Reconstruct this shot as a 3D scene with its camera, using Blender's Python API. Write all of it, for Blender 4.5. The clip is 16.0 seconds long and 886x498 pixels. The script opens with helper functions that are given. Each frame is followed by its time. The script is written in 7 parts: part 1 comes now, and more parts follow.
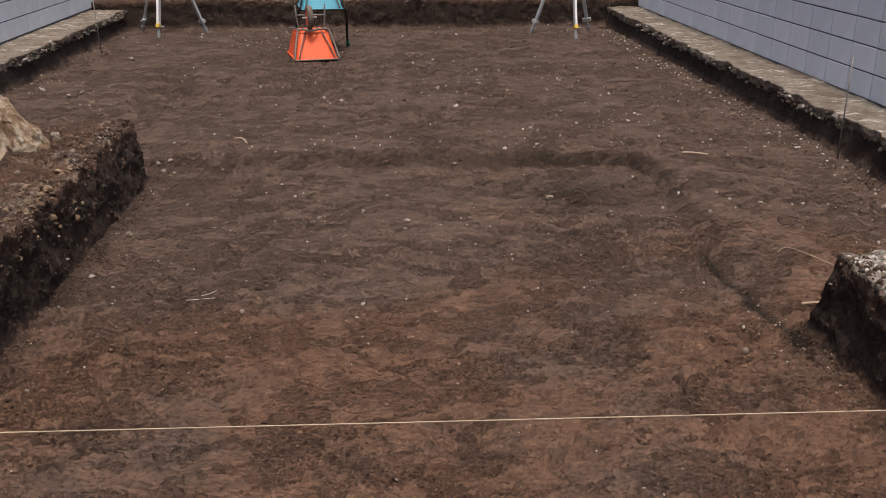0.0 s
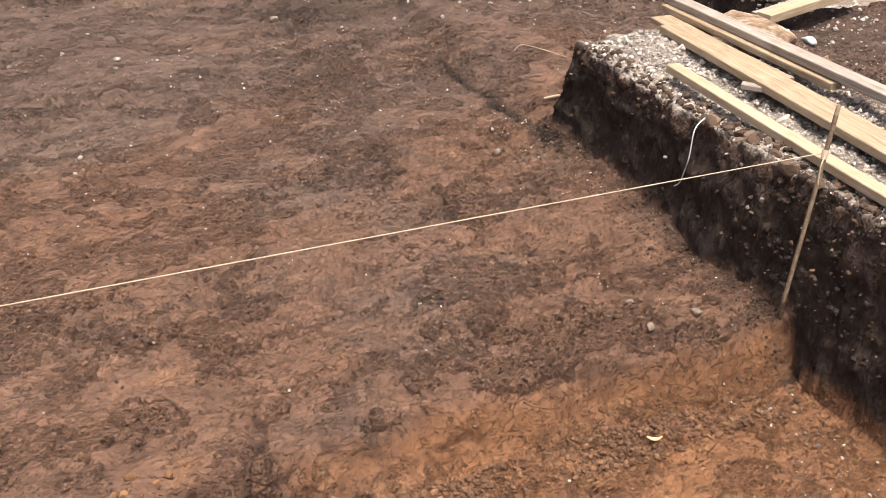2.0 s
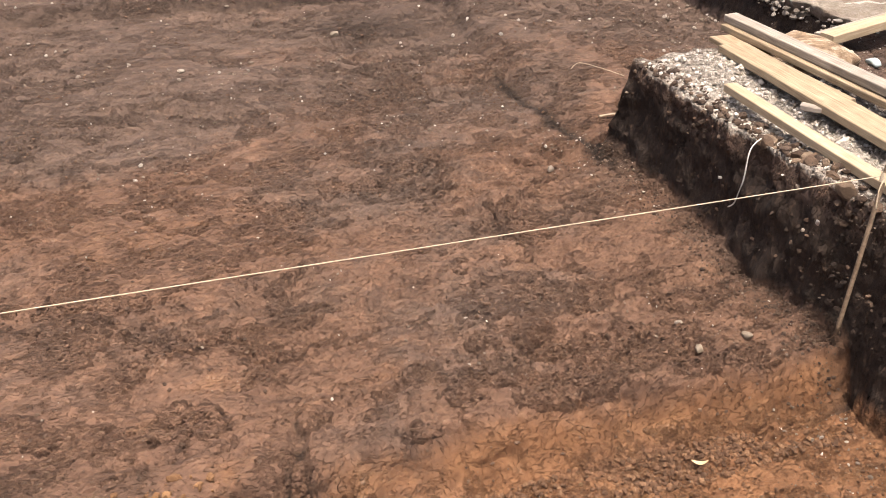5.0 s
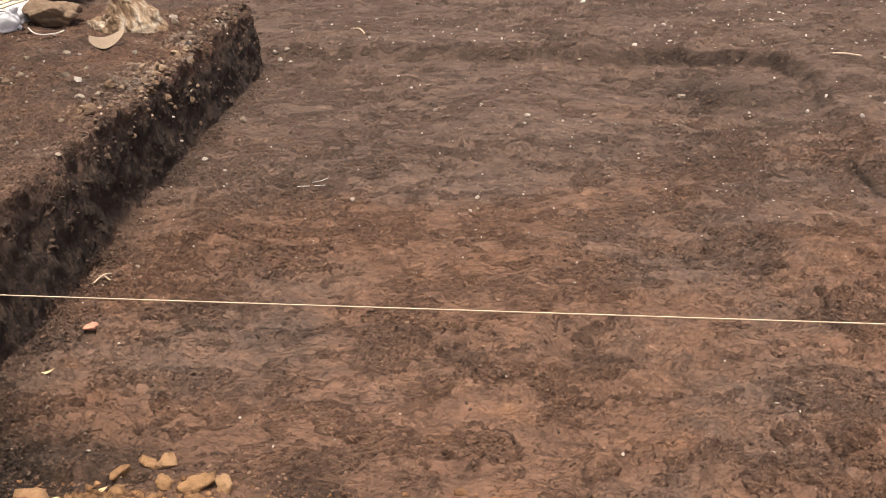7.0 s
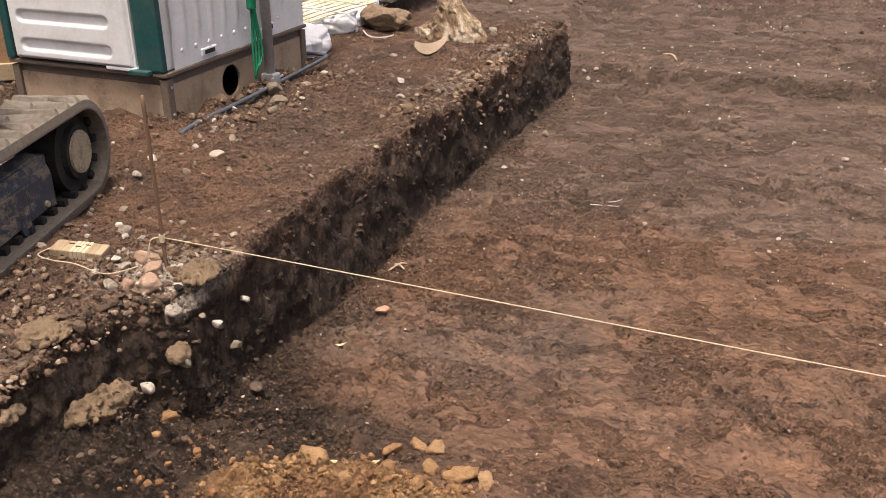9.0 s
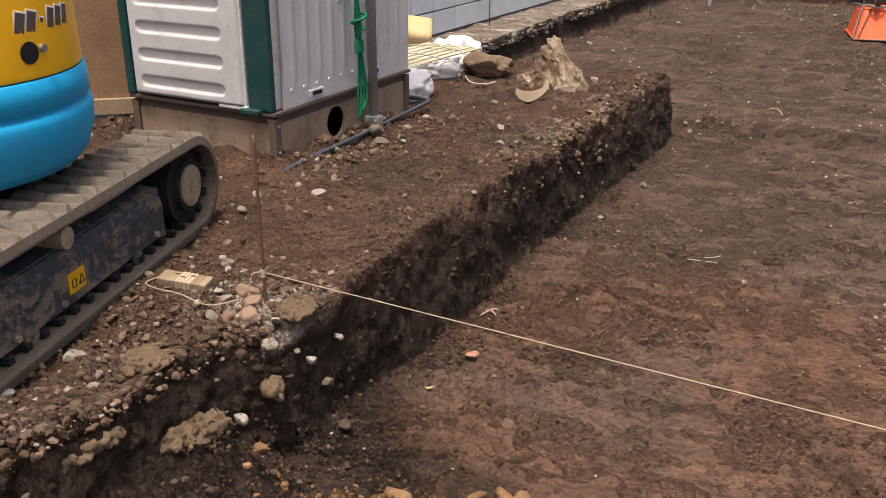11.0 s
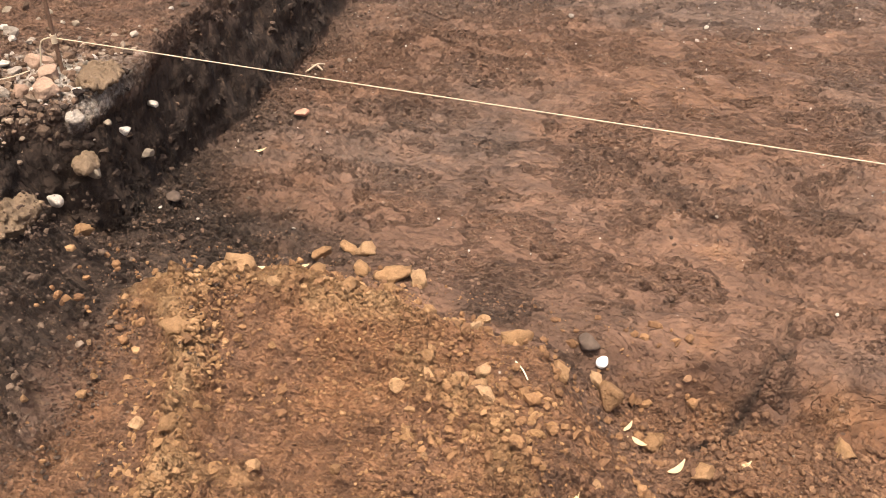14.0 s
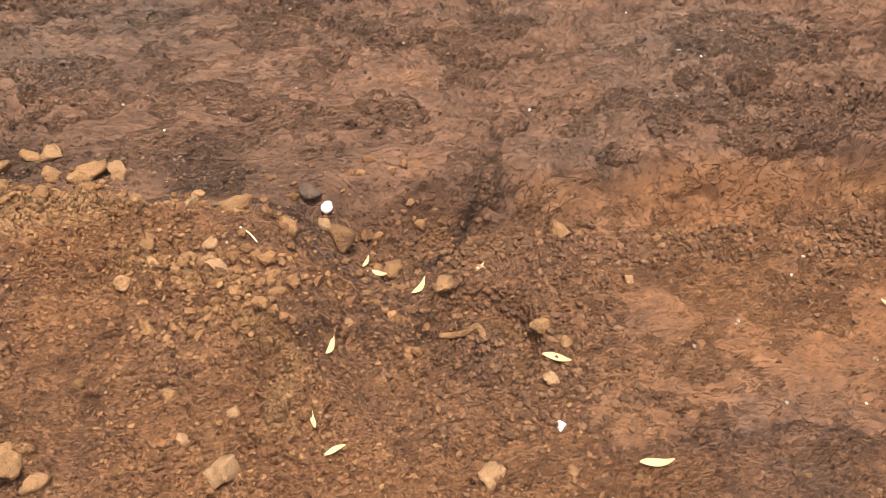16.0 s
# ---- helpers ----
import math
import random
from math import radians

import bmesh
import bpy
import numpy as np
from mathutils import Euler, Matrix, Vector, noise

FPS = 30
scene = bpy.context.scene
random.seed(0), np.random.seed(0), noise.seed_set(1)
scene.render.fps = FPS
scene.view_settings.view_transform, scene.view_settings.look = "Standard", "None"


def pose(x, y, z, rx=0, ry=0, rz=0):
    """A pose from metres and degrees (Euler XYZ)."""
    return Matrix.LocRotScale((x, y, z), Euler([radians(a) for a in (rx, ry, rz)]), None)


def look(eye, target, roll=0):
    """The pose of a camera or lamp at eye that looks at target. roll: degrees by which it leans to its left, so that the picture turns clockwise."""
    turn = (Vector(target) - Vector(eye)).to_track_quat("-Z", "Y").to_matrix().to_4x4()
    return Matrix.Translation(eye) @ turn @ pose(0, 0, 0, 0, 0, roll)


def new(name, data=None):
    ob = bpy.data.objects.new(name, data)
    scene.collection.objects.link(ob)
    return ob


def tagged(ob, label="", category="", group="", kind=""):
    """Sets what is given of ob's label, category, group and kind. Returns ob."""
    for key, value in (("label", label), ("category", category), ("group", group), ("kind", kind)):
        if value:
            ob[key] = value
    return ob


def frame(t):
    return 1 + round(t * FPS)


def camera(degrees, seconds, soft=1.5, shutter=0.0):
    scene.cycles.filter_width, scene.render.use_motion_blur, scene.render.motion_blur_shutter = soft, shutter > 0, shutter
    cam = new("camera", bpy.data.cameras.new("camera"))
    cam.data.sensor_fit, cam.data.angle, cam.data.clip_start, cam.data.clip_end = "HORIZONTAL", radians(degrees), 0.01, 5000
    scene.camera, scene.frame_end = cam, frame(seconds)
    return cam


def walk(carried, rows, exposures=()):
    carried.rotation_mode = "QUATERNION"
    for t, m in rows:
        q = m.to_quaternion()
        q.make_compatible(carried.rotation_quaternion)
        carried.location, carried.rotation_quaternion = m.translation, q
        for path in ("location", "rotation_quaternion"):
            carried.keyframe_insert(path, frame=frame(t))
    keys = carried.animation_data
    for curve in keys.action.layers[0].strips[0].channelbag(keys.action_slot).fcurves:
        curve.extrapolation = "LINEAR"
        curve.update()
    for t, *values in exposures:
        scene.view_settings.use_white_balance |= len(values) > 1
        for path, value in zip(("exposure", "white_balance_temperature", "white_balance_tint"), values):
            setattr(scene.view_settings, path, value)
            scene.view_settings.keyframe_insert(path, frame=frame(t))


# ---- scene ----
cam = camera(51.4, 16.0, soft=0.6)
PATH = [
    (0, (0.015, 0.02, 1.781), (0.144, 1.885, 1.069), 0.1),
    (0.5, (-0.006, 0.109, 1.743), (0.293, 1.921, 0.952), 0.1),
    (1, (-0.012, 0.158, 1.693), (0.435, 1.894, 0.806), 0.2),
    (1.5, (0.01, 0.209, 1.647), (0.567, 1.868, 0.678), 0.1),
    (2, (0.023, 0.244, 1.626), (0.659, 1.836, 0.596), -0.0),
    (2.5, (0.026, 0.253, 1.617), (0.706, 1.798, 0.545), -0.1),
    (3, (0.02, 0.252, 1.614), (0.714, 1.776, 0.52), -0.2),
    (3.2, (0.021, 0.251, 1.614), (0.71, 1.775, 0.517), -0.2),
    (5.3, (0.055, 0.222, 1.617), (0.513, 1.91, 0.648), -0.5),
    (5.5, (0.057, 0.219, 1.62), (0.46, 1.931, 0.668), -0.5),
    (6, (0.044, 0.207, 1.623), (0.277, 1.968, 0.705), -0.5),
    (6.5, (0.02, 0.2, 1.617), (0.073, 1.988, 0.723), -0.5),
    (7, (0.005, 0.189, 1.612), (-0.112, 1.979, 0.729), -0.5),
    (7.5, (-0.005, 0.18, 1.606), (-0.251, 1.954, 0.716), -0.6),
    (8, (-0.031, 0.188, 1.594), (-0.399, 1.936, 0.696), -0.4),
    (8.5, (-0.04, 0.187, 1.591), (-0.574, 1.903, 0.712), -0.4),
    (9, (-0.04, 0.17, 1.595), (-0.735, 1.848, 0.759), -0.4),
    (9.5, (-0.037, 0.158, 1.605), (-0.846, 1.809, 0.816), -0.4),
    (9.7, (-0.037, 0.158, 1.607), (-0.874, 1.801, 0.833), -0.3),
    (11.8, (-0.066, 0.16, 1.611), (-0.954, 1.788, 0.861), 0.1),
    (12, (-0.067, 0.167, 1.607), (-0.937, 1.788, 0.821), 0.1),
    (12.5, (-0.074, 0.192, 1.58), (-0.88, 1.798, 0.702), 0.2),
    (13, (-0.079, 0.208, 1.551), (-0.798, 1.799, 0.576), 0.3),
    (13.5, (-0.079, 0.222, 1.527), (-0.686, 1.795, 0.452), 0.1),
    (14, (-0.081, 0.227, 1.506), (-0.547, 1.77, 0.321), 0.3),
    (14.5, (-0.079, 0.225, 1.486), (-0.407, 1.731, 0.212), 0.5),
    (15, (-0.066, 0.221, 1.475), (-0.242, 1.692, 0.131), 0.3),
    (15.5, (-0.061, 0.216, 1.463), (-0.076, 1.659, 0.078), 0.4),
    (16, (-0.047, 0.214, 1.451), (0.078, 1.643, 0.057), 0.3),
]
EXPOSURES = [(0.0, 0.08, 6500, 13), (0.5, 0.48, 6500, 13), (1.0, 0.8, 6550, 13), (2.0, 1.12, 6600, 13), (3.0, 1.24, 6700, 13), (5.5, 1.15, 6750, 13), (7.0, 0.95, 6900, 13), (8.5, 0.92, 6900, 13), (9.5, 1.0, 6900, 13), (12.0, 0.26, 6800, 13), (12.5, 0.54, 6850, 13), (13.5, 1.15, 6900, 13), (14.5, 1.35, 7050, 13), (16.0, 1.12, 7200, 13)]
walk(cam, [(t, look(eye, target, roll)) for t, eye, target, roll in PATH], EXPOSURES)

# ---------- world and light: an overcast midday ----------
sky_world = bpy.data.worlds.new("overcast_sky")
sky_world.use_nodes = True
scene.world = sky_world
wt = sky_world.node_tree
sky = wt.nodes.new("ShaderNodeTexSky")
sky.sky_type, sky.sun_disc = "NISHITA", False
sky.sun_elevation, sky.sun_rotation = radians(76.7), radians(172)
sky.air_density, sky.dust_density, sky.ozone_density = 0.8, 8.0, 0.6
wt.nodes["Background"].inputs["Strength"].default_value = 0.12
wt.links.new(sky.outputs["Color"], wt.nodes["Background"].inputs["Color"])
sun_data = bpy.data.lights.new("sun", "SUN")
sun_data.energy, sun_data.angle, sun_data.color = 2.1, radians(6), (1.0, 0.94, 0.86)
sun = new("sun", sun_data)
sun.matrix_world = look((0.3, -2.1, 9.0), (0, 0, 0))

# ---------- numeric noise for shaping the earth ----------


def lattice(i, j, k, seed):
    h = i * 374761393 + j * 668265263 + (k * 2147483647 + seed * 974711)
    h = ((h & 0xFFFFFFFF).astype(np.uint32) if isinstance(h, np.ndarray) else np.uint32(h & 0xFFFFFFFF))
    h = (h ^ (h >> np.uint32(13))) * np.uint32(1274126177)
    return ((h ^ (h >> np.uint32(16))) & np.uint32(0xFFFF)) * np.float32(1 / 32767.5) - np.float32(1.0)


def vnoise(x, y, z, seed=0):
    """Smooth value noise, -1 to 1, on arrays."""
    x, y, z = np.broadcast_arrays(np.asarray(x, float), np.asarray(y, float), np.asarray(z, float))
    i, j, k = (np.floor(a).astype(np.int64) for a in (x, y, z))
    fx, fy, fz = x - i, y - j, z - k
    fx, fy, fz = (f * f * f * (f * (f * 6 - 15) + 10) for f in (fx, fy, fz))
    out = 0
    deep = (0, 1) if fz.any() else (0,)
    for a in (0, 1):
        for b in (0, 1):
            for c in deep:
                w = (fx if a else 1 - fx) * (fy if b else 1 - fy) * (fz if c else 1 - fz)
                out = out + w * lattice(i + a, j + b, k + c, seed)
    return out


def fbm(x, y, z=0.0, octaves=4, seed=0):
    total, amp, f = 0, 0.55, 1.0
    for o in range(octaves):
        total = total + amp * vnoise(x * f, y * f, z * f + 17.0 * o, seed + o)
        amp, f = amp * 0.52, f * 2.07
    return total


def cell_noise(x, y, seed):
    """Distance to the nearest of scattered points, one to a unit cell, and that point's own number from 0 to 1."""
    i, j = np.floor(x).astype(np.int64), np.floor(y).astype(np.int64)
    best, own = np.full(np.shape(x), 9.0), np.zeros(np.shape(x))
    for a in (-1, 0, 1):
        for b in (-1, 0, 1):
            px = i + a + 0.5 + 0.42 * lattice(i + a, j + b, 0, seed)
            py = j + b + 0.5 + 0.42 * lattice(i + a, j + b, 1, seed)
            d = np.hypot(x - px, y - py)
            near = d < best
            best = np.where(near, d, best)
            own = np.where(near, 0.5 + 0.5 * lattice(i + a, j + b, 2, seed), own)
    return best, own


def crumbly(x, y):
    """Where the trowelled surface is torn into crumbs, 0 to 1."""
    m = 0.40 * fbm(x * 2.0, y * 2.4, 0, 4, 301) + 0.45 * fbm(x * 13, y * 16, 0, 2, 309) + 0.60 * fbm(x * 5.0 + 0.6 * vnoise(x * 2, y * 2, 0, 307), y * 8.0, 0, 3, 305)
    return np.clip(0.29 + 1.7 * m, 0, 1)


def ease(a, lo, hi):
    t = np.clip((a - lo) / (hi - lo), 0, 1)
    return t * t * (3 - 2 * t)


# ---------- node helpers ----------


class Nodes:
    """A material under construction."""

    def __init__(self, name, roughness=0.9, metallic=0.0):
        self.m = bpy.data.materials.new(name)
        self.m.use_nodes = True
        self.t = self.m.node_tree
        self.b = self.t.nodes["Principled BSDF"]
        self.b.inputs["Roughness"].default_value = roughness
        self.b.inputs["Metallic"].default_value = metallic
        self.b.inputs["Specular IOR Level"].default_value = 0.3

    def put(self, socket, v):
        if isinstance(v, bpy.types.NodeSocket):
            self.t.links.new(v, socket)
        else:
            socket.default_value = (*v, 1.0) if isinstance(v, tuple) and len(v) == 3 and socket.type == "RGBA" else v

    def where(self, sx=1.0, sy=1.0, sz=1.0):
        c = self.t.nodes.new("ShaderNodeTexCoord")
        m = self.t.nodes.new("ShaderNodeMapping")
        m.inputs["Scale"].default_value = (sx, sy, sz)
        self.t.links.new(c.outputs["Object"], m.inputs["Vector"])
        return m.outputs["Vector"]

    def noise(self, scale, detail=4.0, rough=0.55, vec=None, distort=0.0):
        n = self.t.nodes.new("ShaderNodeTexNoise")
        n.inputs["Scale"].default_value, n.inputs["Detail"].default_value = scale, detail
        n.inputs["Roughness"].default_value, n.inputs["Distortion"].default_value = rough, distort
        self.t.links.new(vec or self.where(), n.inputs["Vector"])
        return n.outputs["Fac"]

    def cells(self, scale, vec=None, feature="F1", rnd=1.0):
        n = self.t.nodes.new("ShaderNodeTexVoronoi")
        n.feature = feature
        n.inputs["Scale"].default_value, n.inputs["Randomness"].default_value = scale, rnd
        self.t.links.new(vec or self.where(), n.inputs["Vector"])
        return n

    def ramp(self, fac, *stops):
        n = self.t.nodes.new("ShaderNodeValToRGB")
        while len(n.color_ramp.elements) < len(stops):
            n.color_ramp.elements.new(0.5)
        for e, (at, col) in zip(n.color_ramp.elements, stops):
            e.position = at
            e.color = (*col, 1.0) if isinstance(col, tuple) else (col, col, col, 1.0)
        self.put(n.inputs["Fac"], fac)
        return n.outputs["Color"]

    def mix(self, fac, a, b, how="MIX"):
        n = self.t.nodes.new("ShaderNodeMix")
        n.data_type, n.blend_type = "RGBA", how
        self.put(n.inputs[0], fac), self.put(n.inputs[6], a), self.put(n.inputs[7], b)
        return n.outputs[2]

    def calc(self, op, a, b=0.0):
        n = self.t.nodes.new("ShaderNodeMath")
        n.operation = op
        self.put(n.inputs[0], a), self.put(n.inputs[1], b)
        return n.outputs[0]

    def attr(self, name):
        n = self.t.nodes.new("ShaderNodeAttribute")
        n.attribute_name = name
        return n.outputs["Fac"]

    def rnd(self):
        return self.t.nodes.new("ShaderNodeObjectInfo").outputs["Random"]

    def island(self):
        return self.t.nodes.new("ShaderNodeNewGeometry").outputs["Random Per Island"]

    def bump(self, height, strength, dist, under=None):
        n = self.t.nodes.new("ShaderNodeBump")
        n.inputs["Strength"].default_value, n.inputs["Distance"].default_value = strength, dist
        self.put(n.inputs["Height"], height)
        if under:
            self.t.links.new(under, n.inputs["Normal"])
        return n.outputs["Normal"]

    def done(self, colour, rough=None, normal=None):
        self.put(self.b.inputs["Base Color"], colour)
        if rough is not None:
            self.put(self.b.inputs["Roughness"], rough)
        if normal is not None:
            self.t.links.new(normal, self.b.inputs["Normal"])
        return self.m


def make_soil():
    """Trowelled earth: dark humus and painted shade, reddish loam, orange subsoil, mortar dust."""
    n = Nodes("excavated_soil", 0.93)
    big, mid, fine = n.noise(1.6, 5), n.noise(9.0, 6, 0.65), n.noise(75.0, 5, 0.7)
    streak = n.noise(5.0, 6, 0.65, n.where(1.0, 3.2, 1.0), 0.6)
    brown = n.ramp(mid, (0.3, (0.083, 0.0555, 0.0415)), (0.5, (0.111, 0.074, 0.055)), (0.72, (0.144, 0.096, 0.0715)))
    red = n.ramp(mid, (0.3, (0.107, 0.0605, 0.040)), (0.55, (0.142, 0.080, 0.051)), (0.75, (0.182, 0.104, 0.066)))
    orange = n.ramp(mid, (0.28, (0.135, 0.065, 0.032)), (0.5, (0.182, 0.089, 0.043)), (0.72, (0.240, 0.124, 0.061)))
    dark = n.ramp(fine, (0.3, (0.021, 0.0135, 0.0095)), (0.7, (0.052, 0.034, 0.024)))
    pale = n.ramp(fine, (0.3, (0.27, 0.225, 0.175)), (0.65, (0.55, 0.50, 0.43)))

    def soft(a, width):
        e = n.calc("ADD", a, n.calc("MULTIPLY", n.calc("SUBTRACT", mid, 0.5), width))
        return n.ramp(n.calc("ADD", e, n.calc("MULTIPLY", n.calc("SUBTRACT", fine, 0.5), width * 0.7)), (0.2, 0.0), (0.8, 1.0))

    c = n.mix(soft(n.attr("red"), 0.9), brown, red)
    c = n.mix(soft(n.attr("orange"), 0.7), c, orange)
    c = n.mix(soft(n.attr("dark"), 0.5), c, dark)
    c = n.mix(soft(n.attr("loam"), 0.8), c, n.ramp(mid, (0.3, (0.225, 0.128, 0.060)), (0.5, (0.300, 0.178, 0.086)), (0.7, (0.370, 0.235, 0.122))))
    c = n.mix(soft(n.attr("pale"), 1.1), c, pale)
    torn = n.ramp(n.calc("ADD", n.attr("torn"), n.calc("MULTIPLY", n.calc("SUBTRACT", mid, 0.5), 1.2)), (0.25, 0.0), (0.75, 1.0))
    c = n.mix(0.42, c, n.ramp(streak, (0.34, 0.55), (0.5, 1.0), (0.66, 1.25)), "MULTIPLY")
    c = n.mix(0.30, c, n.ramp(big, (0.35, 0.78), (0.65, 1.15)), "MULTIPLY")
    c = n.mix(0.45, c, n.ramp(n.noise(48.0, 4, 0.6), (0.36, 0.72), (0.5, 1.0), (0.64, 1.2)), "MULTIPLY")
    wavy = n.where(1.0, 1.5, 1.0)
    lump = n.cells(62.0, wavy)
    # torn ground: crumbs of differing tone
    c = n.mix(n.ramp(torn, (0.0, 0.10), (1.0, 0.28)), c, n.ramp(lump.outputs["Color"], (0.1, 0.62), (0.5, 1.02), (0.9, 1.4)), "MULTIPLY")
    # dark dashes: shade under small torn steps, painted as colour
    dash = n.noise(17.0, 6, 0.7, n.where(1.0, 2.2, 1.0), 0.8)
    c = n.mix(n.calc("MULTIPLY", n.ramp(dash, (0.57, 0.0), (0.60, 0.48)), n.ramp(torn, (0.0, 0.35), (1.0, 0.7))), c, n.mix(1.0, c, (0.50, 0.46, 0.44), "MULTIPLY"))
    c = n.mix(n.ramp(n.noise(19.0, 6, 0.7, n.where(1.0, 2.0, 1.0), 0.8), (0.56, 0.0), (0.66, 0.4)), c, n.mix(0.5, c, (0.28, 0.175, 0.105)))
    chip = n.cells(38.0)
    own = n.ramp(chip.outputs["Color"], (0.90, 0.0), (0.93, 1.0))
    c = n.mix(n.calc("MULTIPLY", own, n.ramp(chip.outputs["Distance"], (0.08, 1.0), (0.18, 0.0))), c, (0.34, 0.28, 0.22))
    amount = n.ramp(torn, (0.0, 0.14), (0.6, 1.0))
    flat = n.where(1.0, 1.9, 1.0)

    def flakes(scale, steps):
        """Thin layers that end in small steps."""
        f = n.calc("MULTIPLY", n.noise(scale, 6, 0.62, flat, 0.5), steps)
        part_f = n.calc("FRACT", f)
        return n.calc("ADD", n.calc("SUBTRACT", f, part_f), n.ramp(part_f, (0.86, 0.0), (1.0, 1.0)))

    warp = n.t.nodes.new("ShaderNodeTexNoise")
    warp.inputs["Scale"].default_value, warp.inputs["Detail"].default_value = 70.0, 2.0
    n.t.links.new(wavy, warp.inputs["Vector"])
    bent = n.mix(0.022, wavy, warp.outputs["Color"], "ADD")

    def pits(scale, share, lo, hi):
        v = n.cells(scale, bent)
        return n.calc("MULTIPLY", n.ramp(v.outputs["Distance"], (lo, 0.0), (hi, 1.0)), n.ramp(v.outputs["Color"], (share, 0.0), (share + 0.02, 1.0)))

    h = n.bump(n.calc("MULTIPLY", flakes(5.0, 9.0), n.ramp(n.noise(2.3, 3), (0.40, 0.25), (0.60, 1.0))), 1.0, 0.011)
    h = n.bump(n.calc("MULTIPLY", flakes(13.0, 7.0), n.ramp(n.noise(4.1, 3), (0.42, 0.1), (0.58, 1.0))), 1.0, 0.008, h)
    h = n.bump(n.calc("MULTIPLY", n.noise(34.0, 5, 0.6, wavy), amount), 1.0, 0.020, h)
    h = n.bump(n.calc("MULTIPLY", pits(40.0, 0.40, 0.10, 0.36), amount), 1.0, 0.020, h)
    h = n.bump(n.calc("MULTIPLY", pits(85.0, 0.45, 0.12, 0.36), amount), 1.0, 0.012, h)
    h = n.bump(n.calc("MULTIPLY", n.calc("SUBTRACT", 0.7, lump.outputs["Distance"]), torn), 1.0, 0.014, h)
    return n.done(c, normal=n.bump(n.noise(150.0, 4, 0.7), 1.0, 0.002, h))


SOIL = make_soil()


def make_block_paint():
    n = Nodes("blue_grey_block_paint", 0.7)
    grain, stain = n.noise(160.0, 4, 0.6), n.noise(2.2, 6, 0.65)
    tone = n.ramp(n.rnd(), (0.0, (0.66, 0.73, 0.805)), (1.0, (0.73, 0.795, 0.86)))
    c = n.mix(0.4, tone, n.ramp(stain, (0.3, (0.72, 0.70, 0.66)), (0.6, (1.0, 1.0, 1.0))), "MULTIPLY")
    c = n.mix(0.3, c, n.ramp(grain, (0.35, 0.75), (0.6, 1.1)), "MULTIPLY")
    return n.done(c, normal=n.bump(grain, 0.35, 0.003))


def make_mortar(name, lo, hi):
    n = Nodes(name, 0.9)
    c = n.ramp(n.noise(60.0, 5, 0.6), (0.3, lo), (0.7, hi))
    return n.done(c, normal=n.bump(n.noise(90.0, 4), 0.6, 0.004))


def make_crust():
    """Old weathered concrete and mortar, pale tan with dirt."""
    n = Nodes("broken_concrete", 0.92)
    a, b, f = n.noise(4.0, 6, 0.65), n.noise(24.0, 5, 0.65), n.noise(120.0, 4, 0.6)
    c = n.ramp(b, (0.25, (0.13, 0.105, 0.080)), (0.45, (0.20, 0.168, 0.13)), (0.65, (0.28, 0.245, 0.20)))
    c = n.mix(n.ramp(a, (0.42, 0.0), (0.60, 0.75)), c, (0.115, 0.082, 0.058))
    c = n.mix(n.ramp(n.noise(3.2, 5, 0.6, n.where(1.0, 2.6, 1.0), 1.0), (0.58, 0.0), (0.63, 0.8)), c, (0.46, 0.425, 0.37))
    c = n.mix(0.5, c, n.ramp(f, (0.3, 0.6), (0.7, 1.25)), "MULTIPLY")
    h = n.bump(b, 0.8, 0.02)
    return n.done(c, normal=n.bump(f, 0.6, 0.004, h))


BLOCK_PAINT, MORTAR, CRUST = make_block_paint(), make_mortar("grey_mortar", (0.10, 0.105, 0.115), (0.17, 0.18, 0.19)), make_crust()

# ---------- the earth: one sheet with the dug plot, baulks, bank and heap ----------
LEFT_EDGE, RIGHT_EDGE = -1.60, 1.89        # faces of the near baulks
LEFT_END, RIGHT_END = 6.15, 3.52           # where the baulks stop
PIT_LEFT, PIT_RIGHT, PIT_FAR = -3.65, 3.45, 14.0
BAULK, LEDGE, FAR_TOP, LOW = 0.40, 0.20, 0.38, -0.18


def lines(*runs):
    """Grid lines from runs of (start, stop, spacing); each stop is the next start."""
    out = []
    for a, b, step in runs:
        count = max(1, round((b - a) / step))
        out.extend(np.linspace(a, b, count, endpoint=False))
    out.append(runs[-1][1])
    return np.array(out)


FACE = 0.05
GX = lines((-900, -60, 210), (-60, -12, 12), (-12, -5, 1.0), (-5, PIT_LEFT - FACE / 2, 0.05), (PIT_LEFT - FACE / 2, PIT_LEFT + FACE / 2, FACE / 8),
           (PIT_LEFT + FACE / 2, -2.5, 0.04), (-2.5, LEFT_EDGE - FACE / 2, 0.013), (LEFT_EDGE - FACE / 2, LEFT_EDGE + FACE / 2, FACE / 16),
           (LEFT_EDGE + FACE / 2, RIGHT_EDGE - FACE / 2, 0.0061), (RIGHT_EDGE - FACE / 2, RIGHT_EDGE + FACE / 2, FACE / 16),
           (RIGHT_EDGE + FACE / 2, PIT_RIGHT - FACE / 2, 0.028), (PIT_RIGHT - FACE / 2, PIT_RIGHT + FACE / 2, FACE / 8),
           (PIT_RIGHT + FACE / 2, 5, 0.06), (5, 12, 1.0), (12, 60, 12), (60, 900, 210))
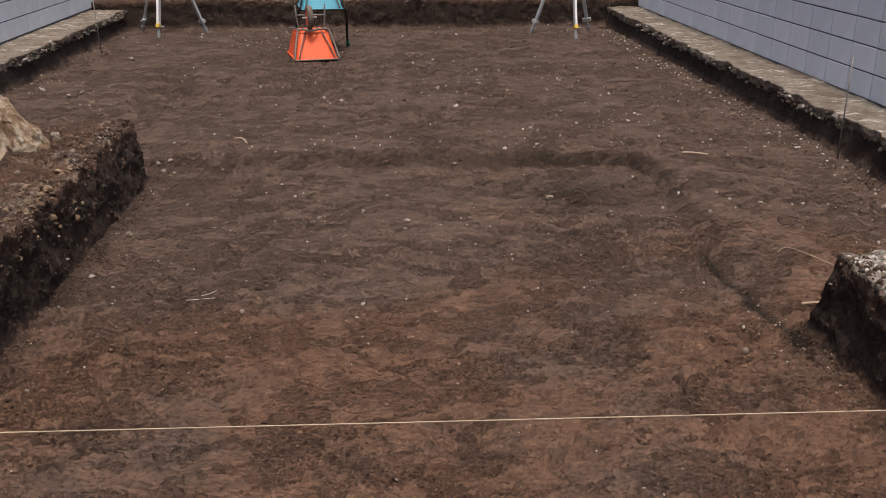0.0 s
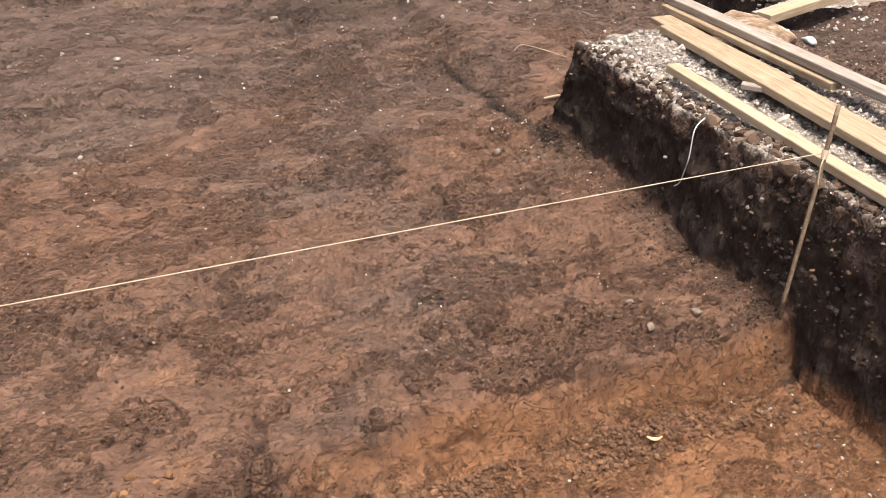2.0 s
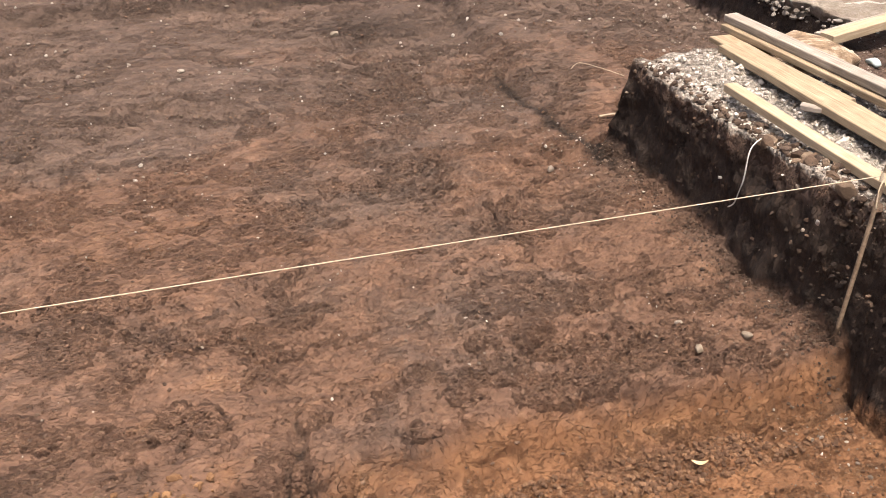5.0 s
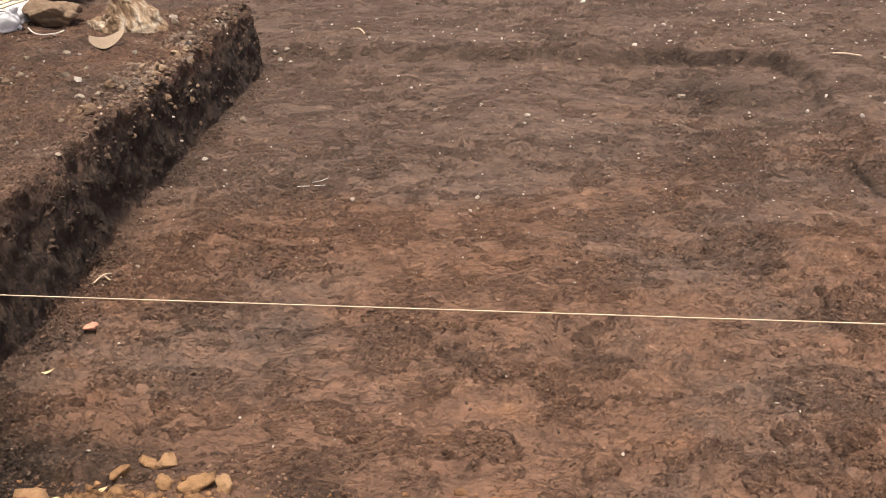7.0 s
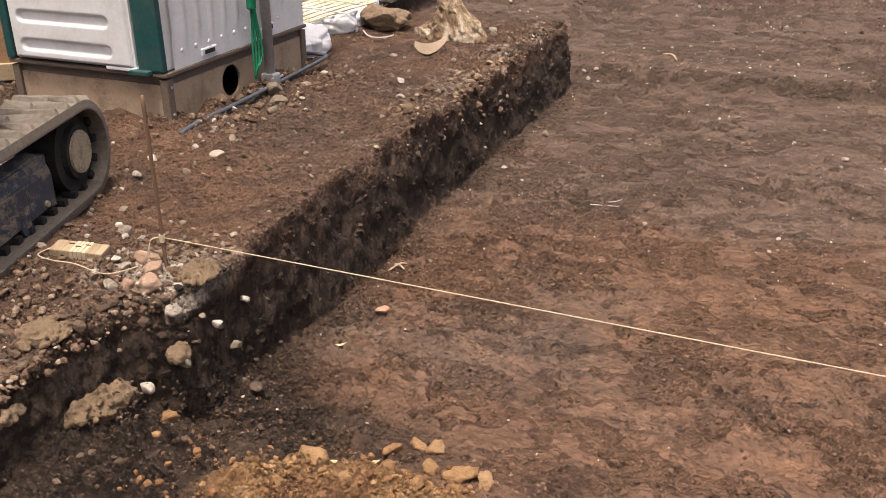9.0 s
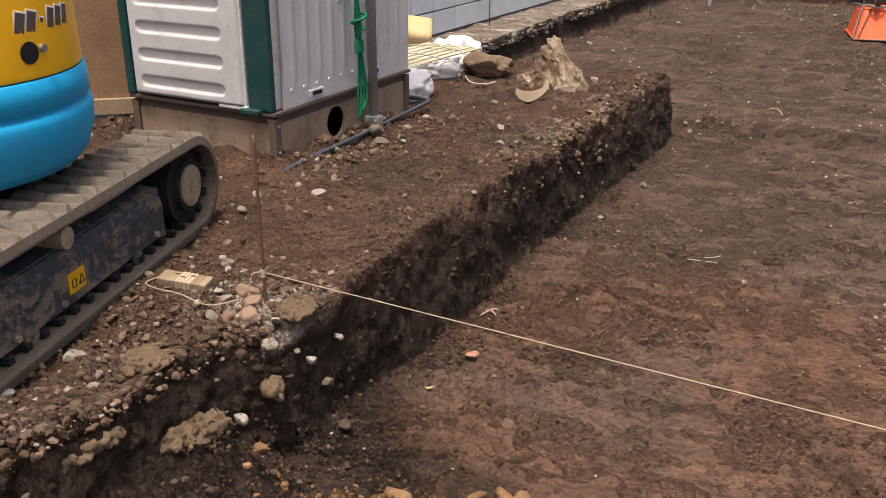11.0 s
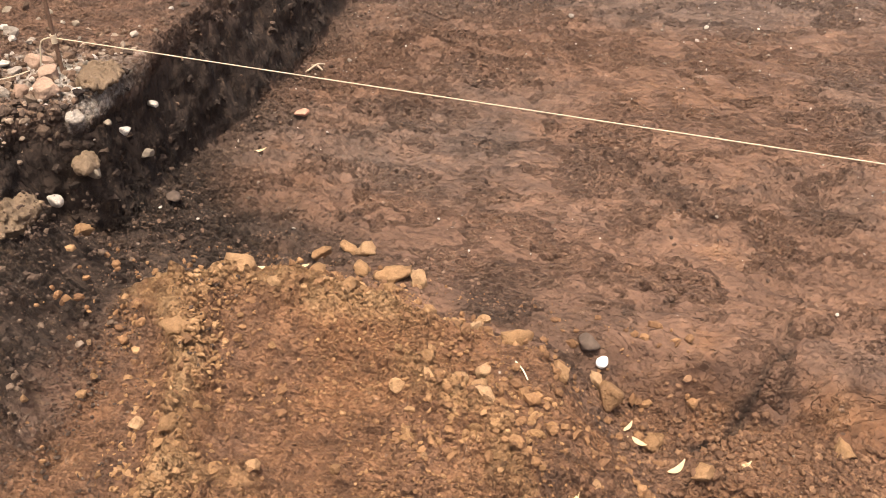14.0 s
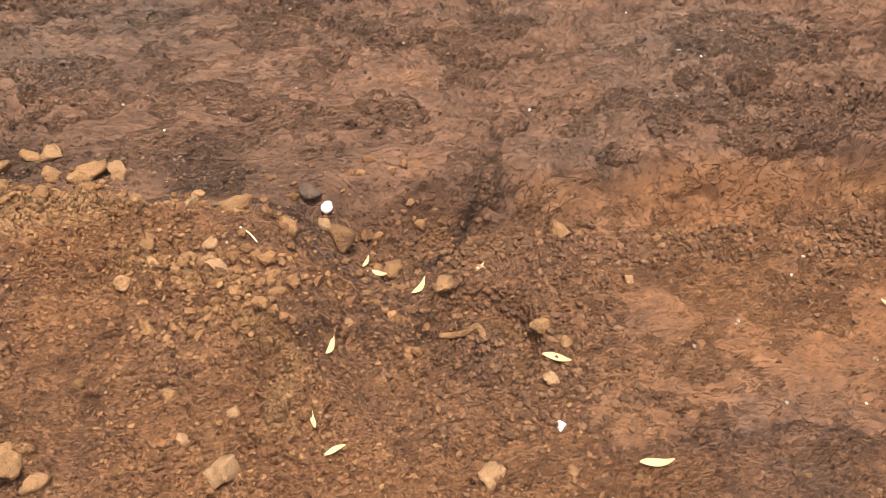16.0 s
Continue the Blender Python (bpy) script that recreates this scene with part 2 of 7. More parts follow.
GY = lines((-900, -60, 210), (-60, -10, 12), (-10, -3, 1.0), (-3, 0.9, 0.06), (0.9, 2.3, 0.0058), (2.3, RIGHT_END - FACE / 2, 0.007),
           (RIGHT_END - FACE / 2, RIGHT_END + FACE / 2, FACE / 12), (RIGHT_END + FACE / 2, 4.6, 0.010), (4.6, LEFT_END - FACE / 2, 0.017),
           (LEFT_END - FACE / 2, LEFT_END + FACE / 2, FACE / 12), (LEFT_END + FACE / 2, 8.0, 0.025), (8.0, PIT_FAR - FACE / 2, 0.06),
           (PIT_FAR - FACE / 2, PIT_FAR + FACE / 2, FACE / 8), (PIT_FAR + FACE / 2, 18, 0.1), (18, 60, 6), (60, 900, 210))


def over(a, edge, w=FACE):
    return np.clip((a - edge) / w + 0.5, 0, 1)


def blob(x, y, cx, cy, rx, ry):
    return np.exp(-((x - cx) / rx) ** 2 - ((y - cy) / ry) ** 2)


def along(x, y, *pts):
    """Distance to a bent line through points on the plan."""
    best = np.full(np.shape(x), 9.0)
    for (ax, ay), (bx, by) in zip(pts, pts[1:]):
        dx, dy = bx - ax, by - ay
        t = np.clip(((x - ax) * dx + (y - ay) * dy) / (dx * dx + dy * dy), 0, 1)
        best = np.minimum(best, np.hypot(x - ax - t * dx, y - ay - t * dy))
    return best


def line_of(d, w):
    return np.exp(-(d / w) ** 2)


HEAP_X = [-1.60, -1.35, -1.17, -0.96, -0.74, -0.57, -0.45, -0.30, -0.15, -0.05, 0.10, 0.40]
HEAP_Y = [1.70, 1.84, 1.93, 1.975, 1.965, 1.91, 1.90, 1.86, 1.79, 1.70, 1.56, 1.30]


def heap(x, y):
    """Loose orange spoil, lying from the floor's edge down towards the trench: its share, its height and the share of pale lumps."""
    edge = np.interp(x, HEAP_X, HEAP_Y) + 0.022 * vnoise(x * 7, y * 7, 0, 77) + 0.012 * vnoise(x * 21, y * 21, 0, 78)
    body = ease(edge - y, -0.015, 0.075) * ease(x, -1.42, -1.24)
    wx, wy = x + 0.03 * vnoise(x * 5, y * 5, 0, 74), y + 0.03 * vnoise(x * 5, y * 5, 0, 75)
    crest = line_of(edge - y - 0.08, 0.075) * ease(-0.12 - x, 0.0, 0.25)
    ridge_a = line_of(along(wx, wy, (-1.24, 1.80), (-1.19, 1.68), (-1.10, 1.54), (-1.04, 1.42), (-1.00, 1.28)), 0.062)
    ridge_b = line_of(along(wx, wy, (-0.62, 1.68), (-0.51, 1.61), (-0.40, 1.60), (-0.32, 1.52), (-0.25, 1.41), (-0.28, 1.30)), 0.055)
    ridge_c = line_of(along(wx, wy, (-0.95, 1.31), (-0.84, 1.325), (-0.77, 1.27)), 0.05)
    hollow = blob(wx, wy, -0.84, 1.60, 0.20, 0.12)
    boot = ease(0.135 - np.hypot((wx + 0.10) * 0.85, wy - 1.46), 0.0, 0.05)
    top = 0.035 * crest + 0.050 * ridge_a * (1 - 0.7 * crest) + 0.050 * ridge_b + 0.040 * ridge_c - 0.045 * hollow - 0.055 * boot
    pale = np.clip(0.9 * ridge_a + 0.9 * crest * ease(-0.45 - x, 0, 0.3) + 0.75 * ridge_b + 0.6 * ridge_c, 0, 1) * (1 - 0.9 * boot)
    return body, top, pale


def plot_lip(x, y):
    """How far outside the plot's sunken square a place lies: straight far side, rounded corner, bent right side."""
    side = np.interp(y, [3.2, 3.6, 4.3, 4.8, 5.3, 5.8, 6.2], [1.775, 1.755, 1.73, 1.765, 1.79, 1.85, 1.87])
    wob = 0.020 * vnoise(x * 1.7, y * 1.7, 0, 5) + 0.022 * vnoise(x * 5, y * 5, 0, 8) + 0.008 * vnoise(x * 17, y * 17, 0, 6)
    px, py, r = x - side + 0.32, y - 6.33 + 0.32 + 0.02 * x, 0.32
    return np.hypot(np.maximum(px, 0), np.maximum(py, 0)) + np.minimum(np.maximum(px, py), 0) - r + wob


def nicks(x, y):
    """Small torn pits in the scraped surface, in metres of depth."""
    wx, wy = 0.5 * vnoise(x * 31, y * 31, 0, 401), 0.5 * vnoise(x * 31, y * 31, 0, 402)
    d1, r1 = cell_noise(x * 15 + wx, y * 30 + wy, 403)
    d2, r2 = cell_noise(x * 30 + wx, y * 52 + 1.4 * wy, 405)
    few = np.clip(0.55 + 0.9 * fbm(x * 2.6, y * 3.6, 0, 3, 407), 0, 1)
    p1 = np.clip(1 - d1 / (0.16 + 0.24 * r1), 0, 1) * (r1 < 0.55 * few)
    p2 = np.clip(1 - d2 / (0.22 + 0.25 * r2), 0, 1) * (r2 < 0.75 * few)
    return 0.026 * np.minimum(p1 * 2.2, 1) + 0.017 * np.minimum(p2 * 2.2, 1)


def terraces(x, y, fx, fy, levels, seed):
    """Flaked layers: broad flats that end in short steep steps; height in steps."""
    f = fbm(x * fx + 0.5 * vnoise(x * fx * 2, y * fy * 2, 0, seed + 7), y * fy, 0, 5, seed) * levels
    i = np.floor(f)
    return i + ease(f - i, 0.84, 1.0) - 0.75 * np.clip((f - i) / 0.84, 0, 1)


def earth(x, y):
    """Height of the sheet and the shares of each kind of soil."""
    ml = (1 - over(x, LEFT_EDGE)) * (1 - over(y, LEFT_END))
    mr = over(x, RIGHT_EDGE) * (1 - over(y, RIGHT_END))
    outl, outr, outf = 1 - over(x, PIT_LEFT), over(x, PIT_RIGHT), over(y, PIT_FAR)
    near = 1 - over(y, -2.0, 0.5)
    banks = [BAULK * ml, BAULK * mr, LEDGE * outl, LEDGE * outr, FAR_TOP * outf, 0.3 * near]
    up = np.maximum.reduce(banks)
    inside = 1 - np.clip(np.maximum.reduce([ml, mr, outl, outr, outf, near]), 0, 1)
    wob = 0.06 * vnoise(x * 1.7, y * 1.7, 0, 5)
    # the plot's sunken square: a low lip at its far side and along its right side
    out = plot_lip(x, y)
    rise = 0.052 + 0.036 * ease(y, 5.3, 6.1)
    lip = ease(out, 0.0, 0.15) * (0.3 + 0.7 * ease(x, -1.7, -1.3)) * ease(y, 3.2, 3.6)
    floor_z = lip * rise * (1 - 0.9 * ease(y, 6.75, 7.9)) * (1 - ease(x, 2.4, 3.2)) - 0.025 * blob(x, y, 1.35, 5.75, 0.6, 0.6)
    # the bank down to the low trench
    by = y + 0.25 * wob + 0.016 * vnoise(x * 7, y * 3, 0, 9) + 0.006 * vnoise(x * 23, y * 9, 0, 19) + 0.05 * ease(-x, -0.6, 0.1)
    low = 1 - ease(by, 1.935, 2.045)
    slide = ease(x + 0.25 * (y - 1.6), -0.30, 0.06)
    low = low * slide + (1 - ease(by, 0.80, 1.90)) * (1 - slide)
    low = np.clip(low, 0, 1)
    floor_z = floor_z * (1 - low) + LOW * low
    body, top, lumpy = heap(x, y)
    floor_z = floor_z + top * body
    # a boot's crescent cut, and dark slots in the bank
    inner = np.hypot(x - 0.16, y - 1.60)
    floor_z = floor_z - 0.070 * ease(0.16 - inner, 0.0, 0.035) * (1 - ease(0.12 - inner, 0.0, 0.14))
    slot = np.maximum(line_of(along(x + 0.3 * wob + 0.022 * vnoise(x * 18, y * 18, 0, 27), y, (0.245, 2.17), (0.215, 2.05), (0.165, 1.935), (0.08, 1.84)), 0.017), 0.6 * line_of(along(x + 0.03 * vnoise(x * 15, y * 15, 0, 28), y, (-0.06, 2.19), (-0.10, 2.12), (-0.15, 2.04)), 0.035))
    floor_z = floor_z - 0.030 * slot
    bench = ease(-1.30 - x + 0.05 * vnoise(x * 3, y * 3, 0, 3), 0.0, 0.30) * (1 - ease(y, 1.72, 2.02))
    floor_z = floor_z + bench * (0.21 + 0.04 * vnoise(x * 6, y * 6, 0, 2))
    spot, warm_spot = 0 * x, 0 * x
    for cx, cy, rx, ry, a in SPOTS:
        spot = spot + a * blob(x + 0.05 * vnoise(x * 9, y * 9, 0, 23), y + 0.04 * vnoise(x * 9, y * 9, 0, 24), cx, cy, rx, ry)
    for cx, cy, rx, ry, a in WARM_SPOTS:
        warm_spot = warm_spot + a * blob(x + 0.05 * vnoise(x * 9, y * 9, 0, 25), y + 0.04 * vnoise(x * 9, y * 9, 0, 26), cx, cy, rx, ry)
    bank = np.clip(low * (1 - low) * 4, 0, 1) * ease(x, 0.2, 0.35)
    shelf = low * ease(x, 0.30, 0.50)
    loose = np.clip(np.maximum.reduce([body, bench, 0.9 * low * (1 - ease(x, 0.30, 0.48)), 0.45 * shelf * np.clip(0.3 + 2.0 * fbm(x * 3, y * 3, 0, 3, 221), 0, 1)]), 0, 1)
    torn = np.clip(0.9 * crumbly(x, y) + 0.32 * spot - 0.5 * warm_spot, 0, 1) * (1 - 0.97 * bank) * (1 - 0.45 * shelf)
    hard = (1 - loose) * (1 - 0.55 * bank)
    far_fade = 1 - 0.35 * ease(y, 4.6, 7.0)
    # broad swells, flaked layers, torn pits, crumb texture
    rough = 0.016 * fbm(x * 2.2, y * 2.6, 0, 3, 11) + 0.007 * fbm(x * 6 + 0.5 * vnoise(x * 3, y * 3, 0, 18), y * 13, 0, 3, 21)
    flaky = np.clip(0.55 + 0.9 * fbm(x * 1.5, y * 1.5, 0, 2, 39), 0.15, 1)
    rough = rough + hard * flaky * (0.0080 * terraces(x, y, 3.3, 6.5, 5.0, 35) + 0.0065 * terraces(x, y, 7.0, 13.0, 4.5, 55) + 0.0045 * terraces(x, y, 14.0, 22.0, 3.0, 75))
    rough = rough - (1 - 0.8 * loose) * (1 - 0.6 * bank) * nicks(x, y) * (0.45 + 0.75 * torn) * far_fade
    d1, r1 = cell_noise(x * 27 + 0.8 * vnoise(x * 30, y * 30, 0, 41), y * 31, 311)
    d2, r2 = cell_noise(x * 52 + 0.8 * vnoise(x * 50, y * 50, 0, 42), y * 60, 313)
    lumps = 0.040 * np.sqrt(np.clip(1 - (d1 / 0.62) ** 2, 0, 1)) * np.clip(r1 - 0.35, 0, 1) + 0.018 * np.sqrt(np.clip(1 - (d2 / 0.62) ** 2, 0, 1)) * r2
    rough = rough + hard * torn * (0.55 * lumps * far_fade - 0.006)
    rough = rough + loose * (0.026 * fbm(x * 8, y * 8, 0, 4, 41) + (0.55 + 0.9 * lumpy) * lumps)
    tops = 0.024 * fbm(x * 2.4, y * 2.4, 0, 4, 51) + 0.020 * np.abs(fbm(x * 10, y * 10, 0, 4, 61)) + 0.006 * terraces(x, y, 4, 4, 4.0, 65) + 0.35 * lumps * np.clip(0.4 + 2 * fbm(x * 3, y * 3, 0, 2, 67), 0, 1) - 0.6 * nicks(x, y) - 0.006
    brink = ml * ease(x, -2.15, -1.66) * ease(y, 2.8, 4.2)
    tops = tops + brink * (0.045 * np.abs(fbm(x * 7, y * 7, 0, 3, 63)) + 0.9 * lumps - 0.012)
    tops = tops + 0.075 * line_of(along(x, y, (-3.45, 3.25), (-2.60, 3.25), (-2.555, 3.6), (-2.60, 4.45)), 0.07) * np.clip(0.55 + 1.1 * fbm(x * 9, y * 9, 0, 3, 68), 0.1, 1) * ml
    z = up + inside * (floor_z + rough) + (1 - inside) * tops
    # kinds of soil; the dark share also holds painted shade
    warm = ease(5.2 - y + 1.2 * fbm(x * 0.8, y * 0.8, 0, 3, 71), 0.0, 2.6)
    patch = fbm(x * 1.3, y * 1.9, 0, 4, 81)
    red = inside * np.clip(0.10 + 0.76 * warm + 0.7 * patch * (0.4 + warm) + 0.4 * warm_spot, 0, 1)
    red = np.maximum(red, (1 - inside) * (0.42 + 0.6 * fbm(x * 1.6, y * 1.6, 0, 3, 91)))
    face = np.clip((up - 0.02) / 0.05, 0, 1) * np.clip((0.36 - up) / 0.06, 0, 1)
    orange = inside * np.maximum.reduce([low * (0.62 + 0.5 * fbm(x * 2.5, y * 2.5, 0, 3, 95)), body * (0.60 + 0.45 * fbm(x * 2.6, y * 2.6, 0, 3, 96) + 0.5 * lumpy), 0 * x])
    orange = orange + inside * (0.36 * bank + 0.55 * warm_spot) + inside * warm * 0.45 * np.clip(patch - 0.1, 0, 1)
    orange = orange * (1 - slot)
    corner = blob(x, y, 1.35, 5.72, 0.55, 0.50)
    # dark earth and shade on the lip's slope and foot, both as colour
    brow = ease(out, -0.03, 0.03) * (1 - ease(out, 0.10, 0.17))
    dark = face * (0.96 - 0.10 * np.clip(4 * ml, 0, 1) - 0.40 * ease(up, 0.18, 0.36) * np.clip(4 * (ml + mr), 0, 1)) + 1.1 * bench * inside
    dark = dark + inside * (0.62 * corner + brow * ease(y, 3.2, 3.5) * ((0.36 + 0.19 * ease(x, -0.2, 0.9)) * ease(y, 6.0, 6.2) + 0.22 * (1 - ease(y, 6.0, 6.2))) * ease(x, -1.55, -1.2)
                            + 0.75 * line_of(out + 0.01, 0.035) * ease(y, 3.2, 3.4) * (1 - ease(y, 4.4, 4.8)))
    dark = dark + 0.15 * inside * spot * (1 - bank) + 0.80 * inside * slot * np.clip(0.75 + 0.9 * fbm(x * 14, y * 14, 0, 2, 29), 0.2, 1)
    dark = dark + 0.34 * inside * line_of(by - 2.09, 0.035) * ease(x, 0.75, 0.95) * (1 - ease(x, 1.35, 1.6))
    dark = dark + 0.35 * inside * line_of(by - 1.915, 0.03) * ease(x, 0.3, 0.5) * np.clip(0.7 + fbm(x * 5, y * 5, 0, 2, 99), 0, 1)
    # damp black earth along the foot of the heap
    edge = np.interp(x, HEAP_X, HEAP_Y)
    dark = dark + 0.56 * inside * ease(y - edge, 0.0, 0.05) * (1 - ease(y - edge, 0.08, 0.46)) * (1 - ease(x, -0.25, 0.0)) * np.clip(0.8 + fbm(x * 6, y * 6, 0, 2, 98), 0.3, 1)
    # soft shade at the feet of both baulk faces, put into the soil colour
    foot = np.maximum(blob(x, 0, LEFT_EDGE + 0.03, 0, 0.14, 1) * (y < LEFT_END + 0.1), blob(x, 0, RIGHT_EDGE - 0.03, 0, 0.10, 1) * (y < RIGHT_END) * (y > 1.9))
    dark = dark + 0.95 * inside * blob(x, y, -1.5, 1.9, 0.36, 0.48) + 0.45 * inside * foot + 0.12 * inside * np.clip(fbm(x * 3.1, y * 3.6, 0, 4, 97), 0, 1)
    dark = dark * (1 - 0.8 * body * (1 - bench)) + 0.18 * body * inside * np.clip(0.2 + 1.5 * fbm(x * 4, y * 4, 0, 3, 94), 0, 1) * (1 - lumpy)
    crust_top = ml * ease(x, -2.15, -1.66) * ease(y, 2.8, 4.2) * np.clip(0.45 + 1.2 * fbm(x * 5, y * 5, 0, 3, 66), 0, 1)
    loam = 0.68 * lumpy * body * inside * (1 - bench)
    pale = 0.40 * crust_top * (up > 0.385) + 0.95 * mr * blob(x, y, 2.15, 2.7, 0.42, 1.1) * (up > 0.388) + 0.7 * ml * blob(x, y, -1.72, 2.15, 0.24, 0.16) * (up > 0.34)
    return z, red, np.clip(orange, 0, 1), np.clip(dark, 0, 1), pale, up, loam, np.clip(torn * inside + 0.55 * (1 - inside) + 0.5 * loose, 0, 1) * (1 - 0.75 * face)


# dark stains left in the trowelled floor: x, y, half-widths, strength
SPOTS = [(-0.66, 2.39, 0.09, 0.05, 0.6), (-0.60, 2.50, 0.08, 0.05, 0.6), (-0.40, 2.61, 0.09, 0.05, 0.5), (-0.37, 2.34, 0.12, 0.06, 0.6), (-0.02, 2.28, 0.06, 0.07, 0.6), (-0.13, 2.13, 0.05, 0.05, 0.5),
         (-0.50, 2.15, 0.28, 0.08, 0.45), (-0.92, 2.25, 0.12, 0.08, 0.4), (0.05, 2.22, 0.14, 0.06, 0.4), (0.52, 2.47, 0.10, 0.05, 0.35), (0.74, 2.30, 0.12, 0.04, 0.25), (1.07, 2.84, 0.09, 0.05, 0.5),
         (1.35, 2.72, 0.08, 0.05, 0.4), (1.55, 2.30, 0.20, 0.10, 0.35), (-1.25, 2.15, 0.25, 0.12, 0.45), (-0.85, 4.28, 0.40, 0.16, 0.35), (-0.20, 4.12, 0.45, 0.16, 0.35),
         (0.35, 3.82, 0.35, 0.10, 0.3), (0.45, 2.75, 0.30, 0.04, 0.4), (0.95, 2.55, 0.25, 0.04, 0.35), (0.10, 3.12, 0.35, 0.035, 0.45), (0.75, 3.20, 0.30, 0.03, 0.4), (-0.95, 3.45, 0.35, 0.06, 0.3)]
# cleaner, warmer patches of loam
WARM_SPOTS = [(0.05, 2.40, 0.10, 0.07, 0.6), (-0.15, 2.27, 0.08, 0.06, 0.5), (0.22, 2.50, 0.14, 0.05, 0.4), (0.49, 2.28, 0.16, 0.05, 0.5), (-1.19, 2.44, 0.12, 0.05, 0.4), (-1.38, 2.60, 0.09, 0.06, 0.5),
              (0.0, 3.38, 0.32, 0.10, 0.6), (-0.25, 3.24, 0.20, 0.05, 0.4), (0.05, 2.00, 0.10, 0.07, 0.9), (0.50, 3.05, 0.35, 0.05, 0.35), (1.0, 2.42, 0.30, 0.05, 0.3), (0.35, 2.18, 0.12, 0.05, 0.4)]


def sheet(name, P, shape, material, attrs=None):
    """A mesh from a lattice of points."""
    r, c = shape
    idx = np.arange(r * c).reshape(r, c)
    quads = np.stack([idx[:-1, :-1], idx[:-1, 1:], idx[1:, 1:], idx[1:, :-1]], -1).reshape(-1, 4)
    me = bpy.data.meshes.new(name)
    me.vertices.add(len(P))
    me.vertices.foreach_set("co", P.astype(np.float32).ravel())
    me.loops.add(quads.size)
    me.loops.foreach_set("vertex_index", quads.astype(np.int32).ravel())
    me.polygons.add(len(quads))
    me.polygons.foreach_set("loop_start", np.arange(0, quads.size, 4, dtype=np.int32))
    me.polygons.foreach_set("use_smooth", np.ones(len(quads), dtype=bool))
    for key, v in (attrs or {}).items():
        me.attributes.new(key, "FLOAT", "POINT").data.foreach_set("value", np.asarray(v, np.float32).ravel())
    me.materials.append(material)
    me.update(calc_edges=True)
    me.validate()
    return me


def face_wobble(along, z, seed):
    """How far a cut face stands out at a place along it and a height."""
    return 0.024 * vnoise(along * 1.3, z * 1.5, 0, seed) + 0.026 * fbm(along * 7, z * 9, 0, 3, seed + 1) + 0.016 * fbm(along * 26, z * 34, 0, 3, seed + 4)


def left_set(y):
    """The left baulk's face is cut further back beside the low trench."""
    return -0.12 * (1 - ease(y, 1.86, 2.10))


def build_ground():
    X, Y = np.meshgrid(GX, GY)
    z, red, orange, dark, pale, up, loam, torn = earth(X, Y)

    def crumble(d, along, seed):
        return np.exp(-(d / 0.10) ** 2) * face_wobble(along, z, seed)

    dx = crumble(X - LEFT_EDGE, Y, 101) * (Y < LEFT_END + 0.1) + (crumble(X - RIGHT_EDGE, Y, 111) * (1 - 0.8 * blob(Y, 0, 2.03, 0, 0.12, 1)) + 0.03 * np.exp(-((X - RIGHT_EDGE) / 0.1) ** 2) * blob(Y, 0, 2.03, 0, 0.15, 1)) * (Y < RIGHT_END + 0.1)
    dx = dx + left_set(Y) * np.exp(-((X - LEFT_EDGE) / 0.34) ** 2)
    dx = dx + 0.6 * (crumble(X - PIT_LEFT, Y, 121) + crumble(X - PIT_RIGHT, Y, 131))
    dy = crumble(Y - LEFT_END, X, 141) * (X < LEFT_EDGE + 0.1) + crumble(Y - RIGHT_END, X, 151) * (X > RIGHT_EDGE - 0.1) + crumble(Y - PIT_FAR, X, 161)
    P = np.stack([X + dx, Y + dy, z], -1).reshape(-1, 3)
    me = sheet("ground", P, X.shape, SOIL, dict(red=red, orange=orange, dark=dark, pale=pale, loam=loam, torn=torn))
    return tagged(new("ground", me), "brown trowelled earth floor of a dug plot with raised baulks", "ground", kind="structure")


ground = build_ground()


def ground_z(x, y):
    return float(earth(np.array([float(x)]), np.array([float(y)]))[0][0])


# ---------- mesh helpers ----------


def mesh_of(bm, name, material, smooth=False):
    me = bpy.data.meshes.new(name)
    bm.to_mesh(me)
    bm.free()
    me.materials.append(material)
    if smooth:
        for p in me.polygons:
            p.use_smooth = True
    return me


def part(name, bm, material, parent, label="", smooth=False, at=None):
    ob = new(name, mesh_of(bm, name, material, smooth))
    ob.parent = parent
    if at is not None:
        ob.matrix_local = at
    return tagged(ob, label)


def thing(name, m, label, category, group=""):
    ob = new(name)
    ob.empty_display_size = 0.1
    ob.matrix_world = m
    return tagged(ob, label, category, group)


def solid(name, bm, material, m, label, category, group="", smooth=False, kind=""):
    ob = new(name, mesh_of(bm, name, material, smooth))
    ob.matrix_world = m
    return tagged(ob, label, category, group, kind)


def box(w, d, h, at=(0, 0, 0), bevel=0.0, bm=None, segs=2):
    """A box standing on at (centre of its underside)."""
    out = bm or bmesh.new()
    made = bmesh.ops.create_cube(out, size=1.0)["verts"]
    bmesh.ops.transform(out, matrix=Matrix.Translation((at[0], at[1], at[2] + h / 2)) @ Matrix.Diagonal((w, d, h, 1)), verts=made)
    if bevel:
        edges = list({e for v in made for e in v.link_edges})
        bmesh.ops.bevel(out, geom=edges, offset=bevel, segments=segs, profile=0.6, affect="EDGES")
    return out


def rod(p, q, r, r2=None, segs=12, bm=None, caps=True):
    """A straight round bar from p to q."""
    out = bm or bmesh.new()
    p, q = Vector(p), Vector(q)
    d = q - p
    m = Matrix.Translation((p + q) / 2) @ d.to_track_quat("Z", "Y").to_matrix().to_4x4()
    bmesh.ops.create_cone(out, cap_ends=caps, segments=segs, radius1=r, radius2=r if r2 is None else r2, depth=d.length, matrix=m)
    return out


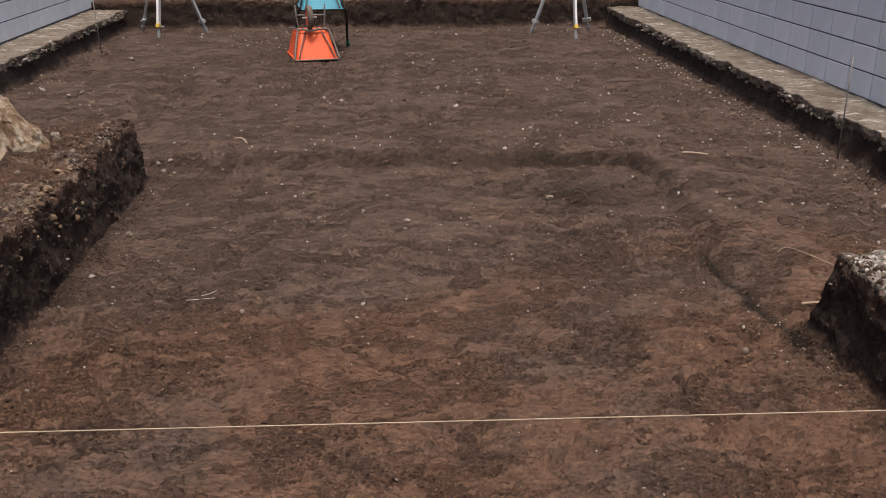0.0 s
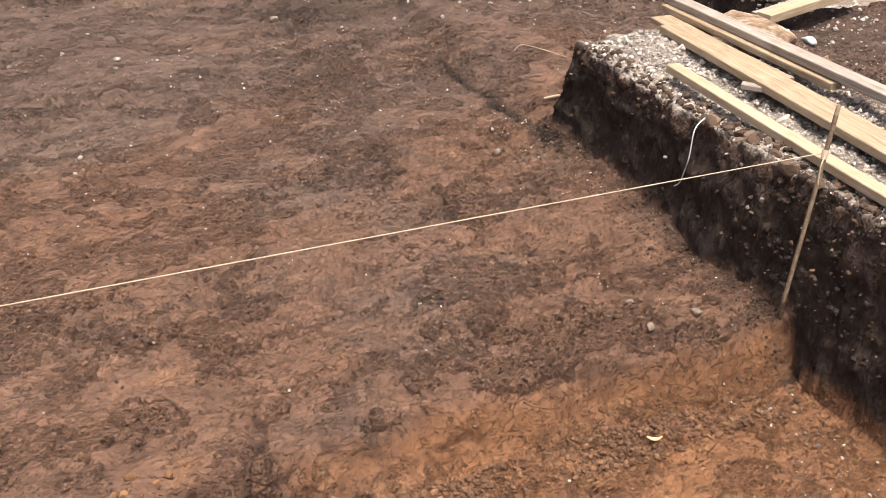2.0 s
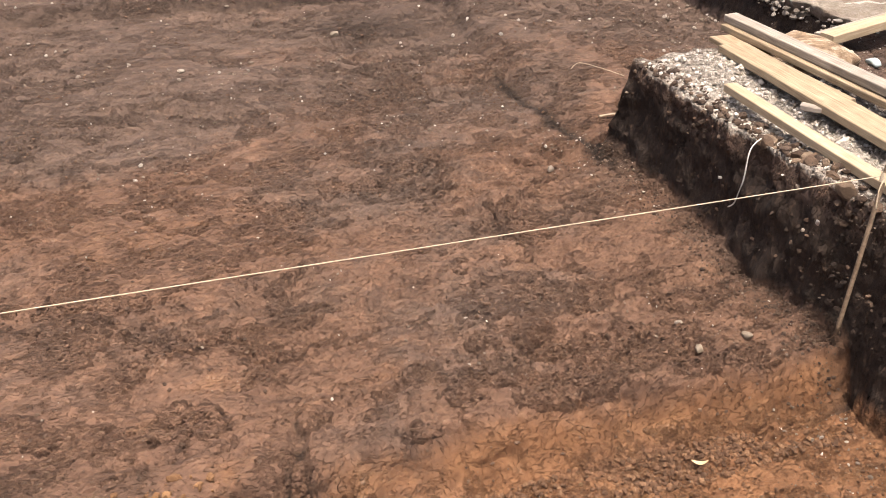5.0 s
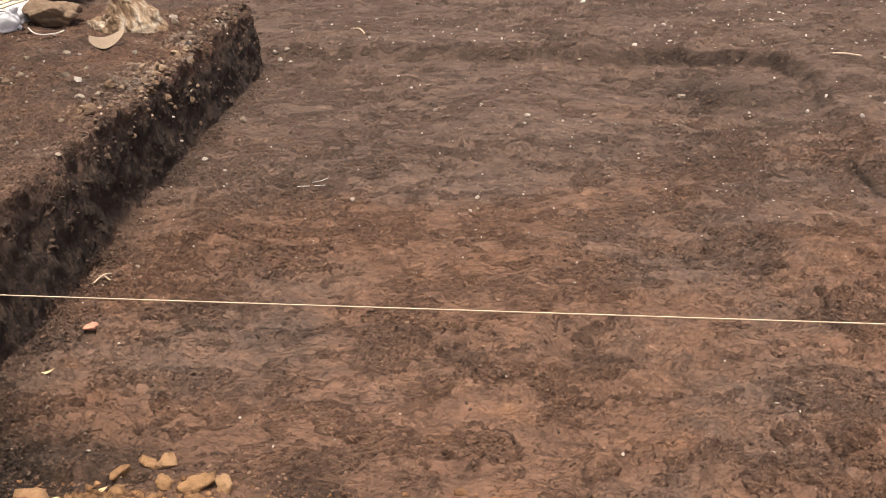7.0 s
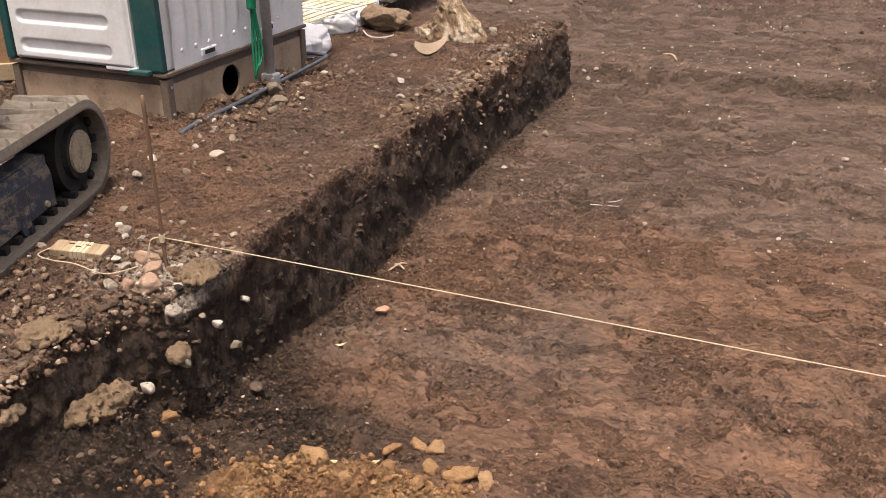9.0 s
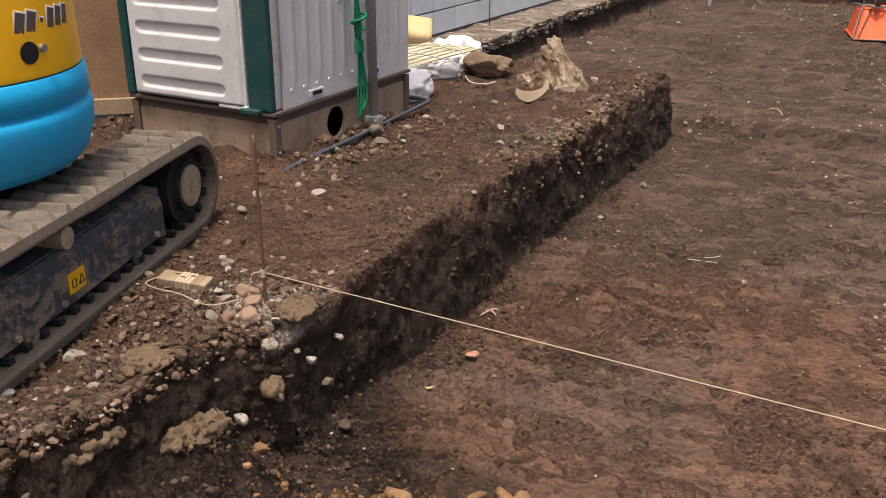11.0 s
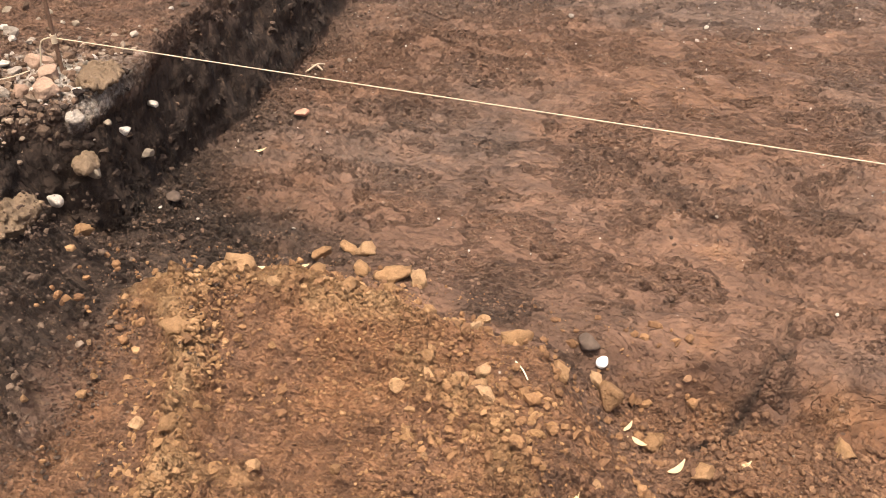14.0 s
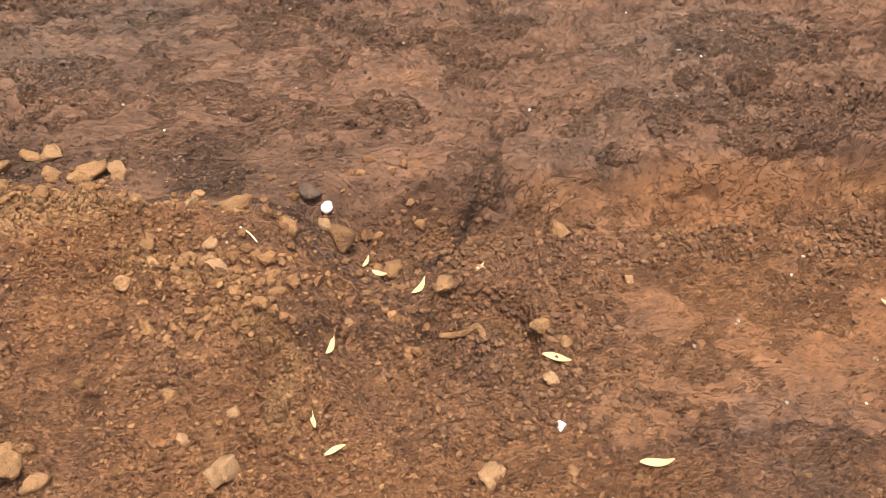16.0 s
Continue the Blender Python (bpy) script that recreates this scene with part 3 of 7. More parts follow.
def tube(points, r, segs=8, bm=None, steps=6):
    """A round bar bent smoothly through points."""
    out = bm or bmesh.new()
    pts = [Vector(p) for p in points]
    path = []
    for i in range(len(pts) - 1):
        a, b, c, d = pts[max(i - 1, 0)], pts[i], pts[i + 1], pts[min(i + 2, len(pts) - 1)]
        for s in range(steps):
            t = s / steps
            path.append(0.5 * (2 * b + (c - a) * t + (2 * a - 5 * b + 4 * c - d) * t * t + (3 * b - a - 3 * c + d) * t ** 3))
    path.append(pts[-1])
    rings = []
    for i, p in enumerate(path):
        way = (path[min(i + 1, len(path) - 1)] - path[max(i - 1, 0)]).normalized()
        side = way.cross(Vector((0, 0, 1)) if abs(way.z) < 0.95 else Vector((1, 0, 0))).normalized()
        high = side.cross(way)
        rings.append([out.verts.new(p + r * (math.cos(2 * math.pi * k / segs) * side + math.sin(2 * math.pi * k / segs) * high)) for k in range(segs)])
    for a, b in zip(rings, rings[1:]):
        for k in range(segs):
            out.faces.new((a[k], a[(k + 1) % segs], b[(k + 1) % segs], b[k]))
    out.faces.new(rings[0][::-1]), out.faces.new(rings[-1])
    bmesh.ops.recalc_face_normals(out, faces=out.faces)
    return out


def stone_mesh(seed, sub=2, flat=0.65, rough=0.25, sharp=False):
    """A lump of stone or earth, about 1 across, broken along a few planes."""
    out = bmesh.new()
    bmesh.ops.create_icosphere(out, subdivisions=sub, radius=0.5)
    co = np.array([v.co[:] for v in out.verts])
    rng = np.random.default_rng(seed)
    co = co * (1 + rough * fbm(co[:, 0] * 2.2 + seed * 7.1, co[:, 1] * 2.2, co[:, 2] * 2.2, 3, seed)[:, None])
    if sharp:
        for k in range(8):
            n = rng.normal(size=3)
            n /= np.linalg.norm(n)
            past = np.clip(co @ n - rng.uniform(0.24, 0.40), 0, None)
            co = co - 0.92 * past[:, None] * n
        co = co * (1 + 0.10 * fbm(co[:, 0] * 9, co[:, 1] * 9 + seed, co[:, 2] * 9, 3, seed + 9)[:, None])
    co = co * np.array([1.12, 0.95 * rng.uniform(0.75, 1.0), flat * 1.1])
    for v, p in zip(out.verts, co):
        v.co = Vector(p)
    return out


# ---------- block walls behind the side ledges ----------
BLOCK_L, BLOCK_H, JOINT = 0.40, 0.205, 0.012


def block_wall(name, x, facing, y0, y1, courses, phase, z0, label):
    """A stack-bonded wall; its inner face stands at x and looks to +x or -x."""
    thick = 0.12
    bm = box(thick - 0.012, y1 - y0, courses * BLOCK_H + 0.1, (x - facing * (thick / 2 + 0.003), (y0 + y1) / 2, z0 - 0.1))
    wall = solid(name, bm, MORTAR, Matrix(), label, "wall", kind="structure")
    bm = box(0.02, BLOCK_L - JOINT, BLOCK_H - JOINT, (0, 0, 0), 0.004, segs=1)
    me = mesh_of(bm, "block", BLOCK_PAINT)
    for c in range(courses):
        y = y0 + phase
        while y + BLOCK_L <= y1 + 0.01:
            ob = new("block", me)
            ob.parent = wall
            ob.location = (x - facing * 0.008 + random.uniform(-0.001, 0.001), y + BLOCK_L / 2, z0 + c * BLOCK_H + JOINT / 2)
            y += BLOCK_L
    return wall


block_wall("wall_east", 3.92, -1, 4.68, 15.2, 8, 0.0, 0.275, "blue-grey painted concrete block wall in stack bond")
block_wall("wall_west", -4.12, 1, 6.26, 15.2, 7, 0.0, 0.29, "blue-grey painted concrete block wall in stack bond")


def ledge(name, x0, x1, y0, y1, inner, seed, label):
    """A broken crust of old concrete lying on the side of the pit; inner is +1 where its free edge looks to +x."""
    nx, ny = 18, int((y1 - y0) / 0.022)
    u, v = np.meshgrid(np.linspace(0, 1, nx + 10), np.linspace(y0, y1, ny))
    # the last ten columns bend down over the free edge
    s = np.clip(u * (nx + 9) / (nx - 1), 0, 1)
    down = np.clip((u * (nx + 9) - (nx - 1)) / 10, 0, 1)
    back, free = (x0, x1) if inner > 0 else (x1, x0)
    X = back + (free - back) * s
    Z = 0.27 - 0.10 * down + 0.018 * fbm(X * 4, v * 4, 0, 4, seed) * (1 - 0.5 * down) + 0.012 * fbm(X * 14, v * 14, 0, 3, seed + 3)
    jag = 0.025 * vnoise(v * 1.9, 0, 0, seed + 5) + 0.040 * fbm(v * 8, Z * 5, 0, 4, seed + 6) - 0.01
    X = X + inner * s ** 4 * jag + inner * down * (0.045 * fbm(v * 16, Z * 40, 0, 3, seed + 9) - 0.03 * down - 0.05 * np.clip(0.25 - np.abs(fbm(v * 6, Z * 8, 0, 3, seed + 12)), 0, 1) * 4 * np.clip(4 * down, 0, 1))
    P = np.stack([X, v, Z], -1).reshape(-1, 3)
    me = sheet(name, P if inner < 0 else P, X.shape, CRUST)
    return tagged(new(name, me), label, "ledge", kind="structure")


ledge("trim_east", 3.42, 3.95, 3.45, 14.3, -1, 300, "crumbling ledge of pale old concrete along the pit")
ledge("trim_west", -4.15, -3.62, 6.1, 14.3, 1, 330, "crumbling ledge of pale old concrete along the pit")

# ---------- materials of the things ----------


def make_wood(name, lo, mid, hi, grain=1.0):
    n = Nodes(name, 0.72)
    rings = n.noise(9.0, 6, 0.6, n.where(6.0, 0.5, 6.0), 1.2)
    fibre = n.noise(60.0, 4, 0.6, n.where(3.0, 0.12, 3.0))
    c = n.ramp(rings, (0.3, lo), (0.5, mid), (0.7, hi))
    c = n.mix(0.35 * grain, c, n.ramp(fibre, (0.35, 0.55), (0.6, 1.1)), "MULTIPLY")
    stain = n.noise(3.0, 5, 0.7)
    c = n.mix(0.5, c, n.ramp(stain, (0.35, (0.55, 0.50, 0.45)), (0.55, (1.0, 1.0, 1.0))), "MULTIPLY")
    return n.done(c, normal=n.bump(fibre, 0.35, 0.002))


def make_plain(name, lo, hi, rough=0.5, metal=0.0, scale=7.0, dirt=(0.16, 0.12, 0.085), dirty=0.35, bump=0.15):
    """Painted, moulded or metal stuff with dust and scuffs."""
    n = Nodes(name, rough, metal)
    a, b, f = n.noise(scale, 6, 0.65), n.noise(scale * 9, 4, 0.6), n.noise(scale * 30, 3, 0.6)
    c = n.ramp(b, (0.3, lo), (0.7, hi))
    mask = n.calc("MULTIPLY", n.ramp(a, (0.48, 0.0), (0.70, 1.0)), n.ramp(f, (0.35, 0.3), (0.6, 1.0)))
    c = n.mix(n.calc("MULTIPLY", mask, dirty), c, dirt)
    r = n.ramp(a, (0.3, max(0.05, rough - 0.1)), (0.7, min(1.0, rough + 0.25)))
    return n.done(c, rough=r, normal=n.bump(f, bump, 0.002))


def make_stone(name, stops, by_island=False, scale=14.0, bump=0.6):
    n = Nodes(name, 0.9)
    pick = n.island() if by_island else n.rnd()
    c = n.ramp(pick, *stops)
    a, f = n.noise(scale, 5, 0.65), n.noise(scale * 8, 4, 0.65)
    c = n.mix(0.55, c, n.ramp(a, (0.3, (0.55, 0.50, 0.45)), (0.65, (1.15, 1.12, 1.1))), "MULTIPLY")
    c = n.mix(0.4, c, n.ramp(f, (0.3, 0.6), (0.7, 1.25)), "MULTIPLY")
    return n.done(c, normal=n.bump(f, bump, 0.004, n.bump(a, bump, 0.012)))


PINE = make_wood("fresh_pine", (0.36, 0.275, 0.175), (0.44, 0.345, 0.225), (0.50, 0.405, 0.280))
OLD_PINE = make_wood("stained_pine", (0.25, 0.180, 0.110), (0.35, 0.270, 0.172), (0.43, 0.345, 0.235), 1.4)
GREY_WOOD = make_wood("weathered_wood", (0.23, 0.195, 0.155), (0.33, 0.285, 0.235), (0.42, 0.37, 0.31), 1.3)
STAKE_WOOD = make_wood("stake_wood", (0.14, 0.098, 0.062), (0.20, 0.145, 0.094), (0.27, 0.20, 0.135))
PLYWOOD = make_wood("plywood_sheet", (0.27, 0.165, 0.095), (0.33, 0.208, 0.123), (0.38, 0.245, 0.148), 0.5)
PANEL = make_plain("grey_white_plastic", (0.62, 0.63, 0.635), (0.69, 0.70, 0.705), 0.45, dirty=0.25, bump=0.05)
TEAL = make_plain("dark_green_plastic", (0.008, 0.050, 0.052), (0.014, 0.075, 0.074), 0.45, dirty=0.3)
BROWN_STEEL = make_plain("brown_painted_steel", (0.31, 0.228, 0.160), (0.37, 0.278, 0.198), 0.6, dirty=0.7, dirt=(0.07, 0.05, 0.037))
DARK_STEEL = make_plain("dark_brown_steel", (0.105, 0.080, 0.066), (0.155, 0.12, 0.098), 0.6, dirty=0.5)
ZINC = make_plain("galvanised_steel", (0.36, 0.37, 0.38), (0.48, 0.49, 0.50), 0.42, 0.35, dirty=0.4)
PIPE = make_plain("blue_grey_pipe", (0.045, 0.056, 0.072), (0.075, 0.090, 0.110), 0.5, dirty=0.45)
ROPE_GREEN = make_plain("green_rope_fibre", (0.0, 0.13, 0.06), (0.01, 0.26, 0.13), 0.7, dirty=0.1, scale=30.0)
RUBBER = make_plain("dusty_rubber", (0.115, 0.098, 0.080), (0.185, 0.157, 0.127), 0.88, dirty=0.9, dirt=(0.13, 0.102, 0.075), bump=0.6)
BLACK = make_plain("black_rubber", (0.010, 0.010, 0.010), (0.022, 0.021, 0.020), 0.75, dirty=0.4, dirt=(0.09, 0.07, 0.05))


def make_muddy_steel():
    """Dark blue steel with dried mud smeared and flaked over it."""
    n = Nodes("navy_steel", 0.45)
    a, b, f = n.noise(6.0, 6, 0.7, n.where(1.0, 0.6, 1.0), 1.5), n.noise(28.0, 5, 0.7), n.noise(150.0, 4, 0.6)
    paint = n.ramp(b, (0.3, (0.030, 0.040, 0.058)), (0.7, (0.055, 0.068, 0.092)))
    mud = n.ramp(f, (0.3, (0.16, 0.125, 0.09)), (0.7, (0.30, 0.245, 0.18)))
    mask = n.ramp(n.calc("ADD", a, n.calc("MULTIPLY", n.calc("SUBTRACT", b, 0.5), 0.5)), (0.48, 0.06), (0.56, 0.95))
    return n.done(n.mix(mask, paint, mud), rough=n.ramp(mask, (0.0, 0.4), (1.0, 0.92)), normal=n.bump(mask, 0.6, 0.004, n.bump(f, 0.3, 0.002)))


NAVY = make_muddy_steel()
BLUE = make_plain("sky_blue_paint", (0.0, 0.36, 0.70), (0.003, 0.41, 0.78), 0.45, dirty=0.25, dirt=(0.14, 0.22, 0.24), bump=0.03)
YELLOW = make_plain("orange_yellow_paint", (0.95, 0.50, 0.012), (0.97, 0.54, 0.02), 0.35, dirty=0.15, bump=0.03)
SIGN_YELLOW = make_plain("warning_yellow", (0.80, 0.42, 0.01), (0.86, 0.48, 0.02), 0.5, dirty=0.3)
HUB = make_plain("muddy_hub", (0.30, 0.235, 0.155), (0.50, 0.41, 0.285), 0.9, scale=16.0, dirty=0.95, dirt=(0.09, 0.065, 0.045), bump=0.9)
BRIGHT = make_plain("worn_steel", (0.30, 0.29, 0.28), (0.45, 0.44, 0.42), 0.45, 0.6, dirty=0.5)
TUBE_GREY = make_plain("dull_grey_tube", (0.15, 0.14, 0.13), (0.24, 0.225, 0.21), 0.5, 0.3, dirty=0.5)
ORANGE = make_plain("orange_tray_paint", (0.78, 0.105, 0.030), (0.86, 0.135, 0.040), 0.4, dirty=0.2, bump=0.03)
TRAY_BLUE = make_plain("blue_tray_paint", (0.05, 0.31, 0.42), (0.08, 0.37, 0.48), 0.4, dirty=0.25)
WHITE = make_plain("white_enamel", (0.72, 0.72, 0.71), (0.80, 0.80, 0.79), 0.35, dirty=0.15)
CLAMP = make_plain("yellow_clamp", (0.62, 0.42, 0.05), (0.70, 0.50, 0.08), 0.45, dirty=0.3)
GRIP = make_plain("green_grip", (0.02, 0.28, 0.16), (0.04, 0.34, 0.20), 0.6, dirty=0.3)
SACKING = make_plain("white_woven_sack", (0.68, 0.69, 0.70), (0.78, 0.79, 0.80), 0.75, dirty=0.35, scale=12.0, bump=0.6)
STRAW = make_plain("pale_bamboo", (0.60, 0.53, 0.34), (0.76, 0.70, 0.52), 0.6, dirty=0.2)
FOAM = make_plain("yellow_foam", (0.55, 0.41, 0.20), (0.66, 0.51, 0.28), 0.9, dirty=0.3, scale=20.0, bump=0.6)
STRING = make_plain("cream_cotton_string", (0.42, 0.34, 0.23), (0.55, 0.46, 0.34), 0.85, dirty=0.2, scale=60.0)
WHITE_STRING = make_plain("white_nylon_cord", (0.44, 0.42, 0.38), (0.56, 0.53, 0.48), 0.7, dirty=0.2, scale=60.0)
RUST = make_plain("rusty_iron", (0.105, 0.058, 0.036), (0.19, 0.115, 0.075), 0.85, dirty=0.4, scale=40.0, bump=0.5)
INK = make_plain("black_ink", (0.014, 0.013, 0.012), (0.03, 0.027, 0.024), 0.7, dirty=0.0)
LEAF = make_plain("dry_leaf", (0.44, 0.32, 0.17), (0.60, 0.47, 0.29), 0.75, dirty=0.35, scale=25.0, dirt=(0.25, 0.15, 0.07))
ROOT = make_plain("dry_root", (0.33, 0.25, 0.17), (0.46, 0.37, 0.27), 0.85, dirty=0.3, scale=30.0)
def make_clay_rock():
    n = Nodes("loam_covered_rock", 0.92)
    a, b = n.noise(7.0, 6, 0.7, None, 1.0), n.noise(40.0, 5, 0.65)
    c = n.ramp(a, (0.36, (0.16, 0.100, 0.060)), (0.48, (0.28, 0.195, 0.122)), (0.54, (0.42, 0.335, 0.24)), (0.62, (0.56, 0.49, 0.39)))
    c = n.mix(0.6, c, n.ramp(b, (0.3, 0.5), (0.65, 1.2)), "MULTIPLY")
    return n.done(c, normal=n.bump(b, 0.9, 0.008, n.bump(a, 1.0, 0.04)))


CLAY_ROCK = make_clay_rock()
BROWN_ROCK = make_stone("dark_brown_rock", ((0.0, (0.17, 0.120, 0.080)), (1.0, (0.20, 0.145, 0.098))), scale=6.0, bump=1.0)
ROSY_STONE = make_stone("rosy_tan_stone", ((0.0, (0.26, 0.175, 0.125)), (1.0, (0.36, 0.25, 0.18))), scale=20.0)
MORTAR_LUMP = make_stone("crusted_mortar", ((0.0, (0.185, 0.130, 0.082)), (1.0, (0.245, 0.180, 0.118))), scale=26.0, bump=1.0)
GREY_ROCK = make_stone("grey_brown_rock", ((0.0, (0.20, 0.165, 0.125)), (1.0, (0.24, 0.20, 0.15))), scale=9.0)
TAN_STONE = make_stone("tan_stone", ((0.0, (0.26, 0.148, 0.070)), (0.6, (0.35, 0.210, 0.105)), (1.0, (0.44, 0.290, 0.165))), scale=30.0, bump=1.0)
PALE_STONE = make_stone("pale_stone", ((0.0, (0.29, 0.245, 0.195)), (0.6, (0.44, 0.395, 0.335)), (1.0, (0.62, 0.58, 0.52))), scale=30.0, bump=0.9)
DARK_STONE = make_stone("dark_clod", ((0.0, (0.055, 0.040, 0.032)), (1.0, (0.11, 0.08, 0.06))))
TERRACOTTA = make_stone("pink_sherd", ((0.0, (0.42, 0.20, 0.13)), (1.0, (0.50, 0.27, 0.19))))
CRUMB = make_stone("floor_crumbs", ((0.0, (0.085, 0.053, 0.037)), (0.5, (0.135, 0.083, 0.055)), (0.9, (0.175, 0.107, 0.070)), (1.0, (0.23, 0.155, 0.107))), True, 40.0)
PEBBLE = make_stone("pale_pebbles", ((0.0, (0.15, 0.115, 0.085)), (0.55, (0.26, 0.21, 0.165)), (1.0, (0.58, 0.53, 0.46))), True, 40.0)
CLOD = make_stone("loam_clods", ((0.0, (0.15, 0.080, 0.040)), (0.6, (0.215, 0.117, 0.056)), (0.92, (0.28, 0.158, 0.076)), (1.0, (0.36, 0.220, 0.11))), True, 30.0)
DARK_CRUMB = make_stone("dark_crumbs", ((0.0, (0.048, 0.031, 0.022)), (0.6, (0.082, 0.053, 0.037)), (0.95, (0.12, 0.080, 0.055)), (1.0, (0.20, 0.15, 0.115))), True, 40.0)
GRIT = make_stone("trench_crumbs", ((0.0, (0.095, 0.053, 0.031)), (0.6, (0.155, 0.085, 0.048)), (1.0, (0.24, 0.140, 0.078))), True, 40.0)
RUBBLE = make_stone("baulk_rubble", ((0.0, (0.095, 0.060, 0.040)), (0.65, (0.165, 0.108, 0.072)), (0.86, (0.26, 0.195, 0.14)), (0.94, (0.30, 0.25, 0.195)), (1.0, (0.50, 0.46, 0.41))), True, 25.0)
GRAVEL = make_stone("white_gravel", ((0.0, (0.24, 0.205, 0.165)), (0.35, (0.44, 0.40, 0.345)), (1.0, (0.70, 0.67, 0.61))), True, 30.0)

# ---------- scattered loose stuff ----------


def template(seed, sub, flat, rough, sharp):
    bm = stone_mesh(seed, sub, flat, rough, sharp)
    bm.verts.index_update()
    v = np.array([p.co[:] for p in bm.verts])
    f = np.array([[w.index for w in q.verts] for q in bm.faces])
    bm.free()
    return v, f


TINY = [template(600 + s, 1, 0.7, 0.5, True) for s in range(6)]
SMALL = [template(640 + s, 2, 0.65, 0.4, True) for s in range(8)]


def scatter(name, pts, sizes, material, shapes, seed, label, category, sink=0.2, smooth=False):
    """Many loose lumps joined into one mesh."""
    rng = np.random.default_rng(seed)
    V, F, base = [], [], 0
    which = rng.integers(0, len(shapes), len(pts))
    for k, (tv, tf) in enumerate(shapes):
        p, s = pts[which == k], sizes[which == k]
        m = len(p)
        if not m:
            continue
        a, b = rng.uniform(0, 2 * np.pi, m), rng.normal(0, 0.45, m)
        ca, sa, cb, sb = np.cos(a), np.sin(a), np.cos(b), np.sin(b)
        x, y, z = tv[:, 0][None, :], tv[:, 1][None, :], tv[:, 2][None, :]
        y2, z2 = y * cb[:, None] - z * sb[:, None], y * sb[:, None] + z * cb[:, None]
        q = np.stack([x * ca[:, None] - y2 * sa[:, None], x * sa[:, None] + y2 * ca[:, None], z2], -1)
        stretch = rng.uniform(0.7, 1.3, (m, 1, 3))
        q = q * s[:, None, None] * stretch + p[:, None, :]
        q[:, :, 2] += (s * (0.35 - sink))[:, None]
        V.append(q.reshape(-1, 3))
        F.append((tf[None] + (np.arange(m) * len(tv))[:, None, None] + base).reshape(-1, 3))
        base += m * len(tv)
    V, F = np.concatenate(V), np.concatenate(F)
    me = bpy.data.meshes.new(name)
    me.vertices.add(len(V))
    me.vertices.foreach_set("co", V.astype(np.float32).ravel())
    me.loops.add(F.size)
    me.loops.foreach_set("vertex_index", F.astype(np.int32).ravel())
    me.polygons.add(len(F))
    me.polygons.foreach_set("loop_start", np.arange(0, F.size, 3, dtype=np.int32))
    me.polygons.foreach_set("use_smooth", np.full(len(F), smooth))
    me.materials.append(material)
    me.update(calc_edges=True)
    return tagged(new(name, me), label, category, kind="stuff")


def strew(rng, count, x0, x1, y0, y1, lo, hi, keep=None, skew=2.2):
    """Places and sizes over a stretch of the plan; most are small."""
    x, y = rng.uniform(x0, x1, count), rng.uniform(y0, y1, count)
    s = lo + (hi - lo) * rng.uniform(0, 1, count) ** skew
    if keep is not None:
        k = rng.uniform(0, 1, count) < keep(x, y)
        x, y, s = x[k], y[k], s[k]
    return np.stack([x, y, earth(x, y)[0]], -1), s


def join(*sets):
    return np.concatenate([a for a, b in sets]), np.concatenate([b for a, b in sets])


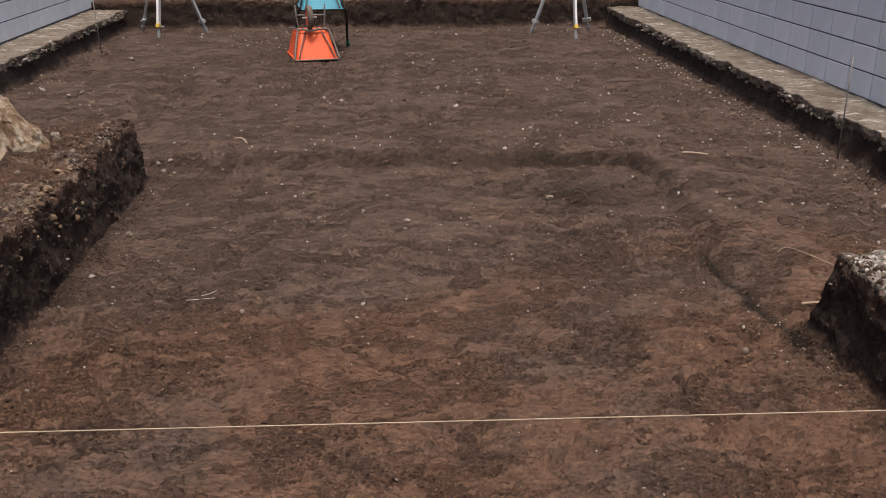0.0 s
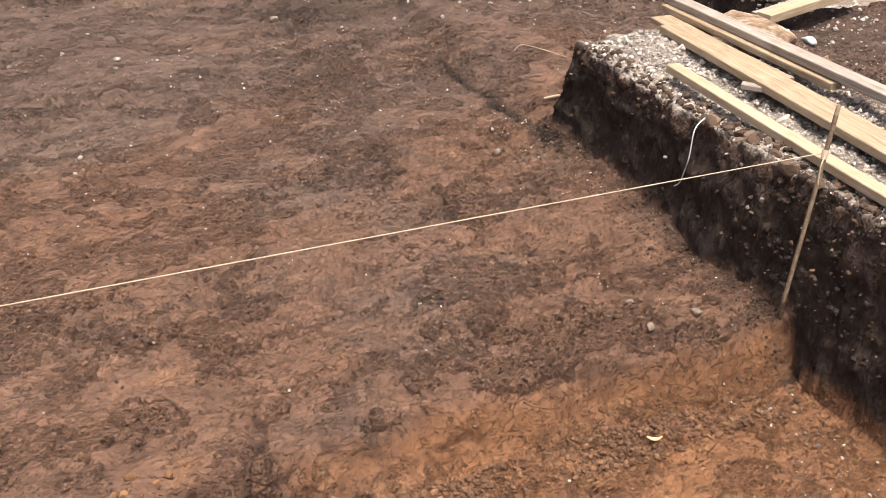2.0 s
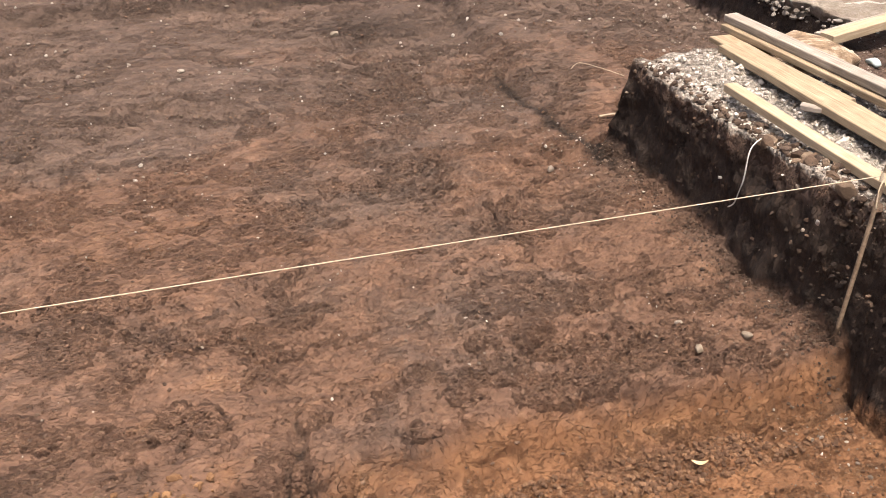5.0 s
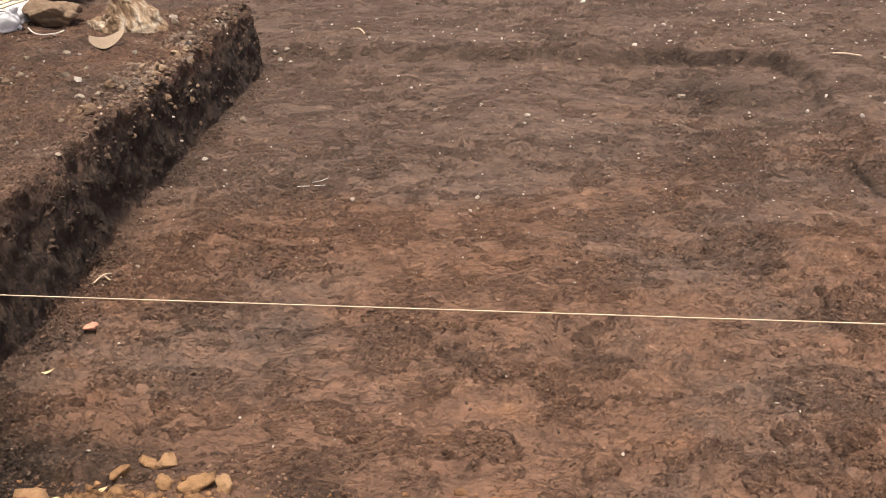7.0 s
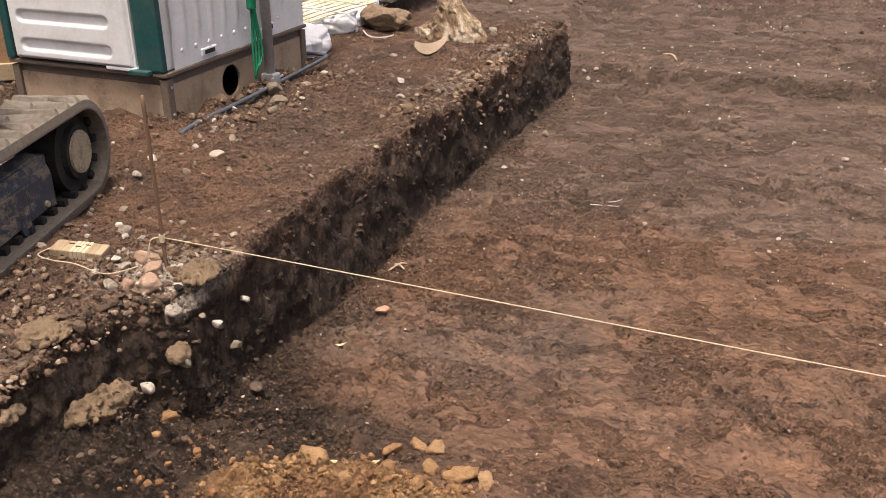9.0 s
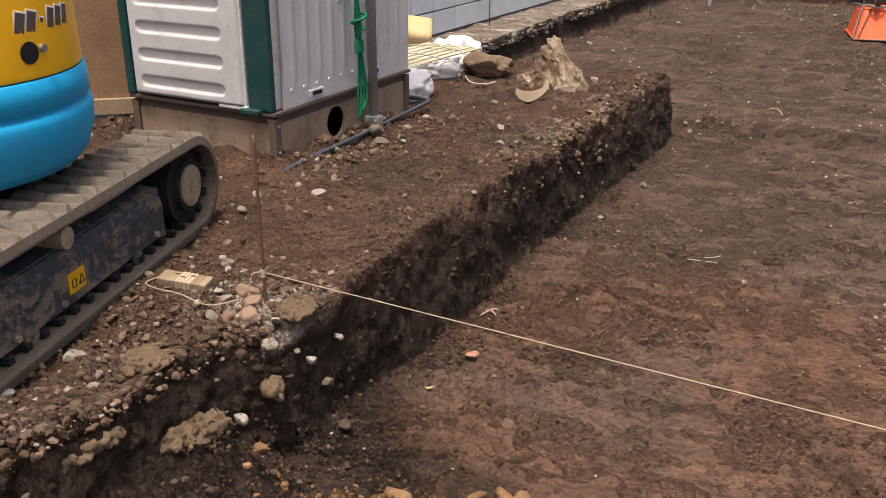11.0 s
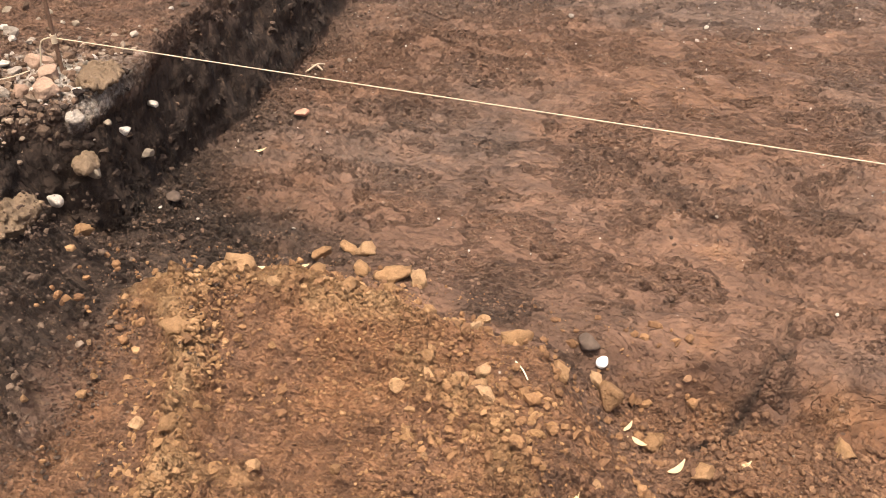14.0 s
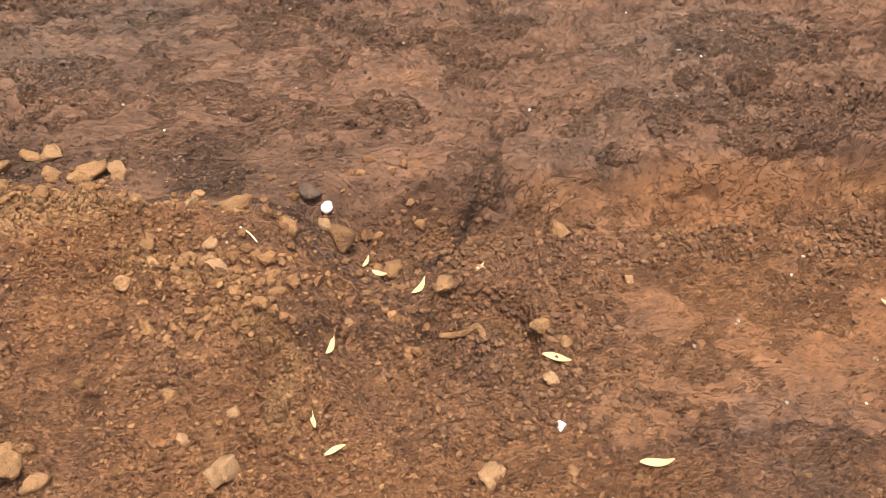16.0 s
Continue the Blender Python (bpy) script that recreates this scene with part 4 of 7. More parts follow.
def build_litter():
    rng = np.random.default_rng(7)

    def clumps(x, y):
        return np.clip(0.03 + 0.9 * crumbly(x, y) ** 1.5, 0, 1)

    def plot(x, y):
        return clumps(x, y) * (earth(x, y)[5] < 0.02)

    crumbs = join(strew(rng, 34000, -1.55, 1.83, 1.95, 4.6, 0.004, 0.021, plot, 4.2), strew(rng, 12000, -1.55, 3.3, 4.6, 8.0, 0.006, 0.026, plot, 3.5),
                  strew(rng, 10000, -3.5, 3.4, 8.0, 13.9, 0.009, 0.040, plot, 3), strew(rng, 2600, -3.5, -1.6, 6.3, 8.0, 0.007, 0.03, plot, 3),
                  strew(rng, 1500, -1.2, -0.2, 1.9, 2.2, 0.004, 0.016, lambda x, y: ease(2.25 - y, 0, 0.25) * 0.9, 3))
    dim = join(strew(rng, 4000, LEFT_EDGE + 0.02, LEFT_EDGE + 0.26, 1.9, 6.2, 0.004, 0.022, lambda x, y: 1.1 * ease(LEFT_EDGE + 0.27 - x, 0, 0.22), 3.5),
               strew(rng, 4000, 1.66, 1.86, 1.95, 3.5, 0.004, 0.018, lambda x, y: ease(x, 1.64, 1.85), 3), strew(rng, 6000, -1.6, -0.9, 1.2, 2.3, 0.004, 0.016, lambda x, y: ease(-1.0 - x, 0, 0.35) + 0.5 * ease(y, 1.9, 2.0) * ease(2.3 - y, 0, 0.3), 3.5),
               strew(rng, 3500, -1.5, 1.8, 2.0, 4.6, 0.004, 0.02, lambda x, y: np.clip(2.2 * fbm(x * 1.6, y * 2.0, 0, 4, 261) - 0.35, 0, 1), 3.5),
               strew(rng, 5000, -1.5, 3.3, 4.6, 13.5, 0.007, 0.03, lambda x, y: np.clip(2.2 * fbm(x * 1.2, y * 1.4, 0, 4, 262) - 0.3, 0, 1), 3.5))
    scatter("dark_crumbs", *dim, DARK_CRUMB, TINY, 21, "loose dark humus crumbs along the baulk foot", "soil", sink=0.4)
    scatter("soil_crumbs", *crumbs, CRUMB, TINY, 11, "loose dark brown crumbs of earth on the floor", "soil", sink=0.34)
    few = lambda x, y: (earth(x, y)[5] < 0.02) * np.clip(0.35 + fbm(x * 1.4, y * 1.4, 0, 3, 231), 0.05, 1)
    white = join(strew(rng, 1500, -1.55, 1.83, 2.1, 4.2, 0.004, 0.014, few, 2.5), strew(rng, 1300, -1.55, 1.83, 3.6, 5.2, 0.005, 0.020, few, 3.4), strew(rng, 3400, -1.55, 3.35, 5.0, 8.5, 0.007, 0.032, few, 3.2),
                 strew(rng, 3600, -3.5, 3.4, 8.5, 13.9, 0.011, 0.046, few, 3.0), strew(rng, 130, -1.55, 1.9, 6.50, 6.95, 0.008, 0.035, None, 3), strew(rng, 260, 1.60, 1.86, 2.9, 3.7, 0.004, 0.013, None, 3),
                 strew(rng, 900, 3.12, 3.42, 4.0, 13.5, 0.006, 0.04, None, 3), strew(rng, 260, -3.62, -3.3, 6.4, 13.5, 0.008, 0.04, None, 3), strew(rng, 420, 1.9, 3.0, 4.0, 5.6, 0.006, 0.034, few, 3), strew(rng, 110, 1.35, 1.82, 2.0, 2.45, 0.003, 0.012, None, 3))
    scatter("pale_pebbles", *white, PEBBLE, TINY, 12, "small pale pebbles strewn over the brown floor", "pebbles", sink=0.15)

    def on_heap(x, y):
        b, t, p = heap(x, y)
        b = np.maximum(b, ease(0.36 - x, 0, 0.1) * ease(x, -0.45, -0.25) * (y < 1.75))
        return np.clip(b * 1.4, 0, 1) * np.clip(0.3 + 1.6 * fbm(x * 4, y * 4, 0, 3, 211), 0.08, 1)

    def rim(x, y):
        b, t, p = heap(x, y)
        return np.exp(-((b - 0.5) / 0.35) ** 2) * (x < 0.1)

    clods = join(strew(rng, 30000, -1.6, 0.36, 0.85, 2.05, 0.003, 0.017, on_heap, 4.0), strew(rng, 7000, -1.5, 0.05, 1.5, 2.05, 0.005, 0.036, rim, 4.5),
                 strew(rng, 160, -0.55, -0.25, 1.5, 1.72, 0.010, 0.04, None, 2.6))
    ridge = join(strew(rng, 2400, -1.32, -1.02, 1.25, 1.92, 0.004, 0.026, lambda x, y: np.exp(-((x + 1.15 + 0.15 * (y - 1.6)) / 0.085) ** 2), 3.0),
                 strew(rng, 900, -1.35, -0.45, 1.80, 2.0, 0.004, 0.026, rim, 3.0), strew(rng, 120, -1.12, -0.9, 1.18, 1.36, 0.006, 0.04, None, 2.6), strew(rng, 90, -0.58, -0.25, 1.52, 1.72, 0.012, 0.045, None, 2.4))
    scatter("ridge_clods", *ridge, make_stone("pale_loam", ((0.0, (0.23, 0.130, 0.060)), (0.6, (0.31, 0.180, 0.086)), (1.0, (0.40, 0.250, 0.130))), True, 26.0, 1.0), SMALL, 23, "pale tan lumps of loam on the spoil heap", "soil", sink=0.52)
    scatter("loam_clods", *clods, CLOD, TINY, 13, "tan and orange crumbled loam on the spoil heap", "soil")
    low = lambda x, y: np.clip(0.15 + 1.6 * fbm(x * 3, y * 3, 0, 3, 221), 0.04, 1) * (y < 1.97)
    grit = join(strew(rng, 15000, -0.3, 1.85, 0.8, 2.0, 0.003, 0.018, low, 3.5), strew(rng, 7000, 0.10, 1.80, 1.79, 1.925, 0.004, 0.026, lambda x, y: np.clip(0.5 + 1.5 * fbm(x * 3, y * 3, 0, 2, 223), 0, 1), 3.5),
                strew(rng, 2400, -0.1, 0.5, 1.3, 1.95, 0.006, 0.026, None, 2.6))
    scatter("trench_crumbs", *grit, GRIT, TINY, 14, "orange-brown crumbs on the low trench floor", "soil")
    dust = join(strew(rng, 260, 1.55, 1.84, 1.1, 1.95, 0.004, 0.016, None, 3.0), strew(rng, 90, 0.2, 1.8, 0.9, 1.9, 0.004, 0.014, None, 3))
    scatter("trench_pebbles", *dust, PEBBLE, TINY, 15, "pale pebbles at the foot of the baulk", "pebbles")
    top = lambda x, y: np.clip(0.15 + 1.2 * fbm(x * 1.9, y * 1.9, 0, 3, 241), 0.05, 1)
    near = lambda x, y: np.clip(0.25 + 0.9 * ease(2.5 - y, 0, 0.6) + 0.6 * fbm(x * 4, y * 4, 0, 3, 242), 0, 1)
    rubble = join(strew(rng, 9000, -3.6, -1.62, 2.3, 6.1, 0.005, 0.034, top, 4.5), strew(rng, 6500, -2.7, -1.66, 0.9, 2.5, 0.004, 0.034, near, 4.0),
                  strew(rng, 320, -1.95, -1.63, 2.0, 2.35, 0.006, 0.035, None, 2.6), strew(rng, 420, -2.6, -2.3, 3.3, 4.5, 0.008, 0.06, None, 3.5),
                  strew(rng, 130, -2.75, -2.3, 2.4, 3.2, 0.010, 0.05, None, 3.0), strew(rng, 900, -1.70, -1.62, 2.3, 6.1, 0.006, 0.035, top, 3.5),
                  strew(rng, 600, -4.1, -3.6, 3.0, 6.0, 0.01, 0.06, None, 2.5))
    scatter("baulk_rubble", *rubble, RUBBLE, TINY, 16, "mixed brown and pale stones on the baulk top", "rubble")
    crust = lambda x, y: np.clip(1.2 - ((x - 2.12) / 0.42) ** 2, 0, 1) * np.clip(0.55 + fbm(x * 4, y * 4, 0, 3, 251), 0.1, 1)
    gravel = join(strew(rng, 14000, 1.935, 2.75, 1.2, 3.46, 0.004, 0.021, crust, 2.6), strew(rng, 700, 1.935, 2.25, 2.95, 3.44, 0.006, 0.026, None, 2.6),
                  strew(rng, 900, 2.4, 3.4, 1.5, 3.5, 0.006, 0.03, None, 3.0))
    scatter("white_gravel", *gravel, GRAVEL, TINY, 17, "whitish gravel and mortar bits on the baulk top", "gravel")
    # stones stuck in the cut face of the left baulk
    y, z = 1.0 + 5.1 * rng.uniform(0, 1, 300) ** 1.1, 0.02 + 0.37 * rng.uniform(0, 1, 300) ** 0.6
    x = LEFT_EDGE + left_set(y) + face_wobble(y, z, 101) + 0.022 - 0.05 * z / 0.4
    s = 0.004 + 0.030 * rng.uniform(0, 1, 300) ** 4
    scatter("face_stones", np.stack([x, y, z], -1), s, RUBBLE, SMALL[:5], 18, "pale stones stuck in the cut earth face", "rubble")
    y, z = rng.uniform(1.0, 3.5, 160), rng.uniform(0.05, 0.39, 160)
    x = RIGHT_EDGE + face_wobble(y, z, 111) - 0.022 + 0.05 * z / 0.4
    scatter("face_grit", np.stack([x, y, z], -1), 0.004 + 0.022 * rng.uniform(0, 1, 160) ** 3, RUBBLE, SMALL[:3], 19, "small stones stuck in the dark cut face", "rubble")
    y, z = rng.uniform(1.0, 6.12, 1900), 0.01 + 0.37 * rng.uniform(0, 1, 1900)
    x = LEFT_EDGE + left_set(y) + face_wobble(y, z, 101) + 0.014 - 0.05 * z / 0.4
    left_lumps = np.stack([x, y, z], -1), 0.010 + 0.040 * rng.uniform(0, 1, 1900) ** 2.4
    y, z = rng.uniform(1.0, 3.5, 900), 0.01 + 0.37 * rng.uniform(0, 1, 900)
    x = RIGHT_EDGE + face_wobble(y, z, 111) - 0.014 + 0.05 * z / 0.4
    right_lumps = np.stack([x, y, z], -1), 0.008 + 0.030 * rng.uniform(0, 1, 900) ** 2.4
    scatter("face_clods", *join(left_lumps, right_lumps), make_stone("face_earth", ((0.0, (0.022, 0.015, 0.011)), (0.75, (0.052, 0.034, 0.024)), (1.0, (0.10, 0.068, 0.047))), True, 30.0), TINY, 24, "dark lumps of earth in the cut faces", "soil")
    # crumbling lumps along the lips of the baulks
    lip = join(strew(rng, 2200, LEFT_EDGE - 0.12, LEFT_EDGE - 0.01, 2.1, 6.1, 0.006, 0.045, top, 3.5), strew(rng, 500, LEFT_EDGE - 0.26, LEFT_EDGE - 0.13, 1.0, 2.0, 0.006, 0.045, None, 3.5), strew(rng, 700, RIGHT_EDGE + 0.015, RIGHT_EDGE + 0.12, 1.2, 3.45, 0.008, 0.045, None, 3.0),
               strew(rng, 300, -1.60, -1.36, 1.0, 1.9, 0.005, 0.03, None, 4.5))
    scatter("lip_clods", *lip, make_stone("lip_earth", ((0.0, (0.050, 0.035, 0.026)), (0.7, (0.10, 0.068, 0.048)), (0.93, (0.16, 0.115, 0.08)), (1.0, (0.27, 0.21, 0.155))), True, 30.0), TINY, 20,
            "crumbling lumps of earth along the baulk edge", "soil")


build_litter()

# ---------- single stones, sherds and leaves ----------


def stone(x, y, size, material, label, group, seed, z=None, flat=0.7, category="stone", name="stone", rough=0.3):
    bm = stone_mesh(seed, 3, flat, 0.3, True)
    if material in (TAN_STONE, ROSY_STONE):
        co = np.array([v.co[:] for v in bm.verts])
        knob = 0.34 * fbm(co[:, 0] * 5 + seed, co[:, 1] * 5, co[:, 2] * 5, 3, seed) + 0.25 * np.abs(fbm(co[:, 0] * 14, co[:, 1] * 14 + seed, co[:, 2] * 14, 2, seed + 3))
        for v, k in zip(bm.verts, knob):
            v.co *= 1 + k
    bmesh.ops.scale(bm, vec=(size, size, size), verts=bm.verts)
    low = min(v.co.z for v in bm.verts)
    zz = ground_z(x, y) if z is None else z
    return solid(name, bm, material, pose(x, y, zz - low * (0.25 if material in (TAN_STONE, ROSY_STONE) else 0.5), 0, 0, (seed * 77) % 360), label, category, group, smooth=True)


HEAP_STONES = [(-0.98, 2.06, 0.080), (-0.911, 2.098, 0.070), (-0.863, 2.095, 0.070), (-0.853, 2.034, 0.065), (-0.755, 2.019, 0.100), (-0.690, 2.028, 0.085), (-0.744, 1.945, 0.055), (-0.627, 1.901, 0.070),
               (-0.55, 1.889, 0.045), (-0.496, 1.854, 0.060), (-0.498, 1.915, 0.040), (-0.391, 1.884, 0.100), (-0.275, 1.811, 0.085), (-0.415, 1.640, 0.075), (-0.430, 1.665, 0.070), (-0.489, 1.704, 0.055), (-0.437, 1.745, 0.055), (-0.578, 1.738, 0.060),
               (-1.359, 1.844, 0.075), (-1.324, 1.86, 0.06), (-1.14, 1.895, 0.11), (-0.94, 1.93, 0.08), (-1.54, 1.826, 0.07), (-1.11, 1.098, 0.09), (-1.087, 1.169, 0.06), (-0.876, 1.228, 0.08), (-0.79, 1.25, 0.10), (-0.74, 1.223, 0.07),
               (-1.068, 1.394, 0.07), (-1.183, 1.647, 0.09), (-0.38, 1.223, 0.10), (-1.02, 1.85, 0.07), (-0.83, 1.90, 0.06)]
for i, (x, y, s) in enumerate(HEAP_STONES):
    stone(x, y, 0.78 * s, TAN_STONE, "rounded tan lump of loam on the spoil heap", "lumps on the heap", 700 + i)
ROUGHS = {}


def strew_stones(count, x0, x1, y0, y1, lo, hi, material, label, group, seed, keep=None):
    """Single stones over a stretch of the plan; they share a few meshes."""
    if material.name not in ROUGHS:
        ROUGHS[material.name] = []
        for k in range(6):
            bm = stone_mesh(1000 + 31 * k + len(ROUGHS), 2, 0.62 + 0.06 * k, 0.4, True)
            bmesh.ops.scale(bm, vec=(0.035, 0.035, 0.035), verts=bm.verts)
            ROUGHS[material.name].append(mesh_of(bm, "stone", material))
    rng = random.Random(seed)
    made = 0
    while made < count:
        x, y = rng.uniform(x0, x1), rng.uniform(y0, y1)
        if keep and rng.random() > keep(x, y):
            continue
        s = lo + (hi - lo) * rng.random() ** 2.5
        ob = new("stone", ROUGHS[material.name][made % 6])
        ob.matrix_world = pose(x, y, ground_z(x, y) + 0.12 * s, rng.uniform(-20, 20), rng.uniform(-20, 20), rng.uniform(0, 360)) @ Matrix.Diagonal((s / 0.035, s / 0.035 * rng.uniform(0.75, 1.1), s / 0.035, 1))
        tagged(ob, label, "stone", group)
        made += 1


strew_stones(36, -1.45, -0.05, 1.25, 1.95, 0.018, 0.042, TAN_STONE, "small tan lump of loam on the heap", "lumps on the heap", 5)
strew_stones(26, -2.6, -1.68, 1.2, 2.4, 0.02, 0.05, PALE_STONE, "pale stone bedded in the baulk top", "stones on the baulk", 6)
strew_stones(40, -2.5, -1.68, 2.4, 6.0, 0.02, 0.055, GREY_ROCK, "grey-brown stone bedded in the baulk top", "stones on the baulk", 7)
strew_stones(22, -2.5, -1.68, 2.4, 6.0, 0.018, 0.045, PALE_STONE, "pale stone bedded in the baulk top", "stones on the baulk", 8)
strew_stones(30, 2.0, 2.9, 1.6, 3.45, 0.025, 0.06, PALE_STONE, "whitish stone among gravel on the baulk", "stones among the gravel", 9)
strew_stones(26, 0.3, 1.8, 1.1, 1.9, 0.014, 0.034, TAN_STONE, "small tan stone lying in the low trench", "stones in the trench", 10)
strew_stones(30, -1.5, 3.3, 4.5, 12.5, 0.03, 0.06, DARK_STONE, "dark clod lying on the brown floor", "clods on the floor", 12)
stone(-0.152, 1.85, 0.088, make_stone("brown_cobble", ((0.0, (0.22, 0.125, 0.062)), (1.0, (0.24, 0.14, 0.07))), scale=22.0, bump=1.0), "broad brown cobble at the foot of the heap", "", 731, flat=0.95)
stone(-0.182, 1.925, 0.034, WHITE, "white-topped pebble beside a brown cobble", "", 732, flat=0.9)
stone(-0.192, 1.893, 0.045, TAN_STONE, "small tan lump beside a brown cobble", "", 733, flat=0.8)
stone(-0.228, 1.945, 0.06, DARK_STONE, "dark clod behind a brown cobble", "", 734, flat=0.8)
for i, (x, y, s) in enumerate([(0.408, 1.925, 0.066), (0.308, 1.617, 0.05), (0.149, 1.23, 0.075), (0.353, 1.558, 0.035), (-0.031, 1.802, 0.055), (0.186, 1.814, 0.03), (0.088, 1.737, 0.06), (0.30, 1.44, 0.04)]):
    stone(x, y, s, TAN_STONE, "small tan stone lying in the low trench", "stones in the trench", 740 + i)
stone(0.301, 1.322, 0.028, WHITE, "white angular chip on the trench floor", "", 749)
FLOOR_STONES = [(1.53, 3.40, 0.045, PALE_STONE), (-0.087, 3.995, 0.034, PALE_STONE), (0.16, 5.146, 0.045, PALE_STONE), (1.074, 5.56, 0.075, GREY_ROCK), (1.466, 2.262, 0.036, PALE_STONE),
                (1.456, 2.128, 0.05, GREY_ROCK), (1.62, 2.13, 0.045, GREY_ROCK), (-0.68, 3.92, 0.05, DARK_STONE), (-0.64, 3.93, 0.035, PALE_STONE), (-1.396, 3.30, 0.03, PALE_STONE),
                (-1.408, 5.0, 0.07, GREY_ROCK), (-1.553, 6.43, 0.06, PALE_STONE), (-1.47, 6.44, 0.05, PALE_STONE), (-1.50, 6.33, 0.055, PALE_STONE), (-1.42, 6.28, 0.035, PALE_STONE),
                (2.134, 7.668, 0.05, PALE_STONE), (3.195, 6.68, 0.05, PALE_STONE), (-1.45, 4.4, 0.045, PALE_STONE),
                (-3.3, 9.3, 0.08, PALE_STONE), (-2.9, 11.2, 0.07, PALE_STONE), (1.9, 9.6, 0.06, PALE_STONE), (0.7, 8.3, 0.06, PALE_STONE), (1.2, 7.1, 0.06, PALE_STONE)]
for i, (x, y, s, m) in enumerate(FLOOR_STONES):
    s = s * 0.8
    kind = {PALE_STONE.name: "pale stone lying on the brown floor", GREY_ROCK.name: "grey-brown stone lying on the brown floor", DARK_STONE.name: "dark clod lying on the brown floor"}[m.name]
    stone(x, y, s, m, kind, "stones on the floor", 760 + i)
stone(-1.377, 2.82, 0.06, TERRACOTTA, "pink broken sherd lying on the floor", "", 790, flat=0.4, category="sherd", name="sherd")
for i, (x, y, s) in enumerate([(-1.74, 2.06, 0.085), (-1.785, 2.12, 0.075), (-1.85, 2.19, 0.085), (-1.80, 2.03, 0.06), (-1.92, 2.12, 0.035), (-1.88, 2.11, 0.04), (-1.68, 2.16, 0.05), (-1.66, 2.09, 0.045), (-1.70, 2.22, 0.04), (-1.84, 2.0, 0.05)]):
    stone(x, y, s, PALE_STONE if i > 3 else ROSY_STONE, "pale cobble packed round the string stake" if i > 3 else "rosy tan cobble packed round the string stake", "cobbles round the stake", 800 + i)
for i, (x, y, s) in enumerate([(-2.50, 3.95, 0.13), (-2.42, 3.85, 0.08), (-2.35, 3.7, 0.07), (-2.2, 3.05, 0.06), (-2.0, 1.62, 0.045), (-1.84, 1.55, 0.04), (-1.88, 4.1, 0.05), (-2.0, 4.35, 0.05), (-1.98, 1.4, 0.04), (-2.35, 2.75, 0.05), (-2.4, 2.55, 0.045)]):
    stone(x, y, s, GREY_ROCK if i in (0, 1, 2) else PALE_STONE, "rounded stone lying on the baulk top", "stones on the baulk", 820 + i)
for i, (x, y, z, s) in enumerate([(-1.645, 2.02, 0.33, 0.05), (-1.60, 2.09, 0.29, 0.025), (-1.575, 2.12, 0.25, 0.035), (-1.60, 1.99, 0.19, 0.06), (-1.60, 2.30, 0.24, 0.035), (-1.59, 2.22, 0.12, 0.045), (-1.60, 1.82, 0.20, 0.05), (-1.51, 2.19, 0.0, 0.05)]):
    stone(x, y, s, DARK_STONE if i == 7 else PALE_STONE if i % 2 == 0 else GREY_ROCK, "mortar-crusted stone bedded in the cut face", "stones in the face", 840 + i, z=z)


def crusted_lump(m, sx, sy, sz, seed, label):
    """A knobbly mass of old mortar and soil: many small lumps grown together."""
    rng = np.random.default_rng(seed)
    bm = stone_mesh(seed, 3, 1.0, 0.4)
    for v in bm.verts:
        v.co = Vector((v.co.x * sx * 0.85, v.co.y * sy * 0.85, v.co.z * sz * 0.8))
    for k in range(70):
        n = rng.normal(size=3)
        n /= np.linalg.norm(n)
        n[2] = abs(n[2]) if k % 3 else n[2]
        size = rng.uniform(0.012, 0.034)
        bit = stone_mesh(seed * 100 + k % 9, 2, 0.8, 0.35, True)
        turn = Matrix.Rotation(rng.uniform(0, 6.28), 4, "Z") @ Matrix.Rotation(rng.uniform(0, 6.28), 4, "X")
        at = Vector((n[0] * sx * 0.46, n[1] * sy * 0.46, n[2] * sz * 0.44))
        bmesh.ops.transform(bit, matrix=Matrix.Translation(at) @ turn @ Matrix.Scale(size, 4), verts=bit.verts)
        tmp = bpy.data.meshes.new("bit")
        bit.to_mesh(tmp)
        bit.free()
        bm.from_mesh(tmp)
        bpy.data.meshes.remove(tmp)
    ob = solid("mortar_lump", bm, MORTAR_LUMP, m, label, "mortar", "mortar lumps")
    skin = ob.modifiers.new("skin", "REMESH")
    skin.mode, skin.voxel_size, skin.use_smooth_shade = "VOXEL", 0.0035, True
    return ob


crusted_lump(pose(-1.66, 1.71, 0.205, 0, 14, -8), 0.10, 0.23, 0.09, 861, "knobbly tan mortar lump bedded in dark earth")
crusted_lump(pose(-1.62, 1.99, 0.215, 0, 10, 30), 0.06, 0.09, 0.05, 863, "small pale mortar lump in the cut face")
crusted_lump(pose(-1.735, 1.42, 0.30, 0, 20, -6), 0.05, 0.22, 0.05, 867, "whitish strip of mortar in the cut face")
crusted_lump(pose(-1.80, 1.70, 0.400, 0, 0, 10), 0.13, 0.18, 0.05, 869, "crumbly pale mortar patch on the baulk top")
crusted_lump(pose(-1.65, 2.16, 0.392, 0, 8, 10), 0.10, 0.17, 0.04, 871, "crumbly pale mortar patch on the baulk edge")
stone(2.80, 3.12, 0.06, make_plain("pale_green_glass_stone", (0.34, 0.42, 0.40), (0.44, 0.52, 0.50), 0.35), "pale greenish pebble on the baulk top", "", 850)
stone(2.68, 2.93, 0.10, TAN_STONE, "flat tan cobble on the baulk top", "", 851, flat=0.4)
stone(2.60, 3.20, 0.40, CLAY_ROCK, "broad flat brown stone lying beside boards", "", 852, flat=0.28, name="flat_stone")
